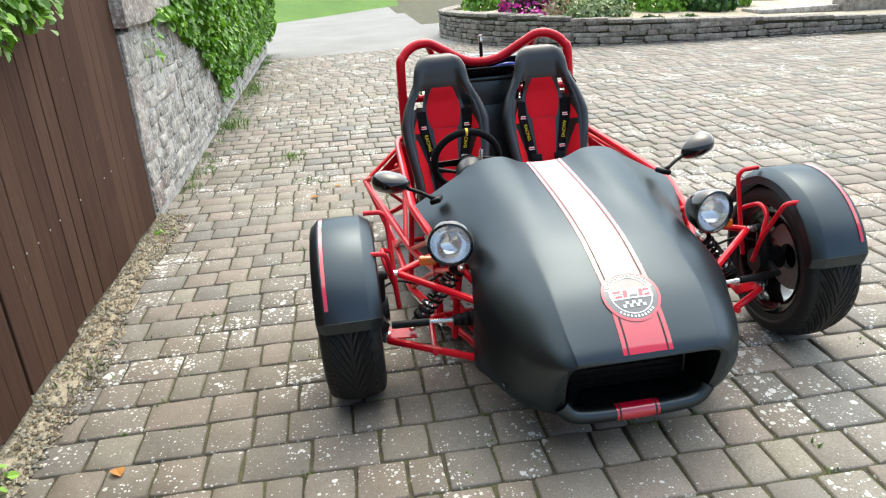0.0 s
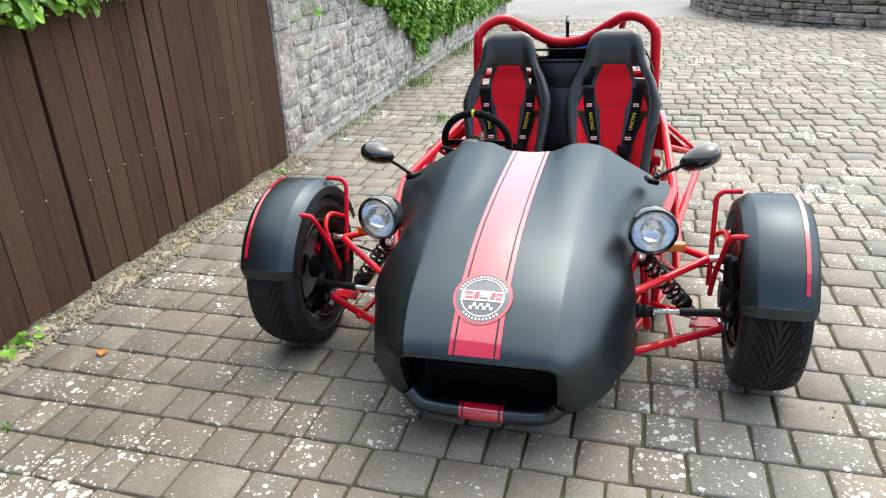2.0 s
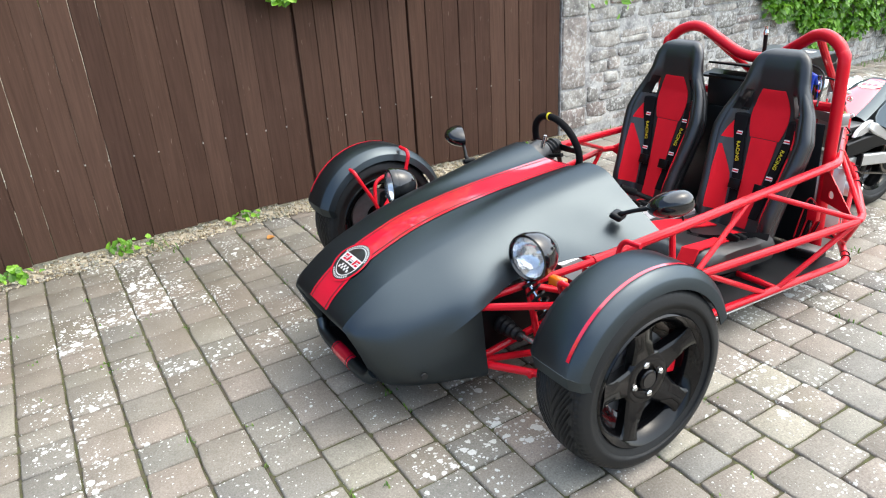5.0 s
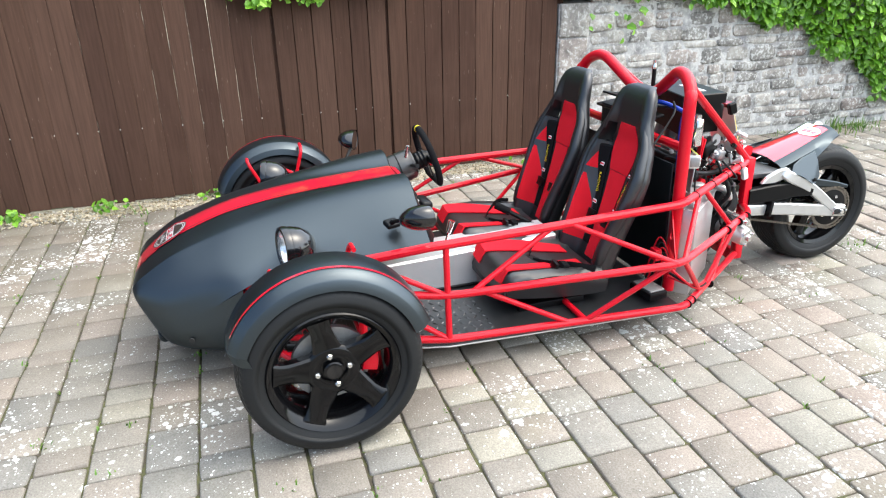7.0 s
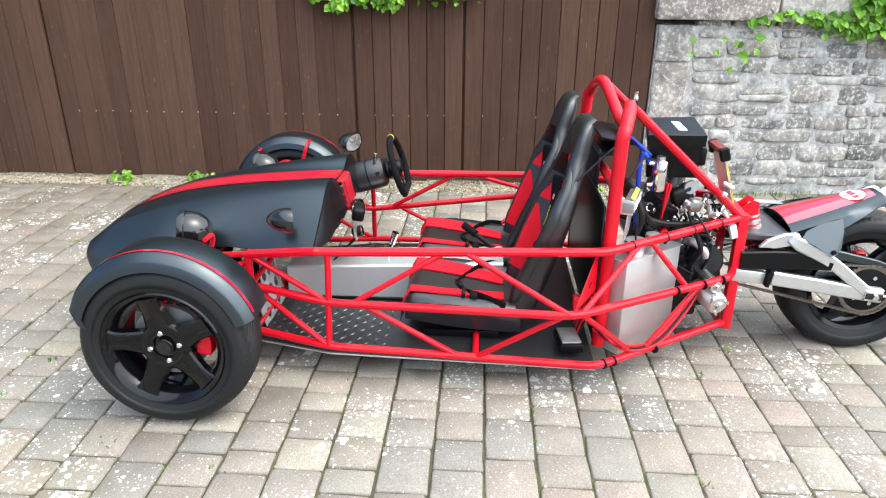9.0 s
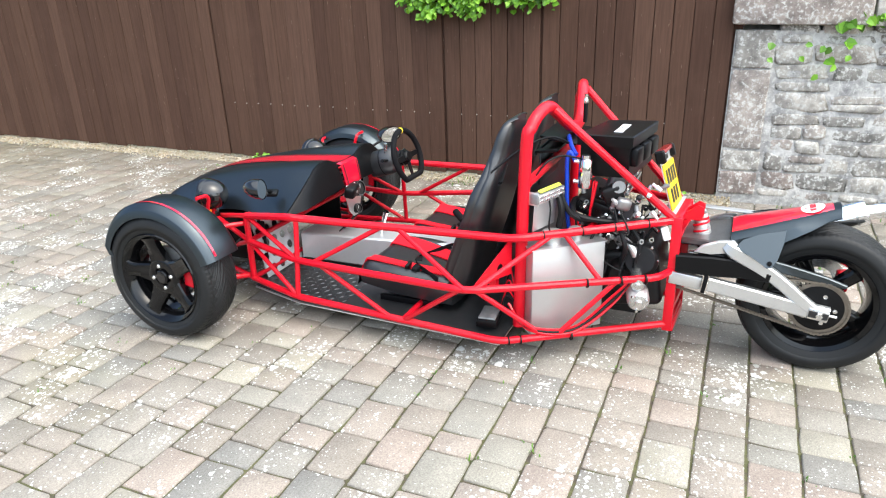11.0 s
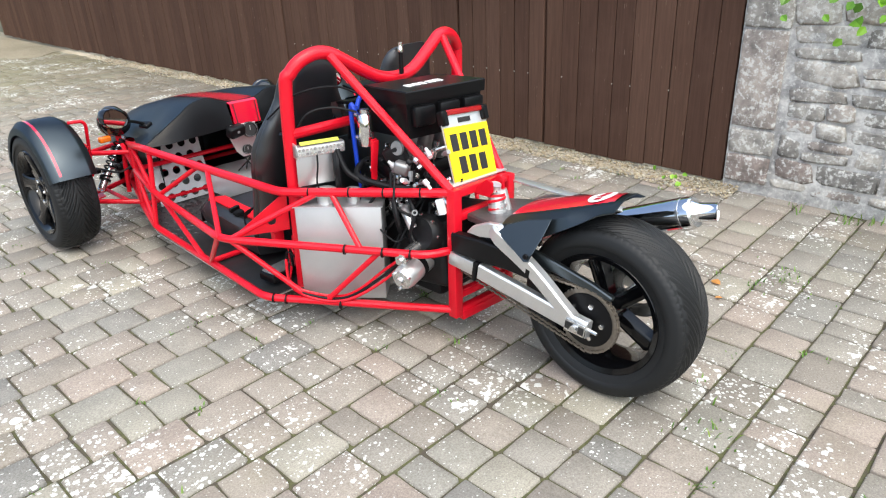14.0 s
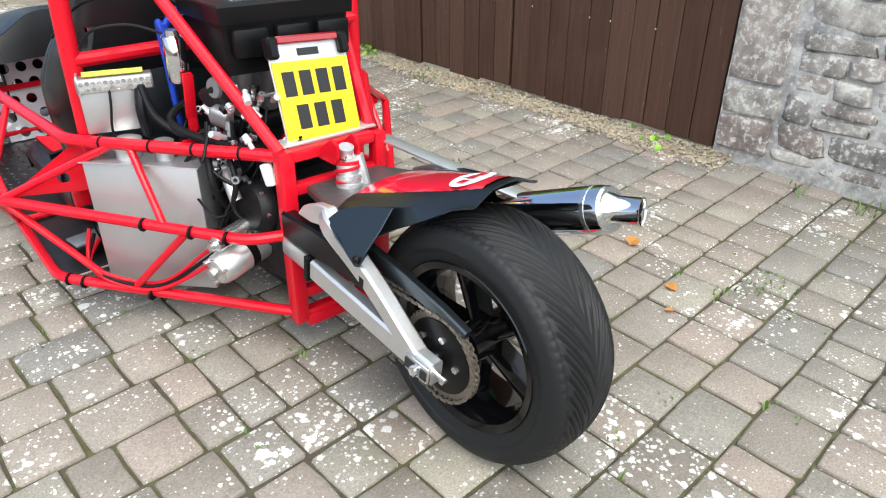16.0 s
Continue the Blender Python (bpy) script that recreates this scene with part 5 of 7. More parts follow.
def seat_shell():
    bm = bmesh.new()
    fr = [[bm.verts.new(seat_front(u, j / NT)) for u in US] for j in range(NT + 1)]
    bk = [[bm.verts.new(seat_back(u, j / NT)) for u in US] for j in range(NT + 1)]
    hole = set()
    for j in range(NT):
        for i in range(NU):
            t, u = (j + 0.5) / NT, (US[i] + US[i + 1]) / 2
            if 0.650 < t < 0.770 and 0.50 < abs(u) < 0.76 - 0.9 * max(0, t - 0.70):
                hole.add((i, j))
    for j in range(NT):
        for i in range(NU):
            if (i, j) in hole:
                for (a, b), (p, q) in (((i - 1, j), ((i, j), (i, j + 1))), ((i + 1, j), ((i + 1, j), (i + 1, j + 1))), ((i, j - 1), ((i, j), (i + 1, j))), ((i, j + 1), ((i, j + 1), (i + 1, j + 1)))):
                    if (a, b) not in hole:
                        bm.faces.new((fr[p[1]][p[0]], fr[q[1]][q[0]], bk[q[1]][q[0]], bk[p[1]][p[0]]))
                continue
            bm.faces.new((fr[j][i], fr[j][i + 1], fr[j + 1][i + 1], fr[j + 1][i]))
            bm.faces.new((bk[j][i], bk[j + 1][i], bk[j + 1][i + 1], bk[j][i + 1]))
    for j in range(NT):
        bm.faces.new((fr[j][0], fr[j + 1][0], bk[j + 1][0], bk[j][0]))
        bm.faces.new((fr[j][NU], bk[j][NU], bk[j + 1][NU], fr[j + 1][NU]))
    for i in range(NU):
        bm.faces.new((fr[NT][i], fr[NT][i + 1], bk[NT][i + 1], bk[NT][i]))
        bm.faces.new((fr[0][i], bk[0][i], bk[0][i + 1], fr[0][i + 1]))
    return bm


def patch(fn, t0, t1, left, right, lift, nt=14, nu=6):
    """A panel on a curved surface; left and right give its edges along t."""
    rows = []
    for j in range(nt + 1):
        t = t0 + (t1 - t0) * j / nt
        l_, r_ = left(t), right(t)
        rows.append([fn(l_ + (r_ - l_) * i / nu, t, lift * (0.55 if i in (0, nu) or j in (0, nt) else 1)) for i in range(nu + 1)])
    bm = bmesh.new()
    grid_into(bm, rows)
    return thicken(bm, -0.006)


def cush(u, t, lift=0.0):
    """Top of the cushion: t from the front edge to the back."""
    y = 0.748 + 0.455 * t
    nose_z = -0.085 * max(0.0, (0.10 - t) / 0.10) ** 2
    z = 0.300 - 0.055 * t + nose_z + 0.055 * max(0.0, (abs(u) - 0.45) / 0.55) ** 1.5 * (0.4 + 0.6 * min(1, t * 2.2)) + lift
    if abs(u) > 0.85:
        z -= 0.30 * (abs(u) - 0.85)
    w = 0.205 + 0.02 * math.sin(math.pi * min(1, t))
    return np.array((u * w, y, z))


HEAD_T, HEAD_U = (.525, .57, .63, .68, .74, .785), (.30, .36, .42, .43, .40, .33)


def bucket_seat(cx):
    seat = new("bucket_seat")
    seat.parent, seat.matrix_basis = car, Matrix.Translation((cx, 0, 0))
    part("backrest", seat_shell(), VINYL, seat, "black vinyl high-back shell with harness slots", 55)
    # padded rim up both sides of the shell
    for sd in (1, -1):
        run = np.linspace(0.05, 0.84, 26)
        part("padded_rim", tube([seat_front(sd * float(np.interp(t, [0.05, 0.6, 0.84], [0.88, 0.89, 0.86])), t, -0.014) for t in run], [float(np.interp(t, [0.05, 0.10, 0.55, 0.72, 0.84], [0.016, 0.027, 0.027, 0.020, 0.008])) for t in run], 12), VINYL, seat, "rolled black vinyl edge")
    rows = []
    bm = bmesh.new()
    for j in range(17):
        t = j / 16
        top = [cush(-1 + 2 * i / 16, t) for i in range(17)]
        y = top[0][1]
        bot = [(x, y + 0.02, z + 0.045 * (1 - t) ** 2) for x, z in ((0.215, 0.215), (0.20, 0.160), (0.10, 0.140), (-0.10, 0.140), (-0.20, 0.160), (-0.215, 0.215))]
        rows.append([tuple(p) for p in top] + bot)
    vs = grid_into(bm, rows, True)
    bm.faces.new(vs[0])
    bm.faces.new(vs[-1])
    cushion = part("cushion", bm, VINYL, seat, "black vinyl cushion", 55)
    for s in (1, -1):
        part("side_insert", patch(cush, 0.02, 0.90, lambda t: s * (0.42 - 0.26 * t ** 1.5), lambda t: s * (0.82 - 0.30 * t ** 1.3), 0.004), RED_CLOTH, cushion, "red cloth insert")
    back = seat.children[0]
    part("head_insert", patch(seat_front, 0.525, 0.785, lambda t: -float(np.interp(t, HEAD_T, HEAD_U)), lambda t: float(np.interp(t, HEAD_T, HEAD_U)), 0.005), RED_CLOTH, back, "red cloth panel")
    part("centre_insert", patch(seat_front, 0.04, 0.522, lambda t: -0.20 - 0.14 * t, lambda t: 0.20 + 0.14 * t, 0.005), RED_CLOTH, back, "red cloth panel")
    for s in (1, -1):
        part("side_panel", patch(seat_front, 0.10, 0.46, lambda t: s * float(np.interp(t, [.10, .30, .46], [.50, .54, .70])), lambda t: s * float(np.interp(t, [.10, .30, .46], [.76, .78, .74])), 0.004), RED_CLOTH, back, "red cloth wing")
        part("shoulder_panel", patch(seat_front, 0.50, 0.62, lambda t: s * 0.60, lambda t: s * float(np.interp(t, [.50, .62], [.74, .63])), 0.004, 6, 3), RED_CLOTH, back, "red cloth wing")
        har = part("shoulder_strap", patch(lambda u, t, lf: seat_front(u, t, lf - 0.035 * max(0.0, (t - 0.64) / 0.03)), 0.10, 0.668, lambda t: s * float(np.interp(t, [.1, .4, .69], [.20, .33, .47])), lambda t: s * float(np.interp(t, [.1, .4, .69], [.42, .52, .70])), 0.012, 16, 3), BLACK_CLOTH, seat, "black harness strap with yellow lettering")
        # adjuster and lettering on the strap
        u = s * 0.30
        p = seat_front(s * 0.31, 0.26, 0.026)
        part("adjuster", box(tuple(p), (0.055, 0.012, 0.045), 0.003, (-18, 0, 0)), BLACK_PLASTIC, har)
        for t in (0.33, 0.535):
            q = seat_front(s * float(np.interp(t, [.1, .4, .69], [.31, .425, .585])), t, 0.0165)
            part("tag", box(tuple(q), (0.030, 0.002, 0.016), 0, (-18, 0, 0)), WHITE, har)
            part("tag_mark", box((q[0], q[1] - 0.0012, q[2]), (0.028, 0.002, 0.006), 0, (-18, 0, 0)), RED_CLOTH, har)
        fc = bpy.data.curves.new("lettering", "FONT")
        fc.body, fc.size, fc.align_x, fc.align_y, fc.extrude = "RACING", 0.024, "CENTER", "CENTER", 0.0006
        tmp = bpy.data.objects.new("tmp", fc)
        me = bpy.data.meshes.new_from_object(tmp)
        bpy.data.objects.remove(tmp)
        me.materials.clear()
        me.materials.append(YELLOW_PRINT)
        txt = new("lettering", me)
        txt.parent = har
        q0, q1 = seat_front(s * 0.41, 0.36, 0.0175), seat_front(s * 0.485, 0.51, 0.0175)
        d = Vector(q0 - q1).normalized()
        nrm = Vector(back_line(0.43)[1])
        yv = nrm.cross(d).normalized()
        m3 = Matrix((d, yv, d.cross(yv))).transposed().to_4x4()
        txt.matrix_basis = Matrix.Translation((q0 + q1) / 2) @ m3
    # lap belts and buckle over the cushion
    for s in (1, -1):
        part("lap_strap", tube(spline([(s * 0.21, 1.16, 0.27), (s * 0.17, 1.08, 0.285), (s * 0.08, 1.00, 0.268), (s * 0.02, 0.965, 0.262)], 5), 0.022, 8, flat=0.12), BLACK_CLOTH, seat)
    part("buckle", box((0.0, 0.95, 0.262), (0.07, 0.075, 0.025), 0.006, (6, 0, 20)), BLACK_PLASTIC, seat)
    part("strap_end", box((0.165, 1.03, 0.262), (0.045, 0.03, 0.10), 0.006, (-10, 8, 0)), BLACK_CLOTH, seat)
    part("clip", box((0.165, 0.995, 0.30), (0.05, 0.015, 0.04), 0.004, (-10, 8, 0)), BLACK_PLASTIC, seat)
    for s in (1, -1):
        part("runner", box((s * 0.15, 0.99, 0.126), (0.03, 0.30, 0.028), 0.003), BLACK_PLASTIC, seat)


bucket_seat(0.268)
bucket_seat(-0.268)


# ---- rear: frame box, engine, tank, airbox ----
RL, RR_ = 0.19, -0.095   # rear posts are set off-centre to clear the chain
sq = lambda a, b, w=0.032: part("post", box_into(bmesh.new(), axis_to((Vector(a) + Vector(b)) / 2, Vector(b) - Vector(a)), (w, w, (Vector(b) - Vector(a)).length), 0.003), RED, car)
sq((RL, 2.115, 0.070), (RL, 2.115, 0.583), 0.040)
sq((RR_, 2.135, 0.070), (RR_, 2.135, 0.575), 0.036)
for z in (0.088, 0.16, 0.475, 0.566):
    part("cross_tube", box(((RL + RR_) / 2, 2.125, z), (RL - RR_ - 0.036, 0.030, 0.030), 0.003, (0, 0, -4)), RED, car)
part("foot_tube", box(((RL + RR_) / 2, 2.125, 0.070), (RL - RR_ - 0.036, 0.044, 0.036), 0.003, (0, 0, -4)), RED, car)
part("top_plate", box((0.045, 2.085, 0.586), (0.30, 0.055, 0.005), 0.001, (0, 0, -4)), ALU, car)
for x in (-0.05, 0.12):
    part("bolt", lathe([(0.009, 0.0), (0.009, 0.012), (0.0, 0.014)], Matrix.Translation((x, 2.085, 0.588)), 6), BLACK_PLASTIC, car)
pipe("cross_beam", [(-0.462, 1.55, 0.745), (0.462, 1.55, 0.745)], 0.020)
pipe("cross_beam", [(-0.462, 1.55, 0.135), (0.462, 1.55, 0.135)], 0.016)
pipe("engine_mount", [(0.30, 1.78, 0.53), (-0.30, 1.78, 0.53)], 0.016)
pipe("seat_cross_tube", [(-0.605, 1.05, 0.128), (0.605, 1.05, 0.128)], 0.013)
for s in (1, -1):
    # gusset plates where the hoop meets the mid rail
    gus = [(0, 0), (0.17, -0.03), (0.02, 0.17)]
    bm = bmesh.new()
    o = Vector((s * 0.482, 1.50, 0.36))
    ax, az = Vector((s * 0.20, -0.10, 0.0)), Vector((0, 0, 0.16))
    n = 14
    c = o + ax * 0.30 + az * 0.28
    tri_ = [o, o + ax, o + az]
    ring = []
    for k in range(3):
        for q in range(6):
            ring.append(tri_[k] + (tri_[(k + 1) % 3] - tri_[k]) * (q / 6))
    outv = [bm.verts.new(p) for p in ring]
    ex, ez = ax.normalized(), az.normalized()
    inn = []
    for p in ring:
        d = p - c
        a = math.atan2(d.dot(ez), d.dot(ex))
        inn.append(bm.verts.new(c + (ex * math.cos(a) + ez * math.sin(a)) * 0.017))
    for k in range(18):
        bm.faces.new((outv[k], outv[(k + 1) % 18], inn[(k + 1) % 18], inn[k]))
    part("gusset", thicken(bm, 0.004), RED, car, smooth=10)
# black firewall behind the seats
part("firewall_centre", box((0, 1.523, 0.745), (0.34, 0.008, 0.17), 0.002), MATT_BLACK, car)
part("firewall", box((0, 1.515, 0.40), (0.88, 0.008, 0.56), 0.002), MATT_BLACK, car, "black moulded firewall panel")
part("firewall_top", box((0, 1.56, 0.822), (0.42, 0.10, 0.012), 0.003, (8, 0, 0)), BLACK_PLASTIC, car)
part("shelf", box((0, 1.60, 0.865), (0.36, 0.16, 0.010), 0.003, (-10, 0, 0)), BLACK_PLASTIC, car)
mast = new("aerial_mount")
mast.parent = car
part("stem", tube([(0.004, 1.676, 0.915), (0.004, 1.676, 1.000)], 0.0095, 12), BLACK_PLASTIC, mast)
part("stud", tube([(0.004, 1.676, 0.998), (0.004, 1.676, 1.012), (0.004, 1.676, 1.024), (0.004, 1.676, 1.036)], [0.011, 0.011, 0.007, 0.009], 12), CHROME, mast)

# fuel tank: flat box set along the tapering side
t0, t1 = Vector((0.520, 1.600, 0)), Vector((0.305, 1.850, 0))
d = (t1 - t0).normalized()
inw = Vector((-d.y, d.x, 0)) if (-d.y) < 0 else Vector((d.y, -d.x, 0))
tank = new("fuel_tank")
tank.parent = car
mid = (t0 + t1) / 2 + inw * 0.06
yaw = math.degrees(math.atan2(d.y, d.x))
part("shell", box((mid.x, mid.y, 0.292), ((t1 - t0).length, 0.12, 0.385), 0.006, (0, 0, yaw)), TANK_ALU, tank, "bare aluminium tank", 30)
part("seam", box((mid.x, mid.y, 0.487), ((t1 - t0).length + 0.012, 0.130, 0.004), 0.001, (0, 0, yaw)), TANK_ALU, tank)
for f, r_ in ((0.34, 0.034), (0.66, 0.024)):
    q = t0 + (t1 - t0) * f + inw * 0.055
    part("filler_neck", lathe([(r_, 0.0), (r_, 0.030), (r_ * 1.25, 0.032), (r_ * 1.25, 0.052), (r_ * 0.9, 0.056), (0, 0.056)], Matrix.Translation((q.x, q.y, 0.488)), 24), ALU_SATIN, tank)

# tail work lamp on the hoop leg
led = new("light_bar")
led.parent = car
la, lb = Vector((0.482, 1.588, 0.686)), Vector((0.300, 1.650, 0.704))
lm = (la + lb) / 2
lyaw = math.degrees(math.atan2((lb - la).y, (lb - la).x))
part("housing", box((lm.x, lm.y, 0.690), ((lb - la).length, 0.040, 0.042), 0.005, (0, 0, lyaw)), CAST, led)
nrm_ = Vector((-(lb - la).y, (lb - la).x, 0)).normalized()
if nrm_.y < 0:
    nrm_ = -nrm_
face = part("lens_frame", box((lm.x + nrm_.x * 0.0215, lm.y + nrm_.y * 0.0215, 0.690), ((lb - la).length * 0.94, 0.004, 0.036), 0.002, (0, 0, lyaw)), ALU_SATIN, led, "silver lens frame")
for k in range(12):
    for zz in (0.682, 0.698):
        q = la + (lb - la) * ((k + 0.9) / 12.8) + nrm_ * 0.0240
        part("diode", lathe([(0.0062, 0.0), (0.0055, 0.0015), (0.0, 0.0006)], axis_to((q.x, q.y, zz), nrm_), 10), REFLECTOR if (k + int(zz * 1000)) % 3 else CAST, face)
part("sticker", box((lm.x + 0.004, lm.y + 0.010, 0.7195), (0.150, 0.016, 0.003), 0.0, (34, 0, lyaw)), LIME, led, "yellow-green sticker")
part("shield", box((0.405, 1.612, 0.610), (0.155, 0.004, 0.115), 0.001, (4, 0, lyaw)), TANK_ALU, led)
part("bracket", box((0.475, 1.585, 0.690), (0.006, 0.05, 0.055), 0.002, (0, 0, lyaw)), ALU_SATIN, led)

# airbox
air = new("airbox")
air.parent = car
bm = bmesh.new()
sec_ = lambda z, k: [(-0.145 * k + 0.028 * (1 - k), 1.955, z), (0.205 * k, 1.905, z), (0.207 * k, 1.705, z), (-0.11 * k, 1.77, z)]
vs = grid_into(bm, [sec_(0.73, 0.96), sec_(0.88, 1.0)], True)
bm.faces.new(vs[0])
bm.faces.new(vs[-1])
part("case", bm, BLACK_PLASTIC, air, smooth=20)
bm = bmesh.new()
sec2 = lambda z, e: [(-0.150 - e, 1.963 + e, z), (0.210 + e, 1.913 + e, z), (0.212 + e, 1.697 - e, z), (-0.115 - e, 1.762 - e, z)]
vs = grid_into(bm, [sec2(0.860, 0.004), sec2(0.902, 0.006), sec2(0.906, 0.002)], True)
bm.faces.new(vs[0])
bm.faces.new(vs[-1])
lid = part("lid", bm, BLACK_PLASTIC, air, "satin black lid with white mark", 20)
for k, (px, w) in enumerate(((0.13, 0.030), (0.095, 0.022), (0.065, 0.020), (0.025, 0.030), (-0.012, 0.030))):
    part("white_mark", box((px, 1.845 + 0.10 * (0.13 - px) * 0.6, 0.9075), (w, 0.034, 0.002), 0, (0, 0, -8)), WHITE, lid)
for k in range(3):
    part("rib", box((0.14 - 0.115 * k, 1.925 + 0.016 * k, 0.812), (0.095, 0.035, 0.075), 0.010, (0, 0, -8)), BLACK_PLASTIC, air)

# engine block, heads and throttle bodies
eng = new("engine")
eng.parent = car
part("crankcase", box((0.02, 1.90, 0.28), (0.36, 0.34, 0.26), 0.03, (8, 0, 0), 3), DARK_CAST, eng)
part("sump", box((0.02, 1.88, 0.135), (0.26, 0.24, 0.08), 0.02, (0, 0, 0), 2), DARK_CAST, eng)
part("cylinder_block", box((0.0, 1.80, 0.46), (0.36, 0.18, 0.16), 0.015, (-18, 0, 0), 2), DARK_CAST, eng)
part("cam_cover", box((0.0, 1.76, 0.575), (0.38, 0.16, 0.07), 0.02, (-18, 0, 0), 3), DARK_CAST, eng)
part("clutch_cover", lathe([(0, 0.035), (0.07, 0.035), (0.085, 0.020), (0.09, 0), (0, 0)], axis_to((0.20, 1.93, 0.30), (1, 0, 0)), 32), DARK_CAST, eng)
part("alternator_cover", lathe([(0, 0.04), (0.06, 0.04), (0.075, 0.025), (0.08, 0), (0, 0)], axis_to((0.20, 1.98, 0.385), (1, 0.1, 0.2)), 28), DARK_CAST, eng)
for k in range(4):
    x = -0.135 + 0.09 * k
    part("throttle_body", tube([(x, 1.815, 0.60), (x, 1.85, 0.735)], [0.027, 0.030], 18), CAST, eng)
    part("injector", tube([(x, 1.875, 0.62), (x, 1.90, 0.69)], 0.010, 10), STEEL, eng)
part("fuel_rail", tube([(-0.17, 1.905, 0.66), (0.19, 1.905, 0.66)], 0.009, 10), STEEL, eng)
part("side_casting", box((0.215, 1.85, 0.665), (0.05, 0.085, 0.075), 0.014, (25, 10, 15), 3), DARK_CAST, eng)
part("side_casting", box((0.235, 1.90, 0.63), (0.04, 0.06, 0.05), 0.012, (-15, 10, 25), 3), CAST, eng)
part("cable_wheel", lathe([(0, 0.012), (0.026, 0.012), (0.028, 0.004), (0.020, 0.0), (0, 0)], axis_to((0.225, 1.875, 0.70), (1, 0.2, 0.1)), 20), CAST, eng)
for c_, rr, n_ in (((0.238, 1.93, 0.30), 0.080, 9), ((0.242, 1.985, 0.392), 0.068, 7)):
    for k in range(n_):
        a = 2 * math.pi * k / n_
        part("cover_bolt", lathe([(0.006, 0), (0.006, 0.008), (0, 0.009)], axis_to((c_[0] - 0.030, c_[1] + rr * math.cos(a), c_[2] + rr * math.sin(a)), (1, 0, 0)), 6), STEEL, eng)
part("water_elbow", tube(spline([(0.215, 1.90, 0.47), (0.25, 1.92, 0.475), (0.262, 1.95, 0.455), (0.262, 1.97, 0.42)], 5), 0.017, 14), ALU_SATIN, eng)
part("coil_pack", box((0.20, 1.80, 0.60), (0.05, 0.09, 0.035), 0.006, (-18, 0, 0)), BLACK_PLASTIC, eng)
st = new("starter_motor")
st.parent = car
SM, SD = (0.310, 1.995, 0.262), (0.95, 0.22, -0.10)
part("body", lathe([(0, -0.115), (0.044, -0.115), (0.046, -0.105), (0.046, 0.030), (0.044, 0.034), (0.044, 0.045), (0.038, 0.056), (0, 0.058)], axis_to(SM, SD), 32), ALU_SATIN, st)
part("band", lathe([(0.0462, -0.060), (0.0475, -0.060), (0.0475, -0.035), (0.0462, -0.035)], axis_to(SM, SD), 32, True), BLACK_PLASTIC, st)
part("nose", lathe([(0, 0.078), (0.014, 0.078), (0.017, 0.064), (0.034, 0.060), (0.036, 0.056), (0, 0.056)], axis_to(SM, SD), 24), STEEL, st)
for k in range(3):
    a = radians(120 * k + 20)
    q = axis_to(SM, SD) @ Vector((0.036 * math.cos(a), 0.036 * math.sin(a), 0.045))
    part("stud", rod(tuple(q), tuple(q + Vector(SD).normalized() * 0.024), 0.006, 8), STEEL, st)
part("solenoid", lathe([(0, -0.06), (0.025, -0.06), (0.025, 0.05), (0.012, 0.052), (0.012, 0.066), (0, 0.066)], axis_to((0.305, 1.985, 0.332), SD), 20), STEEL, st)

can = new("catch_can")
can.parent = car
part("can", lathe([(0, 0), (0.026, 0.0), (0.029, 0.005), (0.029, 0.115), (0.026, 0.120), (0, 0.120)], Matrix.Translation((0.262, 1.742, 0.695)), 28), CHROME, can, "polished catch can")
part("cap", lathe([(0.012, 0.118), (0.018, 0.120), (0.018, 0.136), (0, 0.138)], Matrix.Translation((0.262, 1.742, 0.695)), 20), STEEL, can)
for z in (0.80, 0.715):
    part("fitting", tube([(0.262, 1.742, z), (0.268, 1.695, z + 0.005)], 0.009, 8), STEEL, can)
part("strap", box((0.258, 1.772, 0.625), (0.028, 0.006, 0.20), 0.002, (-4, 0, 0)), RED, can)


def hose(name, pts, r, mat=HOSE, per=7):
    h = part(name, tube(spline(pts, per), r, 9), mat, car)
    return h


hose("blue_hose", [(0.262, 1.700, 0.80), (0.266, 1.675, 0.840), (0.262, 1.664, 0.80), (0.258, 1.666, 0.70), (0.255, 1.672, 0.58), (0.250, 1.68, 0.50)], 0.0090, BLUE)
hose("blue_hose", [(0.05, 1.62, 0.86), (0.14, 1.64, 0.872), (0.22, 1.67, 0.855), (0.262, 1.70, 0.83)], 0.0095, BLUE)
hose("black_hose", [(0.10, 1.70, 0.60), (0.22, 1.69, 0.62), (0.30, 1.72, 0.585), (0.27, 1.84, 0.560), (0.20, 1.98, 0.555), (0.15, 2.06, 0.55)], 0.012)
hose("black_hose", [(0.34, 1.66, 0.68), (0.33, 1.70, 0.60), (0.28, 1.76, 0.55), (0.20, 1.80, 0.50)], 0.011)
hose("black_hose", [(0.33, 1.64, 0.70), (0.355, 1.67, 0.62), (0.345, 1.66, 0.54)], 0.014)
hose("black_hose", [(0.29, 1.90, 0.54), (0.30, 1.93, 0.46), (0.26, 1.91, 0.38), (0.20, 1.93, 0.30)], 0.010)
hose("black_hose", [(0.25, 1.93, 0.55), (0.26, 1.98, 0.48), (0.27, 1.97, 0.40), (0.22, 1.96, 0.33)], 0.008)
hose("cable", [(0.45, 1.585, 0.78), (0.42, 1.62, 0.83), (0.34, 1.66, 0.84), (0.28, 1.72, 0.82)], 0.004)
hose("cable", [(0.405, 1.62, 0.72), (0.42, 1.64, 0.64), (0.43, 1.64, 0.56), (0.41, 1.66, 0.50)], 0.0035)
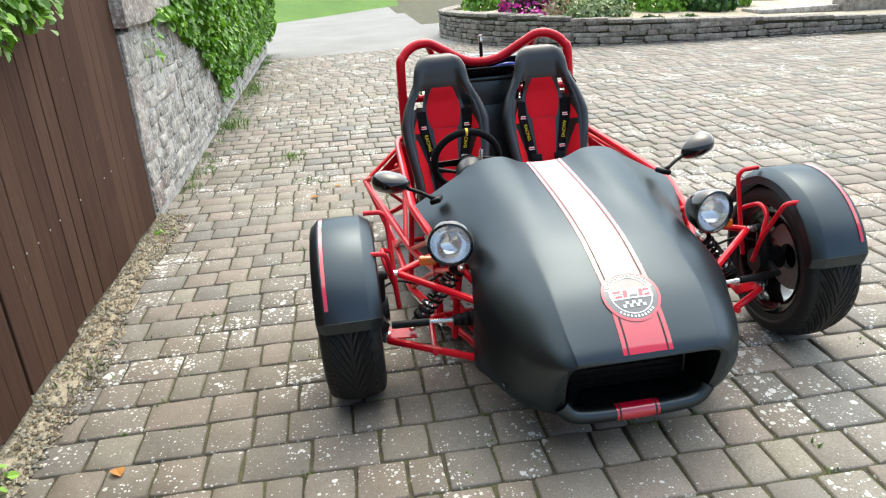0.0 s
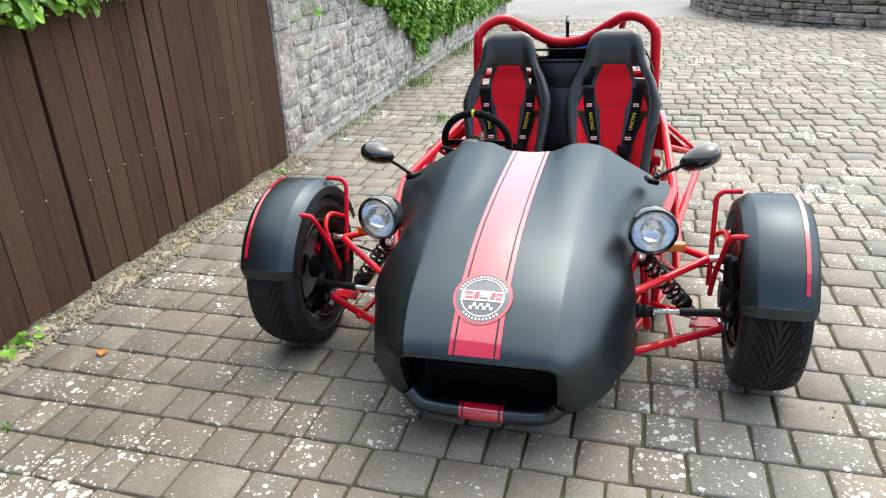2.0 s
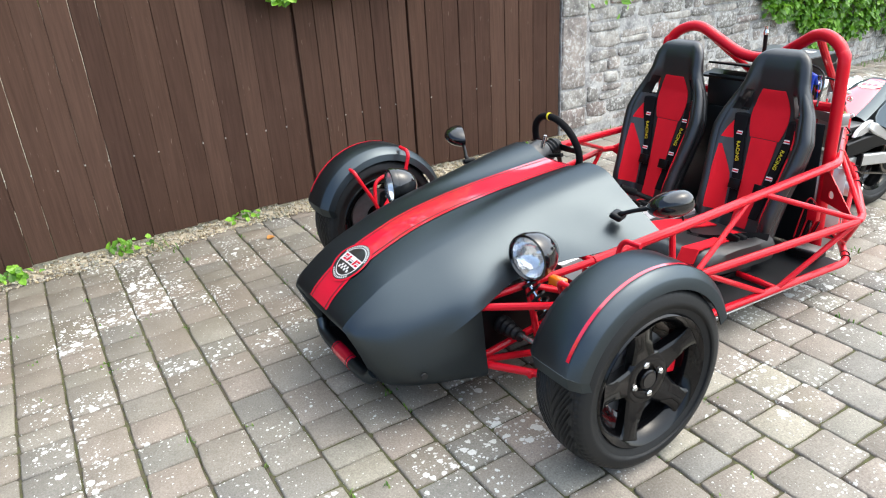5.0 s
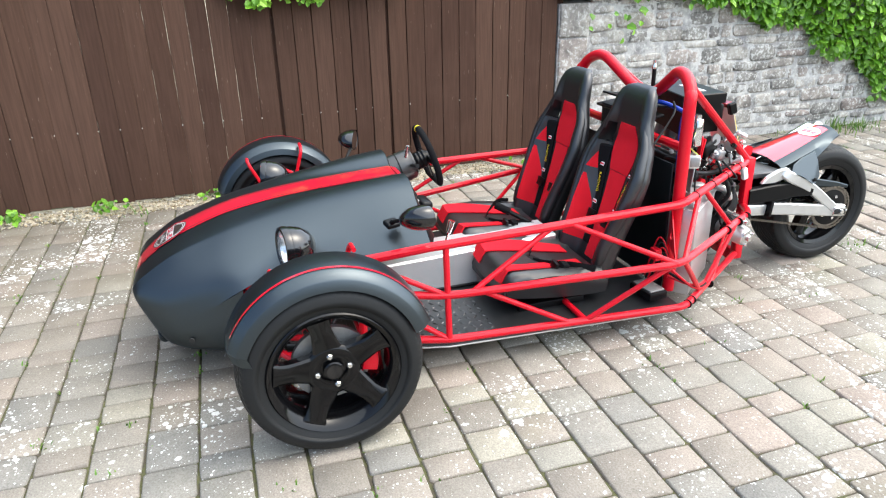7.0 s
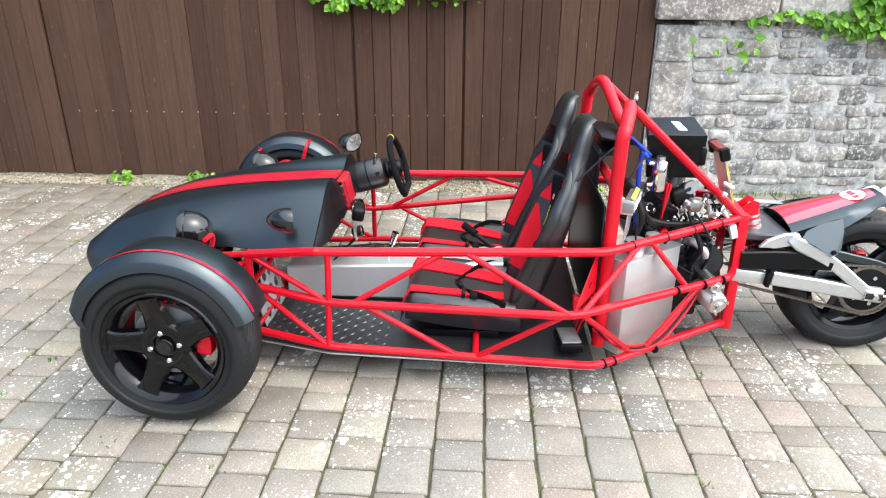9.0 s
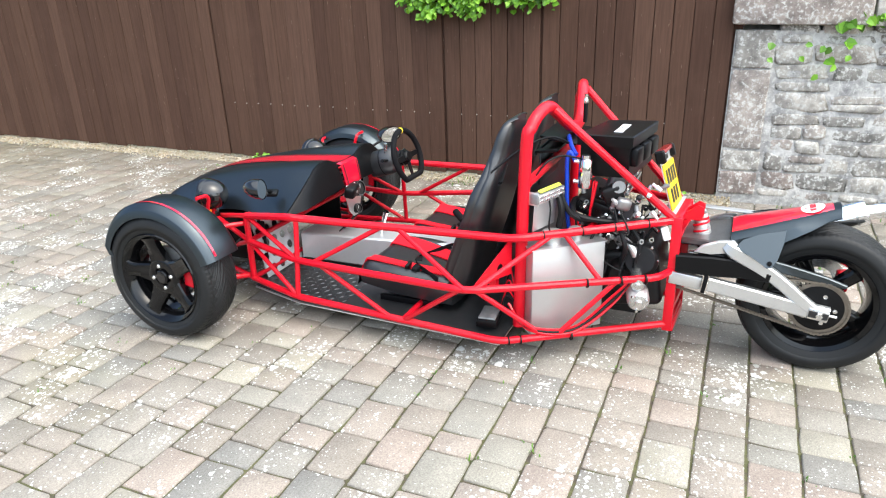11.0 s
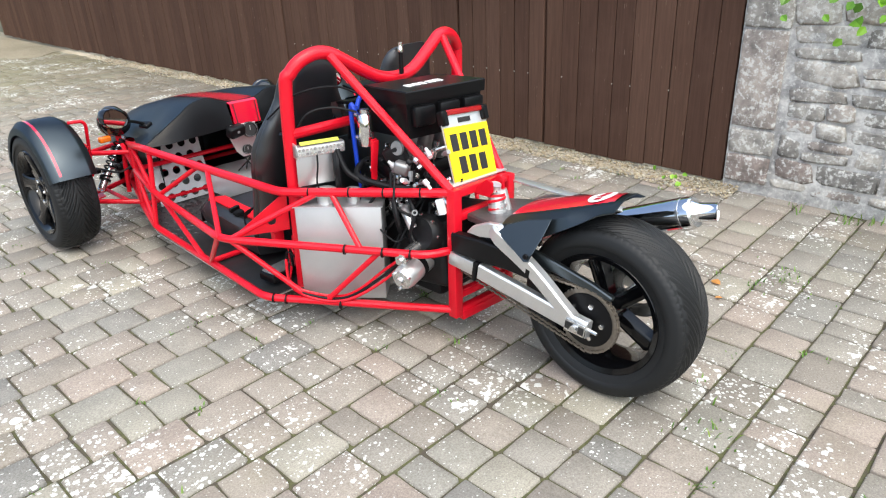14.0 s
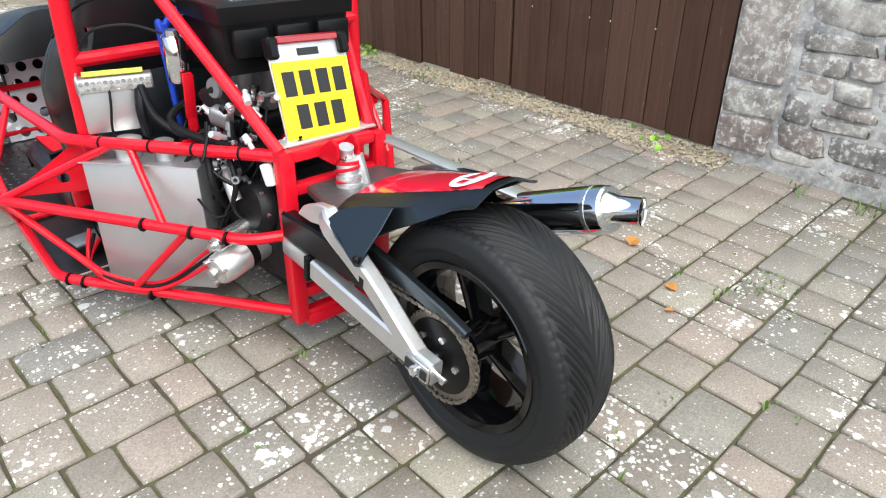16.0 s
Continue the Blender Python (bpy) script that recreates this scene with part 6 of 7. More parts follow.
hose("cable", [(0.46, 1.40, 0.78), (0.40, 1.52, 0.88), (0.28, 1.60, 0.90), (0.20, 1.66, 0.86)], 0.004)
for k in range(3):
    hose("loom", [(0.52 - 0.01 * k, 1.50, 0.24 - 0.02 * k), (0.56, 1.60, 0.155 + 0.006 * k), (0.46 - 0.01 * k, 1.76, 0.12 + 0.008 * k), (0.34, 1.90, 0.22 + 0.02 * k), (0.28, 1.97, 0.33)], 0.006, HOSE if k == 1 else RED)
for k in range(6):
    hose("wire", [(0.47 - 0.01 * k, 1.44, 0.13 + 0.01 * k), (0.50 - 0.012 * k, 1.48, 0.26 + 0.02 * k), (0.47, 1.52, 0.22 + 0.01 * k), (0.44 - 0.02 * k, 1.56, 0.15)], 0.0035, RED if k % 2 else HOSE)
wire_r = random.Random(14)
for k in range(26):
    p = Vector((wire_r.uniform(0.10, 0.27), wire_r.uniform(1.68, 2.04), wire_r.uniform(0.38, 0.66)))
    q = p + Vector((wire_r.uniform(-.08, .10), wire_r.uniform(-.12, .12), wire_r.uniform(-.16, .02)))
    hose("wire", [p, (p + q) / 2 + Vector((0.03, wire_r.uniform(-.04, .04), -0.03)), q], wire_r.choice((0.0035, 0.0045, 0.006)), wire_r.choice((HOSE, HOSE, HOSE, BLACK_PLASTIC)), 5)
for k in range(44):
    p = Vector((wire_r.uniform(0.14, 0.26), wire_r.uniform(1.72, 2.02), wire_r.uniform(0.42, 0.70)))
    part("hose_clip", lathe([(0.006, -0.008), (0.011, -0.008), (0.011, 0.008), (0.006, 0.008)], axis_to(p, (wire_r.uniform(-1, 1), wire_r.uniform(-1, 1), wire_r.uniform(-1, 1))), 12, True), wire_r.choice((STEEL, STEEL, CAST, DARK_CAST)), car)
for k in range(18):
    p = Vector((wire_r.uniform(0.12, 0.27), wire_r.uniform(1.70, 2.04), wire_r.uniform(0.40, 0.72)))
    q = p + Vector((wire_r.uniform(-.03, .05), wire_r.uniform(-.04, .04), wire_r.uniform(-.04, .04)))
    un = part("union", tube([p, p + (q - p) * 0.45, p + (q - p) * 0.46, q], [0.007, 0.007, 0.011, 0.009], 8), wire_r.choice((STEEL, CHROME, CAST, ALU)), car)
for k in range(9):
    p = Vector((0.245 - 0.02 * (k % 3), 1.80 + 0.03 * k, 0.56 + 0.012 * (k % 4)))
    part("bolt_head", lathe([(0.008, 0), (0.008, 0.010), (0.0, 0.012)], axis_to(p, (1, 0.2, 0.2)), 6), STEEL, car)
for a, b in (((0.20, 1.74, 0.545), (0.27, 1.80, 0.556)), ((0.24, 1.86, 0.548), (0.21, 2.04, 0.556)), ((0.26, 1.77, 0.60), (0.26, 1.79, 0.72))):
    part("red_bracket", box_into(bmesh.new(), axis_to((Vector(a) + Vector(b)) / 2, Vector(b) - Vector(a)), (0.030, 0.008, (Vector(b) - Vector(a)).length), 0.002), RED, car)
part("connector", box((0.215, 2.075, 0.515), (0.022, 0.030, 0.060), 0.006, (18, 0, 10)), WHITE, car, "white plastic connector")
part("relay", box((0.50, 1.43, 0.315), (0.045, 0.03, 0.05), 0.004), RED, car)
batt = part("control_box", box((0.50, 1.41, 0.150), (0.14, 0.09, 0.035), 0.006, (0, 0, 6)), BLACK_PLASTIC, car)
part("box_lid", box((0.50, 1.41, 0.170), (0.12, 0.075, 0.010), 0.004, (0, 0, 6)), CAST, batt)
# ties round the rails
for a, b, fs in (((0.520, 1.52, 0.530), (0.19, 2.105, 0.567), (0.18, 0.42, 0.62, 0.83)), ((0.725, 1.39, 0.368), (0.30, 2.07, 0.347), (0.62, 0.80, 0.93)), ((0.635, 1.50, 0.118), (0.22, 2.11, 0.085), (0.05, 0.12, 0.42)), ((0.50, 1.74, 0.36), (0.43, 1.86, 0.35), ())):
    A_, B_ = Vector(a), Vector(b)
    for f in fs:
        q = A_ + (B_ - A_) * f
        part("cable_tie", rod(tuple(q - (B_ - A_).normalized() * 0.003), tuple(q + (B_ - A_).normalized() * 0.003), 0.0192, 14), BLACK_PLASTIC, car)

# number plate on its bracket, with tail lamp
pl = new("number_plate")
pl.parent = car
TL, TRc, BRc, BL = Vector((0.148, 2.030, 0.782)), Vector((-0.068, 2.046, 0.770)), Vector((-0.064, 2.106, 0.580)), Vector((0.156, 2.086, 0.590))
ex, ez = ((TRc - TL) + (BRc - BL)).normalized(), ((TL - BL) + (TRc - BRc)).normalized()
ey = ex.cross(ez).normalized()
if ey.y < 0:
    ey = -ey
PM = Matrix((-ex, ez, ey)).transposed().to_4x4()
PM = Matrix.Translation((TL + TRc + BRc + BL) / 4) @ PM
plate = part("plate", prism([(-0.108, -0.098), (0.108, -0.098), (0.108, 0.098), (-0.108, 0.098)], 0.004, PM, 0.001), YELLOW, pl, "yellow reflective plate with black bars")
part("bracket", prism([(-0.110, -0.120), (0.110, -0.120), (0.112, 0.130), (0.095, 0.142), (-0.095, 0.142), (-0.112, 0.130)], 0.003, PM @ Matrix.Translation((0, 0, -0.0045))), ALU, pl)
# solid black patch painted for the dark opening in the bracket
part("slot", prism([(-0.030, 0.110), (0.030, 0.110), (0.030, 0.128), (-0.030, 0.128)], 0.003, PM @ Matrix.Translation((0, 0, -0.0015))), BLACK_INK, pl)
# blank bars in two lines where characters stand
for xs_, yc in (((-0.072, -0.024, 0.024, 0.072), 0.042), ((-0.050, 0.0, 0.050), -0.042)):
    for x in xs_:
        part("bar", prism([(x - 0.017, yc - 0.031), (x + 0.017, yc - 0.031), (x + 0.017, yc + 0.031), (x - 0.017, yc + 0.031)], 0.001, PM @ Matrix.Translation((0, 0, 0.0042))), BLACK_INK, plate)
lamp = part("tail_lamp", prism([(-0.088, 0.140), (0.088, 0.140), (0.088, 0.160), (-0.088, 0.160)], 0.035, PM @ Matrix.Translation((0, 0, -0.02)), 0.004), TAIL_RED, pl, "red strip tail lamp")
for s in (1, -1):
    part("lamp_end", prism([(s * 0.10 - 0.014, 0.105), (s * 0.10 + 0.014, 0.105), (s * 0.10 + 0.014, 0.160), (s * 0.10 - 0.014, 0.160)], 0.04, PM @ Matrix.Translation((0, 0, -0.02)), 0.006), BLACK_PLASTIC, lamp)

# rear damper with reservoir, red clevis ears
for x in (0.02, 0.085):
    part("ear", prism([(0, 0), (0.07, 0), (0.085, 0.02), (0.085, 0.055), (0.06, 0.065), (0, 0.02)], 0.008, Matrix.Translation((x, 2.125, 0.545)) @ pose(0, 0, 0, 90, 0, 90)), RED, car)
damper((0.052, 2.195, 0.560), (0.074, 2.235, 0.330), car, 0.030, RED, 6, 0.62)
part("reservoir", tube([(0.028, 2.205, 0.560), (0.020, 2.235, 0.450)], 0.017, 16), ALU_SATIN, car)
part("damper_top", tube([(0.052, 2.190, 0.560), (0.054, 2.197, 0.585)], 0.020, 20), ALU_SATIN, car)
part("damper_sleeve", tube([(0.060 - 0.006 * q, 2.212 - 0.014 * q, 0.478 + 0.072 * q) for q in (0, 0.02, 0.18, 0.20, 0.26, 0.28, 0.48, 0.50, 0.56, 0.58, 0.92, 0.98, 1.0)], [0.022, 0.035, 0.035, 0.029, 0.029, 0.033, 0.033, 0.027, 0.027, 0.030, 0.030, 0.026, 0.012], 24), ALU_SATIN, car)

# ---- swing arm, chain, hugger, exhaust ----
arm = new("swing_arm")
arm.parent, arm.matrix_basis = car, Matrix.Translation((0.02, -0.015, 0))
AX = Vector((0.0, 2.690, 0.256))


def beam(pts, w, h, mat, name, bev=0.006):
    """A box-section beam swept along points in the y-z plane; w across, h high (one each per point)."""
    bm = bmesh.new()
    rows = []
    n = len(pts)
    for i, p in enumerate(pts):
        a, b = Vector(pts[max(i - 1, 0)]), Vector(pts[min(i + 1, n - 1)])
        t = (b - a).normalized()
        up = Vector((0, -t.z, t.y)).normalized()
        hh, ww = h[i] / 2, w / 2
        c = Vector(p)
        k = bev
        rows.append([c + Vector((x, 0, 0)) + up * z for x, z in ((-ww + k, -hh), (ww - k, -hh), (ww, -hh + k), (ww, hh - k), (ww - k, hh), (-ww + k, hh), (-ww, hh - k), (-ww, -hh + k))])
    vs = grid_into(bm, rows, True)
    bm.faces.new(vs[0])
    bm.faces.new(vs[-1])
    return part(name, bm, mat, arm, smooth=25)


for s in (1, -1):
    X = s * 0.195
    beam([(X, 2.275, 0.318), (X, 2.45, 0.292), (X, 2.60, 0.268), (X, 2.725, 0.252)], 0.034, [0.060, 0.060, 0.058, 0.062], ALU_SATIN, "lower_beam")
    brace = spline([(X * 0.92, 2.322, 0.492), (X * 0.98, 2.345, 0.476), (X, 2.385, 0.456), (X, 2.44, 0.428), (X, 2.50, 0.393), (X, 2.56, 0.350), (X, 2.61, 0.310), (X, 2.665, 0.268)], 4)
    beam([tuple(p) for p in brace], 0.038, [float(np.interp(k, [0, 6, 14, 28], [0.036, 0.054, 0.052, 0.046])) for k in range(len(brace))], ALU_SATIN, "upper_brace")
    beam([(X * 0.92, 2.14, 0.390), (X * 0.95, 2.28, 0.395), (X * 0.97, 2.40, 0.400), (X, 2.50, 0.380)], 0.040, [0.075, 0.085, 0.075, 0.040], BLACK_PLASTIC, "black_casting")
    part("brace_casting", prism([(2.205, 0.445), (2.235, 0.478), (2.300, 0.506), (2.352, 0.512), (2.385, 0.478), (2.345, 0.458), (2.270, 0.446)], 0.022, Matrix.Translation((X * 0.93 - 0.011, 0, 0)) @ pose(0, 0, 0, 90, 0, 90), 0.004), ALU_SATIN, arm, smooth=25)
    part("pivot_plate", box((X * 0.93, 2.185, 0.318), (0.030, 0.13, 0.055), 0.005, (-6, 0, 0)), ALU_SATIN, arm)
    part("axle_block", box((s * 0.216, 2.688, 0.255), (0.012, 0.075, 0.044), 0.004, (-6, 0, 0)), STEEL, arm)
    # flat black insets painted for the shaded hollows of the block
    part("axle_window", box((s * 0.2225, 2.668, 0.258), (0.003, 0.030, 0.026), 0.0, (-6, 0, 0)), BLACK_INK, arm)
    part("axle_window", box((s * 0.2225, 2.712, 0.253), (0.003, 0.020, 0.026), 0.0, (-6, 0, 0)), BLACK_INK, arm)
    part("clamp", box((X, 2.262, 0.318), (0.046, 0.016, 0.075), 0.003, (-8, 0, 0)), BLACK_PLASTIC, arm)
    part("axle_nut", lathe([(0.013, 0), (0.013, 0.014), (0.0, 0.016)], axis_to((s * 0.222, 2.690, 0.256), (s, 0, 0)), 6), STEEL, arm)
    part("adjuster", tube([(s * 0.195, 2.72, 0.250), (s * 0.195, 2.755, 0.246)], 0.006, 8), STEEL, arm)
    beam([(s * 0.150, 2.40, 0.430), (s * 0.150, 2.56, 0.405), (s * 0.150, 2.70, 0.378), (s * 0.150, 2.775, 0.360)], 0.022, [0.050, 0.040, 0.030, 0.016], MATT_BLACK, "chain_guard", 0.004)
part("cross_brace", box((0, 2.29, 0.41), (0.36, 0.09, 0.09), 0.02, (-5, 0, 0), 3), BLACK_PLASTIC, arm)
part("top_casting", prism([(-0.17, 0), (0.17, 0), (0.12, -0.20), (-0.10, -0.20)], 0.03, Matrix.Translation((0, 2.345, 0.465)) @ pose(0, 0, 0, 4, 0, 0), 0.006), GREY_CAST, arm)
part("axle", tube([(-0.22, 2.690, 0.256), (0.22, 2.690, 0.256)], 0.011, 14), STEEL, arm)
sp = new("sprocket")
sp.parent, sp.matrix_basis = car, Matrix.Translation((0.02, -0.015, 0))
bm = bmesh.new()
teeth = 42
outl = []
for k in range(teeth * 4):
    a = 2 * math.pi * k / (teeth * 4)
    outl.append(((0.113 if k % 4 in (0, 1) else 0.107) * math.cos(a), (0.113 if k % 4 in (0, 1) else 0.107) * math.sin(a)))
lo = [bm.verts.new((x, y, 0)) for x, y in outl] 
li = [bm.verts.new((x * 0.80, y * 0.80, 0)) for x, y in outl]
for k in range(len(outl)):
    j = (k + 1) % len(outl)
    bm.faces.new((lo[k], lo[j], li[j], li[k]))
thicken(bm, 0.006)
o = part("ring", bm, CHAIN_STEEL, sp, smooth=20)
o.matrix_basis = Matrix.Translation((0.152, 2.690, 0.256)) @ pose(0, 0, 0, 0, 90, 0)
part("carrier", lathe([(0, 0.012), (0.040, 0.012), (0.094, 0.003), (0.094, -0.008), (0.045, -0.04), (0, -0.04)], axis_to((0.152, 2.690, 0.256), (1, 0, 0)), 32), BLACK_PLASTIC, sp)
for k in range(5):
    a = radians(72 * k)
    part("sprocket_nut", lathe([(0.009, 0), (0.009, 0.014), (0, 0.015)], axis_to((0.152, 2.690 + 0.06 * math.cos(a), 0.256 + 0.06 * math.sin(a)), (1, 0, 0)), 6), STEEL, sp)
# chain loop: links along two runs and round the sprocket
path = []
F = Vector((0.152, 2.10, 0.318))
rf = 0.038
for k in range(24):
    path.append(Vector((0.152, 2.10 + (2.690 - 2.10) * k / 24, 0.318 + rf + (0.256 + 0.112 - 0.318 - rf) * k / 24)))
for k in range(14):
    a = radians(90 - 180 * k / 13)
    path.append(Vector((0.152, 2.690 + 0.112 * math.cos(a), 0.256 + 0.112 * math.sin(a))))
for k in range(1, 24):
    path.append(Vector((0.152, 2.690 + (2.10 - 2.690) * k / 24, 0.256 - 0.112 + (0.318 - rf - 0.256 + 0.112) * k / 24)))
dist = [0.0]
for p, q in zip(path, path[1:]):
    dist.append(dist[-1] + (q - p).length)
chain_v, chain_f = [], []
n = int(dist[-1] / 0.0125)
for k in range(n):
    s_ = dist[-1] * k / n
    i = next(j for j in range(len(dist) - 1) if dist[j] <= s_ <= dist[j + 1])
    p = path[i] + (path[i + 1] - path[i]) * ((s_ - dist[i]) / (dist[i + 1] - dist[i]))
    t = (path[i + 1] - path[i]).normalized()
    u = Vector((0, -t.z, t.y))
    wide = 0.010 if k % 2 else 0.007
    for sx in (-1, 1):
        b = len(chain_v)
        x0, x1 = sx * wide - 0.0012, sx * wide + 0.0012
        for x in (x0, x1):
            for dt, du in ((-0.0085, -0.004), (0, -0.003), (0.0085, -0.004), (0.0085, 0.004), (0, 0.003), (-0.0085, 0.004)):
                v = p + t * dt + u * du
                chain_v.append((v.x + x, v.y, v.z))
        chain_f += [tuple(b + q for q in (5, 4, 3, 2, 1, 0)), tuple(b + 6 + q for q in range(6))] + [(b + q, b + (q + 1) % 6, b + 6 + (q + 1) % 6, b + 6 + q) for q in range(6)]
chain = raw("chain", chain_v, chain_f, CHAIN_STEEL, car)
chain.matrix_basis = Matrix.Translation((0.02, -0.015, 0))

# rear hugger: tapered wing over the tyre
hug = new("rear_hugger")
hug.parent, hug.matrix_basis = car, Matrix.Translation((0.018, 0, 0))
rows = []
for t in np.linspace(0, 1, 15):
    y = 2.325 + 0.385 * t
    z = 0.512 + 0.118 * t ** 0.95
    w = 0.150 - 0.065 * t ** 1.3
    side = 0.080 * max(0.0, 1 - t * 1.15) ** 0.8 + 0.014
    rows.append([(-w - 0.016, y + 0.03 * (1 - t), z - side), (-w - 0.006, y, z - 0.014), (-w + 0.02, y, z), (-w * 0.5, y, z + 0.010), (0, y, z + 0.013), (w * 0.5, y, z + 0.010), (w - 0.02, y, z), (w + 0.006, y, z - 0.014), (w + 0.016, y + 0.03 * (1 - t), z - side)])
bm = bmesh.new()
grid_into(bm, rows)
part("wing", thicken(bm, 0.004), MATT_BLACK, hug, smooth=40)
bm = bmesh.new()
grid_into(bm, [[(p[0] * 0.80, p[1], p[2] + 0.0090) for p in row[2:7]] for row in rows[:-1]])
part("red_top", bm, RED_STRIPE, hug, "gloss red panel on top")
bm = bmesh.new()
vs = []
cz = lambda y: 0.512 + 0.118 * ((y - 2.325) / 0.385) ** 0.95 + 0.0240
for k in range(28):
    a = 2 * math.pi * k / 28
    y = 2.612 + 0.042 * math.sin(a)
    x = 0.060 * math.cos(a)
    vs.append(bm.verts.new((x, y, cz(y) - 0.0050 * (abs(x) / 0.060) ** 1.6)))
bm.faces.new(vs)
oval = part("oval_badge", bm, WHITE, hug, "white oval badge", 0)
for x in (-0.030, 0.0, 0.030):
    part("badge_bar", box((x, 2.612, cz(2.612) - 0.0020 * (abs(x) / 0.030) + 0.0014), (0.022, 0.022, 0.001), 0, (17, 0, 0)), RED_STRIPE, oval)
SIDE = [(2.345, 0.492), (2.368, 0.520), (2.430, 0.546), (2.520, 0.566), (2.516, 0.520), (2.500, 0.462), (2.484, 0.430), (2.466, 0.424), (2.440, 0.444), (2.400, 0.470), (2.365, 0.484)]
for s in (1, -1):
    side = prism(SIDE, 0.005, Matrix.Translation((0.002 + s * 0.2175, 0, 0)) @ pose(0, 0, 0, 90, 0, 90), 0.0012)
    for v in side.verts:   # leans in towards the wing at its upper edge
        v.co.x -= s * max(0.0, v.co.z - 0.47) * 0.75
    part("side_plate", side, MATT_BLACK, hug, smooth=25)
    part("bolt", lathe([(0.010, 0), (0.008, 0.006), (0, 0.007)], axis_to((0.002 + s * 0.222, 2.474, 0.446), (s, 0, 0.1)), 14), BLACK_PLASTIC, hug)

# brake disc and caliper, far side of the rear wheel
part("brake_disc", lathe([(0.06, 0), (0.11, 0), (0.11, 0.005), (0.06, 0.005)], axis_to((-0.14, 2.690, 0.256), (1, 0, 0)), 48, True), STEEL, rear).matrix_parent_inverse = rear.matrix_basis.inverted()
part("caliper", box((-0.14, 2.785, 0.265), (0.06, 0.05, 0.09), 0.010, (0, 0, 0), 3), RED, rear).matrix_parent_inverse = rear.matrix_basis.inverted()

# exhaust silencer on the far side
ex0, ex1 = Vector((-0.172, 2.42, 0.390)), Vector((-0.194, 2.835, 0.560))
exh = new("exhaust")
exh.parent = car
dv = (ex1 - ex0)
part("silencer", lathe([(0.028, -0.02), (0.050, 0.02), (0.056, 0.05), (0.056, dv.length - 0.02), (0.053, dv.length - 0.004), (0.045, dv.length)], axis_to(ex0, dv), 40), CHROME, exh, "polished oval silencer", 40).scale = (1, 1, 1)
part("end_cap", lathe([(0.0, dv.length + 0.002), (0.050, dv.length + 0.001), (0.054, dv.length - 0.006), (0.050, dv.length - 0.012)], axis_to(ex0, dv), 40), STEEL, exh)
tp = ex1 + dv.normalized() * 0.0
tipdir = Vector((-0.25, 0.9, 0.15)).normalized()
part("tip", lathe([(0.044, -0.016), (0.034, 0.006), (0.0315, 0.016), (0.0315, 0.064), (0.034, 0.068), (0.0305, 0.068), (0.029, 0.062), (0.029, 0.010)], axis_to(tp, tipdir), 28), CHROME, exh)
# closed bore, its black colour painted for the shade deep in the pipe
part("tip_bore", lathe([(0.0288, 0.056), (0.0288, 0.012), (0, 0.012)], axis_to(tp, tipdir), 24), BLACK_INK, exh)
part("strap", lathe([(0.0562, 0.402), (0.0575, 0.402), (0.0575, 0.412), (0.0562, 0.412)], axis_to(ex0, dv), 40, True), STEEL, exh)
part("link_pipe", tube(spline([ex0, (-0.17, 2.32, 0.35), (-0.16, 2.16, 0.30), (-0.10, 1.95, 0.22), (0.0, 1.80, 0.14)], 6), 0.024, 16), STEEL, exh)
part("hanger", box_into(bmesh.new(), axis_to((-0.150, 2.36, 0.530), (-0.06, 0.52, -0.04)), (0.045, 0.006, 0.48), 0.001), ALU_SATIN, exh)

# ---- beyond the drive: road, verge, planter, house end, planting ----
def sheet(name, outline, z, mat, label, category):
    bm = bmesh.new()
    f = bm.faces.new([bm.verts.new((x, y, z)) for x, y in outline])
    if f.normal.z < 0:
        f.normal_flip()
    return tagged(part(name, bm, mat, smooth=0), label, category, kind="structure")


bm = bmesh.new()
grid_into(bm, [[(x, y, gz(x, 9.0) + 0.001) for x in (-90, -20, -8, -4, -2.5, -1.5, -0.5, 0.5, xr)] for y, xr in ((10.36, 1.40), (12.0, 1.35), (14.5, 3.2), (19, 9), (30, 90), (120, 90))])
road = tagged(part("road", bm, ASPHALT, smooth=60), "worn pale grey asphalt lane", "road", kind="structure")
bm = bmesh.new()
rows = []
for t in np.linspace(0, 1, 9):
    rows.append([(x + (0.0 if x < 0.5 else -0.2 * t), 18.15 + 0.95 * (x + 2.8) * (1 if x > -2.8 else 0.12) + 16 * t, -0.16 + 0.20 * min(1, t * 12) + 2.2 * t) for x in (-60, -25, -12, -7, -4.5, -2.8, -1.5, -0.5, 0.5, 1.3)])
grid_into(bm, rows)
verge = tagged(part("ground_verge", bm, TURF, smooth=60), "bright green mown grass bank beside the lane", "grass bank", kind="structure")
edge_r = random.Random(77)
earth = sheet("ground_dirt", [(-2.1, -40), (40, -40)] + [(40 - 42.1 * k / 120, -7.4 + edge_r.uniform(-.25, .25) + 0.3 * math.sin(k * 0.4)) for k in range(121)], -0.040, EARTH, "mossy dirt ground beside the gate", "ground")

sheet("ground_yard", [(-30, -12), (-2.6, -12), (-2.6, 2.0), (-30, 2.0)], -0.030, GRAVEL_M, "pale gravel yard glimpsed through gaps in the gate", "ground")
# rendered pier at the far end of the gate
pier = tagged(new("gate_pier"), "cream rendered pier with white plinth at gate end", "pier")
part("wall", box((-1.45, -10.6, 1.2), (0.72, 0.5, 2.6), 0.01), CREAM, pier)
part("plinth", box((-1.45, -10.6, 0.03), (0.76, 0.54, 0.22), 0.01), WHITE, pier)
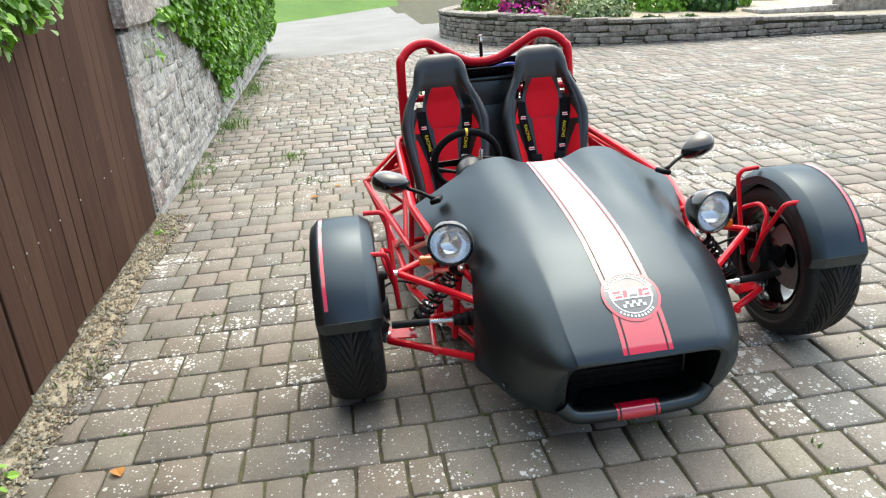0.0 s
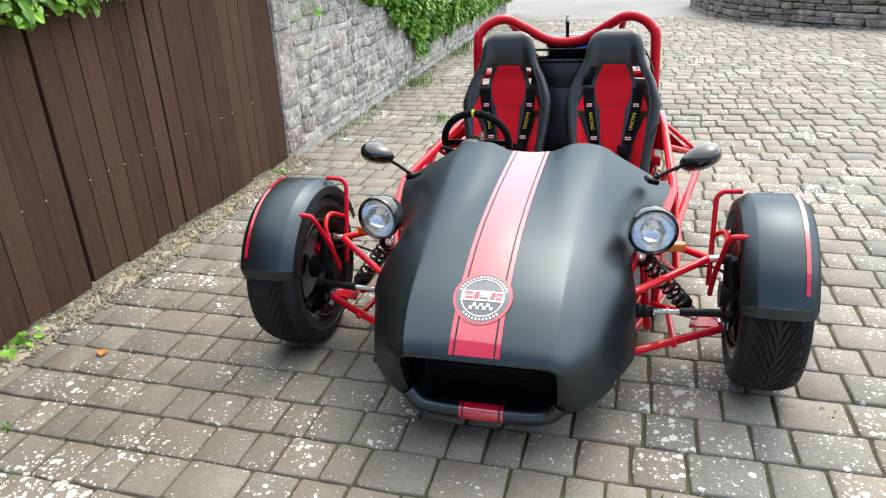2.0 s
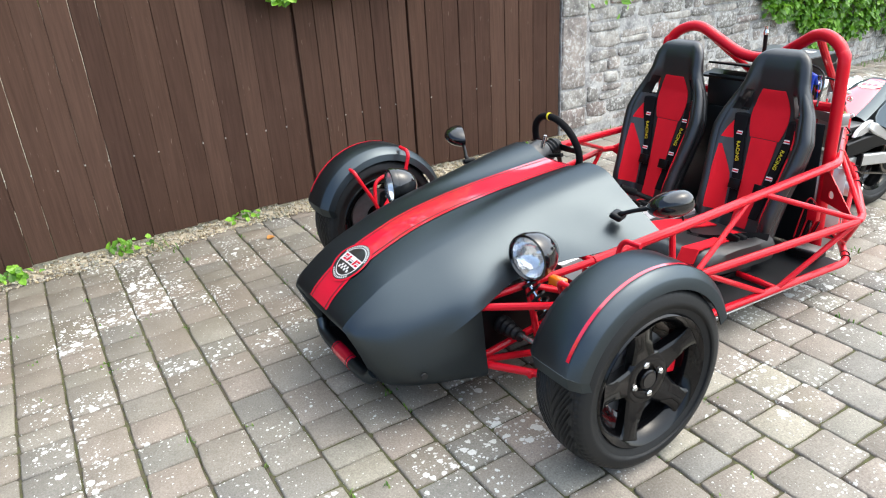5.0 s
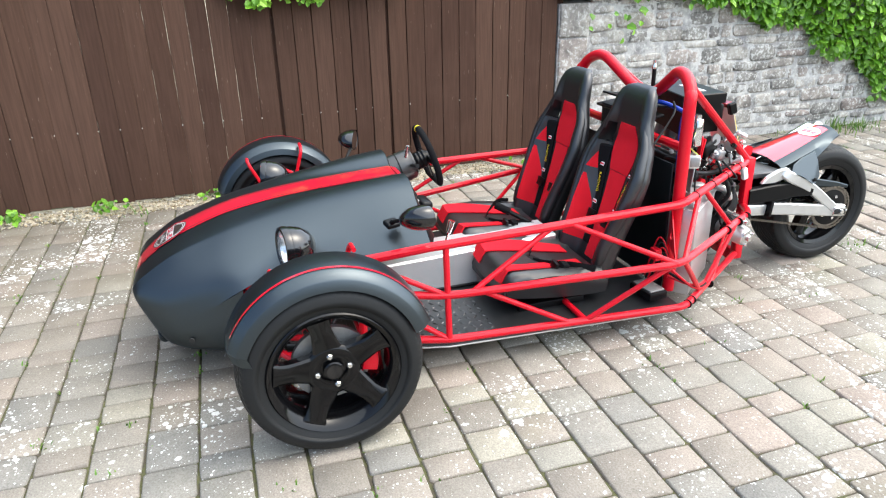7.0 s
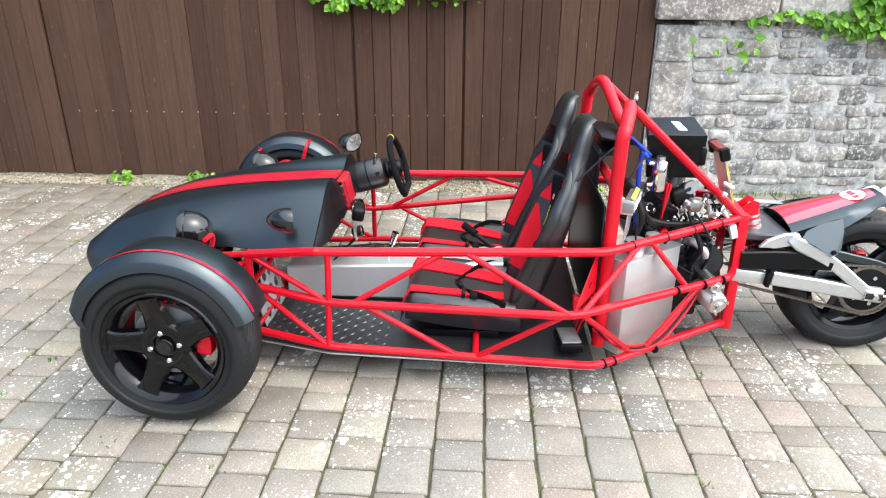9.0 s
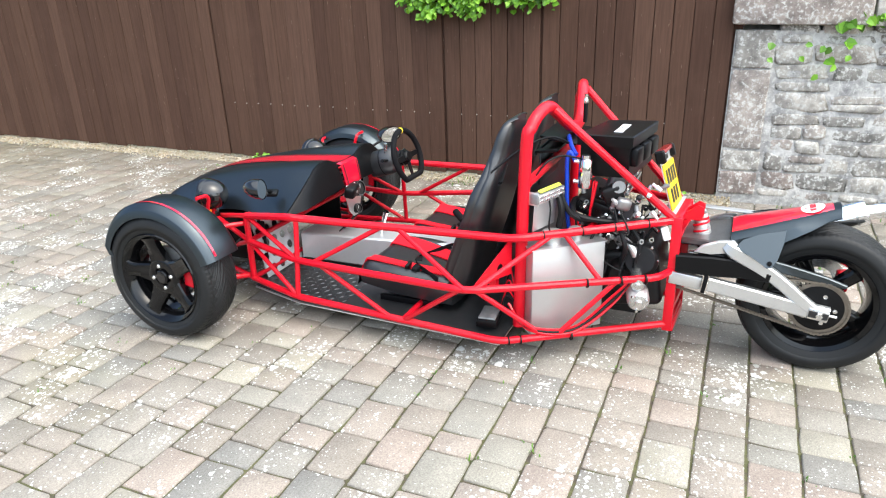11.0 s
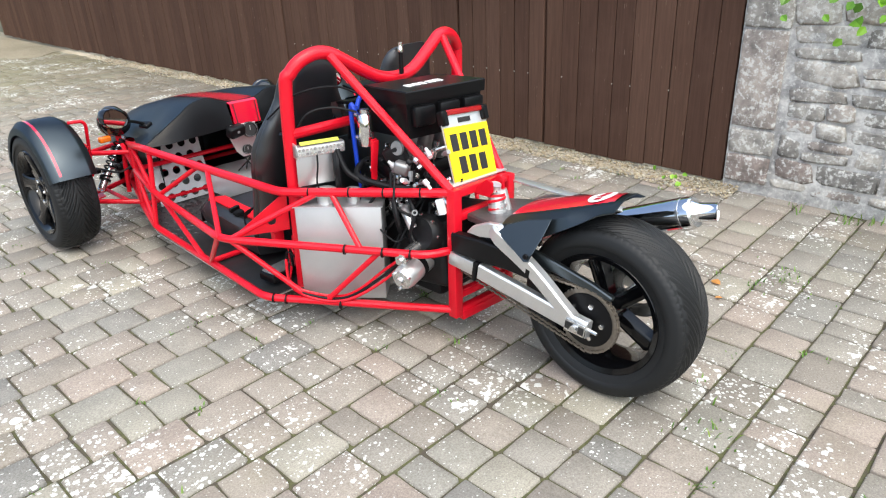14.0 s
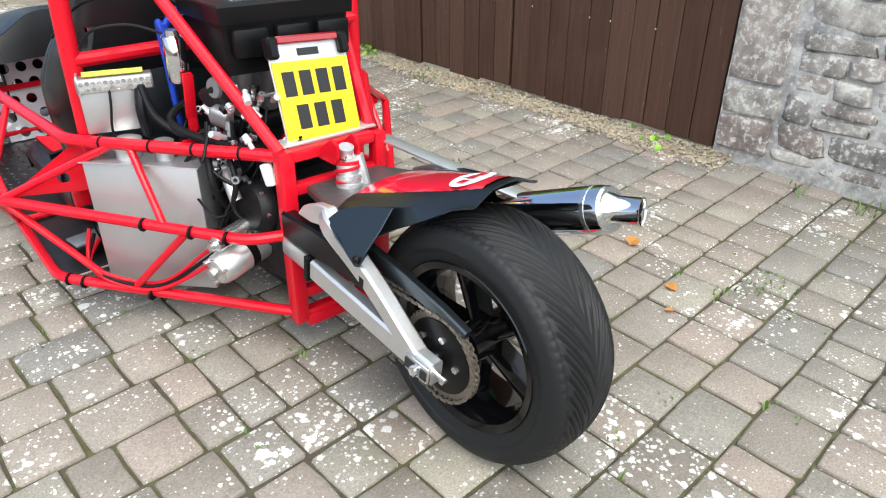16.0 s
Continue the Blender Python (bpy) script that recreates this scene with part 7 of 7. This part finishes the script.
side_wall = tagged(part("wall_side", box((4.6, -11.2, 0.4), (11.0, 0.3, 1.2), 0.01), STONE), "plain grey stone wall at the end of the drive", "wall", kind="structure")

# curved dry stone planter wall
PLANTER = spline([(1.75, 13.2, 0), (1.20, 12.0, 0), (1.22, 11.1, 0), (1.50, 10.1, 0), (1.95, 9.35, 0), (3.0, 8.55, 0), (4.1, 8.20, 0), (6.1, 7.97, 0), (8.5, 7.85, 0), (12.0, 8.1, 0)], 10)
pdist = [0.0]
for p, q in zip(PLANTER, PLANTER[1:]):
    pdist.append(pdist[-1] + float(np.linalg.norm(q - p)))


def planter_at(s):
    i = min(len(pdist) - 2, max(0, int(np.searchsorted(pdist, s)) - 1))
    t = (s - pdist[i]) / (pdist[i + 1] - pdist[i])
    p = PLANTER[i] + (PLANTER[i + 1] - PLANTER[i]) * t
    d = PLANTER[i + 1] - PLANTER[i]
    return p, math.degrees(math.atan2(d[1], d[0]))


def planter_h(s):
    return float(np.interp(s, [0, 1.5, 4, 6, 8, 10, 14], [0.46, 0.46, 0.50, 0.40, 0.34, 0.27, 0.22]))


bm = bmesh.new()
rows = []
for s in np.linspace(0, pdist[-1], 60):
    p, a = planter_at(s)
    nv = np.array((-math.sin(radians(a)), math.cos(radians(a)), 0))
    h = planter_h(s)
    rows.append([p + nv * 0.03 + np.array((0, 0, -0.1)), p + nv * 0.03 + np.array((0, 0, h)), p + nv * 0.30 + np.array((0, 0, h)), p + nv * 0.30 + np.array((0, 0, -0.1))])
grid_into(bm, rows)
planter = tagged(part("planter_wall", bm, JOINT, smooth=0), "low curved dry stone wall holding the raised garden bed", "wall", kind="structure")


def planter_pose(s, z):
    p, a = planter_at(s)
    return Matrix.Translation((p[0], p[1], z)) @ pose(0, 0, 0, 0, 0, a - 90)


lay_wall(planter_pose, pdist[-1], planter_h, SLATE, SLATE_REST, planter, 77, (0.16, 0.42), (0.05, 0.10), 300, None, 0.010)
cap_r = random.Random(3)
s = 0.0
while s < pdist[-1] - 0.4:
    ln = cap_r.uniform(0.32, 0.6)
    p, a = planter_at(s + ln / 2)
    ob = part("cap_stone", box((0, 0, 0), (ln - 0.012, 0.30, 0.055), 0.012), SLATE, planter, smooth=40)
    ob.matrix_basis = Matrix.Translation((p[0], p[1], planter_h(s + ln / 2) + 0.012)) @ pose(0, 0, 0, cap_r.uniform(-1, 1), cap_r.uniform(-1, 1), a) @ Matrix.Translation((0, 0.14, 0))
    s += ln
# raised bed behind it
bm = bmesh.new()
rows = []
for s in np.linspace(0, pdist[-1], 40):
    p, a = planter_at(s)
    nv = np.array((-math.sin(radians(a)), math.cos(radians(a)), 0))
    rows.append([p + nv * (0.2 + k) + np.array((0, 0, planter_h(s) - 0.03 + 0.03 * k)) for k in (0, 0.7, 1.6, 3.2)])
grid_into(bm, rows)
bed = tagged(part("ground_bed", bm, GRAVEL_M, smooth=60), "raised bed of buff gravel and soil", "garden bed", kind="structure")

LEAF_V = np.array([(0, 0, 0), (-0.42, 0.30, 0.10), (-0.30, 0.72, 0.06), (0, 1.0, -0.06), (0.30, 0.72, 0.06), (0.42, 0.30, 0.10), (0, 0.42, -0.02)])
LEAF_F = [(0, 6, 1), (1, 6, 2), (2, 6, 3), (3, 6, 4), (4, 6, 5), (5, 6, 0)]


def leaves(name, spots, size, mat, seed, parent=None, spread=0.8, long=1.0):
    """Many small folded leaves in one mesh; spots are (place, outward normal)."""
    g = np.random.RandomState(seed)
    verts, faces = [], []
    for p, nrm in spots:
        n = np.array(nrm, float) + g.normal(0, spread * 0.55, 3)
        n /= np.linalg.norm(n)
        down = np.array((0, 0, -1.0)) + g.normal(0, 0.7, 3)
        y = down - n * down.dot(n)
        y /= np.linalg.norm(y) + 1e-9
        x = np.cross(y, n)
        s = size * g.uniform(0.6, 1.35)
        b = len(verts)
        for v in LEAF_V:
            verts.append(np.array(p) + s * (x * v[0] + y * v[1] * long + n * v[2]))
        faces += [tuple(b + i for i in f) for f in LEAF_F]
    return raw(name, verts, faces, mat, parent, False)


# ivy over the wall
g = np.random.RandomState(4)
low_edge = lambda y: float(np.interp(y, [3.45, 3.8, 4.2, 4.7, 5.0, 5.3, 6.5, 11.4], [1.12, 0.98, 0.86, 0.74, 0.50, 0.32, 0.29, 0.27])) + 0.05 * math.sin(9 * y) + 0.04 * math.sin(23 * y)
spots = []
while len(spots) < 15000:
    y = 3.45 + 8.0 * g.rand() ** 1.25
    z = 0.2 + 1.4 * g.rand()
    if z < low_edge(y):
        continue
    bulge = 0.05 + 0.16 * min(1, (z - low_edge(y)) / 0.5) + 0.10 * max(0, (y - 9.5) / 2)
    bulge *= 0.75 + 0.5 * noise.noise(Vector((y * 1.7, z * 2.2, 3.1)))
    x = WALL_X(y) + bulge * (0.35 + 0.75 * g.rand() ** 0.5)
    spots.append(((x, y, z), (1, 0, 0.55)))
for k in range(2600):   # end of the wall and top
    y = 11.15 + 0.35 * g.rand()
    spots.append(((WALL_X(y) + 0.2 - 0.6 * g.rand(), y, 0.35 + 1.2 * g.rand()), (0.4, 1, 0.4)))
for k in range(500):    # trailing strands
    y = 2.75 + 1.0 * g.rand()
    z = 1.16 + 0.18 * (y - 2.75) * g.rand() - 0.10 * (y > 3.2) * g.rand()
    if g.rand() < (y - 2.65) / 1.2:
        spots.append(((WALL_X(y) + 0.03 + 0.06 * g.rand(), y, z), (1, 0, 0.4)))
for y0, z0, n in ((4.75, 0.66, 60), (2.72, 1.00, 7), (2.66, 0.94, 5), (5.6, 0.22, 50)):
    for k in range(n):
        spots.append(((WALL_X(y0) + 0.03 + 0.05 * g.rand(), y0 + 0.12 * g.normal(), z0 + 0.03 * g.normal()), (1, 0, 0.5)))
ivy = tagged(leaves("ivy", spots, 0.062, IVY, 9), "bright green glossy ivy hanging over the stone wall", "ivy", kind="stuff")
# foliage of a shrub hanging over the gate
spots = []
for yc, zc, ry, rz, n in ((0.45, 1.50, 0.58, 0.18, 2200), (0.06, 1.38, 0.22, 0.12, 380), (0.06, 1.24, 0.07, 0.06, 60), (0.36, 1.27, 0.14, 0.07, 120), (0.80, 1.36, 0.2, 0.12, 220)):
    for k in range(n):
        spots.append(((GATE_X(yc) + 0.03 + 0.10 * g.rand(), yc + ry * max(-1, min(1, 0.5 * g.normal())), zc + rz * max(-1.0, min(1.2, 0.5 * g.normal()))), (1, 0, 0.6)))
# crown of the tree behind the gate, whose lowest twigs are those seen
crown_spots = []
for k in range(5200):
    t = g.rand() * 2 * math.pi
    y, z = -2.6 + 4.6 * (2 * g.rand() - 1), 2.6 + 1.5 * (2 * g.rand() - 1)
    bulge = 0.75 * math.sin(y * 1.7) * math.cos(z * 2.1)
    crown_spots.append(((-3.9 + 0.9 * (g.rand() - 0.5) + 0.35 * bulge, y, z + 0.3 * bulge), (math.cos(t), math.sin(t), 0.6)))
tree = tagged(new("garden_tree"), "leafy green trees standing behind the timber gate", "tree")
for ty in (-5.4, -2.5, 0.6):
    part("trunk", tube(spline([(-3.95, ty, -0.1), (-3.9, ty + 0.05, 0.9), (-3.95, ty - 0.05, 1.8), (-3.9, ty + 0.1, 2.9)], 5), [0.11 - 0.004 * k for k in range(16)], 10), STEM, tree)
    for k in range(4):
        a_ = 1.6 * k + ty
        part("limb", tube(spline([(-3.93, ty, 1.5 + 0.25 * k), (-3.93 + 0.25 * math.cos(a_), ty + 0.5 * math.sin(a_), 2.0 + 0.3 * k), (-3.93 + 0.35 * math.cos(a_), ty + 1.0 * math.sin(a_), 2.4 + 0.35 * k)], 4), [0.05 - 0.004 * q for q in range(9)], 8), STEM, tree)
leaves("crown", crown_spots, 0.15, IVY, 61).parent = tree
tagged(leaves("overhanging_shrub", spots, 0.043, IVY, 10), "green shrub leaves drooping over the gate top", "shrub", kind="stuff")


def mound(name, c, r, n, size, mat, seed, label, cat, extra=None):
    """A low shrub: short stems and leaves on an uneven dome."""
    gg = np.random.RandomState(seed)
    thing = tagged(new(name), label, cat)
    thing.matrix_basis = Matrix.Translation(c)
    for k in range(7):
        a = 2 * math.pi * k / 7
        part("stem", tube([(0, 0, -0.02), (0.35 * r[0] * math.cos(a), 0.35 * r[1] * math.sin(a), 0.6 * r[2])], [0.014, 0.006], 6), STEM, thing)
    sp = []
    for k in range(n):
        d = gg.normal(0, 1, 3)
        d[2] = abs(d[2])
        d /= np.linalg.norm(d)
        f = (0.62 + 0.38 * gg.rand() ** 0.5) * (0.85 + 0.3 * noise.noise(Vector(d * 2.2) + Vector((seed, 0, 0))))
        sp.append(((d[0] * r[0] * f, d[1] * r[1] * f, d[2] * r[2] * f), d))
    leaves("foliage", sp, size, mat, seed + 1, thing)
    if extra:
        m2, n2, s2 = extra
        leaves("blossom", [((p[0] * 1.06, p[1] * 1.06, p[2] * 1.06), q) for p, q in sp[:n2]], s2, m2, seed + 2, thing, 1.0, 0.8)
    return thing


mound("azalea", (2.55, 10.35, 0.42), (0.62, 0.5, 0.75), 900, 0.07, DEEP, 41, "azalea bush covered in magenta blossom in the raised bed", "flowering shrub", (PINK, 800, 0.085))
mound("azalea", (2.42, 9.55, 0.40), (0.26, 0.22, 0.20), 250, 0.06, DEEP, 44, "small magenta azalea beside the planter edge", "flowering shrub", (PINK, 240, 0.08))
mound("azalea", (3.0, 9.65, 0.40), (0.45, 0.4, 0.55), 450, 0.06, PALE, 47, "peach flowering shrub in the raised bed", "flowering shrub", (PEACH, 380, 0.07))
mound("pale_shrub", (3.45, 9.15, 0.36), (0.62, 0.45, 0.48), 900, 0.075, PALE, 51, "pale grey-green leafy shrub in the raised bed", "shrub")
mound("pale_shrub", (3.15, 9.0, 0.36), (0.5, 0.4, 0.42), 600, 0.07, PALE, 54, "pale grey-green leafy shrub in the raised bed", "shrub")
mound("clipped_shrub", (4.12, 8.66, 0.30), (0.30, 0.24, 0.17), 900, 0.032, DEEP, 57, "low dark green cushion plant on gravel", "shrub")
mound("clipped_shrub", (4.72, 8.62, 0.28), (0.28, 0.24, 0.17), 900, 0.032, DEEP, 60, "low dark green cushion plant on gravel", "shrub")
for k, (x, y, sx, sz) in enumerate(((2.1, 11.9, 0.5, 0.8), (3.9, 10.6, 0.7, 0.9), (4.9, 10.1, 0.6, 0.7), (5.7, 9.9, 0.5, 0.5), (6.4, 10.6, 0.6, 0.5))):
    mound("leafy_shrub", (x, y, 0.42), (sx, 0.55, sz), 900, 0.085, DEEP if k % 2 else IVY, 70 + 3 * k, "leafy green shrub at the back of the bed", "shrub")
slabs = tagged(new("stone_step"), "wide pale stone step at the back of the bed", "step")
part("slab", box((6.9, 9.35, 0.33), (1.5, 0.55, 0.10), 0.02, (0, 0, 4)), STONE, slabs)
part("riser", box((6.9, 9.4, 0.26), (1.4, 0.5, 0.10), 0.015, (0, 0, 4)), SLATE, slabs)
back_w = tagged(part("wall_garden", box((9.2, 9.3, 0.36), (3.0, 0.35, 0.45), 0.03, (0, 0, 3)), SLATE), "low grey stone garden wall", "wall", kind="structure")

# gravel margin along the gate foot
gg = np.random.RandomState(12)
verts, faces = [], []
for k in range(5200):
    y = -6.5 + 8.8 * gg.rand() ** 0.7
    x = GATE_X(y) - 0.03 + 0.20 * gg.rand() ** 1.3 + 0.03 * math.sin(4 * y)
    s = gg.uniform(0.005, 0.012)
    z = gz(x, y) + 0.006 + 0.02 * max(0, 1 - (x - GATE_X(y)) / 0.12)
    b = len(verts)
    for dx, dy, dz in ((1, 0, 0), (-1, 0, 0), (0, 1, 0), (0, -1, 0), (0, 0, 0.8), (0, 0, -0.8)):
        verts.append((x + s * (dx + gg.uniform(-.3, .3)), y + s * (dy + gg.uniform(-.3, .3)), z + s * (dz + gg.uniform(-.2, .2))))
    faces += [tuple(b + i for i in f) for f in ((0, 2, 4), (2, 1, 4), (1, 3, 4), (3, 0, 4), (2, 0, 5), (1, 2, 5), (3, 1, 5), (0, 3, 5))]
PEBBLE = leaf_material("mixed_pebbles", [(0.22, 0.17, 0.11), (0.38, 0.31, 0.21), (0.52, 0.46, 0.36), (0.33, 0.30, 0.27), (0.62, 0.58, 0.50)], 0.8)
tagged(raw("gravel", verts, faces, PEBBLE), "buff pebbles along the foot of the gate", "gravel", kind="stuff")
bm = bmesh.new()
grid_into(bm, [[(GATE_X(y) - 0.10, y, gz(-2.05, y) + 0.012), (GATE_X(y) + 0.06, y, gz(-2.0, y) + 0.010), (GATE_X(y) + 0.17, y, gz(-1.9, y) - 0.012)] for y in np.linspace(-10, 2.3, 40)])
tagged(part("ground_margin", bm, GRAVEL_M, smooth=60), "gravel margin between gate and setts", "gravel", kind="structure")

# weeds and grass in joints and along the wall foot
tuft_v, tuft_f = [], []


def tuft(x, y, n, h, w=0.05):
    for k in range(n):
        a = gg.rand() * 6.28
        px, py = x + w * 0.4 * gg.normal(), y + w * 0.4 * gg.normal()
        hh = h * gg.uniform(0.5, 1.2)
        lean = hh * gg.uniform(0.3, 1.1)
        b = len(tuft_v)
        z = gz(px, py) - 0.006
        ca, sa = math.cos(a), math.sin(a)
        ww = 0.0035
        tuft_v.extend([(px - sa * ww, py + ca * ww, z), (px + sa * ww, py - ca * ww, z), (px + ca * lean * 0.45 + sa * ww * 0.8, py + sa * lean * 0.45 - ca * ww * 0.8, z + hh * 0.7), (px + ca * lean * 0.45 - sa * ww * 0.8, py + sa * lean * 0.45 + ca * ww * 0.8, z + hh * 0.7), (px + ca * lean, py + sa * lean, z + hh)])
        tuft_f.extend([(b, b + 1, b + 2, b + 3), (b + 3, b + 2, b + 4)])


for k in range(330):
    x, y = gg.uniform(-1.9, 3.0), gg.uniform(-2.5, 5.5)
    y = 0.403 + PITCH_ROW * round((y - 0.403) / PITCH_ROW) if gg.rand() < 0.75 else y
    tuft(x, y, gg.randint(3, 9), gg.uniform(0.008, 0.022), 0.04)
for k in range(70):
    y = 2.3 + 8.8 * gg.rand()
    tuft(WALL_X(y) + 0.05 + 0.10 * gg.rand(), y, 8, 0.05, 0.08)
for y, n, h in ((4.9, 70, 0.10), (5.15, 50, 0.09), (6.9, 60, 0.12), (7.3, 40, 0.12), (3.35, 24, 0.05)):
    tuft(WALL_X(y) + 0.14, y, n, h, 0.28)
for x, y, n, h in ((-1.86, -0.85, 18, 0.06), (-1.90, 0.30, 14, 0.05), (-1.1, 2.9, 60, 0.022), (-1.25, 3.6, 60, 0.05), (0.06, 3.05, 24, 0.03)):
    tuft(x, y, n, h, 0.16)
tagged(raw("grass_tufts", tuft_v, tuft_f, GRASS), "small grass tufts and weeds in the joints", "weeds", kind="stuff")
# broad-leaved weeds at the gate foot
for x, y, n in ((-1.93, -1.62, 40), (-1.95, -1.05, 26), (-1.97, -0.35, 16), (-1.97, 1.9, 7)):
    sp = [((x + 0.03 * gg.normal(), y + 0.05 * gg.normal(), gz(x, y) + 0.02 + 0.06 * gg.rand()), (0.6, 0, 0.8)) for k in range(n)]
    tagged(leaves("weed", sp, 0.040, IVY, int(100 + n)), "leafy green weed growing at the gate foot", "weed", kind="stuff")
# fallen leaves
DRY = leaf_material("dry_leaf", [(0.50, 0.32, 0.06), (0.55, 0.22, 0.05), (0.42, 0.34, 0.12)], 0.7)
for x, y, s in ((-1.62, -0.30, 0.07), (-1.02, 2.42, 0.06), (-0.78, 2.75, 0.05), (-0.9, 2.65, 0.045), (-0.75, 0.9, 0.05), (0.95, 3.3, 0.045)):
    ob = leaves("fallen_leaf", [((0, 0, 0.008), (0, 0, 1))], s, DRY, int(1000 + 100 * x), None, 0.15)
    ob.location = (x, y, gz(x, y))
    tagged(ob, "dry yellow-brown leaf lying on the setts", "leaf", "fallen leaves")

# ---- paving setts: three lengths in courses across the drive ----
PITCH, LENGTHS = PITCH_ROW, (0.118, 0.160, 0.222)
DRIVE = (-1.90, 9.0, -7.6, 10.4)


def sett_shape(w, d, seed):
    """A worn block: uneven outline, crumbled corners, rounded arris."""
    r = random.Random(seed)
    bm = bmesh.new()
    k, e = 0.0050, 0.0026
    jit = [(r.uniform(-e, e), r.uniform(-e, e)) for _ in range(12)]
    chip = [k * r.uniform(0.5, 1.9) for _ in range(4)]
    rings = []
    for inset, z in ((0.0, -0.014), (0.0010, -0.0030), (0.0055, 0.0006)):
        a, b = w / 2 - inset, d / 2 - inset
        pts = [(-a + chip[0], -b), (0, -b), (a - chip[1], -b), (a, -b + chip[1]), (a, 0), (a, b - chip[2]), (a - chip[2], b), (0, b), (-a + chip[3], b), (-a, b - chip[3]), (-a, 0), (-a, -b + chip[0])]
        rings.append([bm.verts.new((x + j, y + i, z + r.uniform(-.0006, .0006))) for (x, y), (j, i) in zip(pts, jit)])
    for p, q in zip(rings, rings[1:]):
        for n in range(12):
            bm.faces.new((p[n], p[(n + 1) % 12], q[(n + 1) % 12], q[n]))
    bm.faces.new(rings[-1])
    return bm


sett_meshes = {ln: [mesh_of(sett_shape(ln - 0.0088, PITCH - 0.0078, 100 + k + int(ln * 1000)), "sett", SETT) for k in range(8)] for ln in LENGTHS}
drive = tagged(new("pavement"), "paved drive of weathered brown and grey concrete setts with lichen", "pavement", kind="structure")
r = random.Random(21)
verts, faces, single = [], [], 0
row = 0
y = 0.403 - PITCH * 47
while y < DRIVE[3]:
    x = DRIVE[0] + r.uniform(-0.1, 0.06) - 0.04 - (0.12 if y > 2.1 else 0.0)
    while x < DRIVE[1]:
        ln = r.choice((LENGTHS[0], LENGTHS[1], LENGTHS[1], LENGTHS[2]))
        cx, cy = x + ln / 2, y + PITCH / 2
        x += ln
        if cy > 7.3 and cx > 2.2 and cy > 8.75 - 0.25 * (cx - 2.6):
            continue
        m = pose(cx, cy, gz(cx, cy) + r.uniform(-.0022, .0022), r.uniform(-.7, .7), r.uniform(-.7, .7), r.uniform(-1.1, 1.1))
        me = sett_meshes[ln][r.randrange(8)]
        near = single < 300 and (0.55 < cx < 1.75 and -0.9 < cy < 3.3 and not (0.7 < cx < 0.98 and -0.1 < cy < 0.1))
        if near:
            ob = new("sett", me)
            ob.parent, ob.matrix_basis = drive, m
            single += 1
        else:
            base = len(verts)
            verts += [m @ v.co for v in me.vertices]
            faces += [[base + i for i in f.vertices] for f in me.polygons]
    y += PITCH
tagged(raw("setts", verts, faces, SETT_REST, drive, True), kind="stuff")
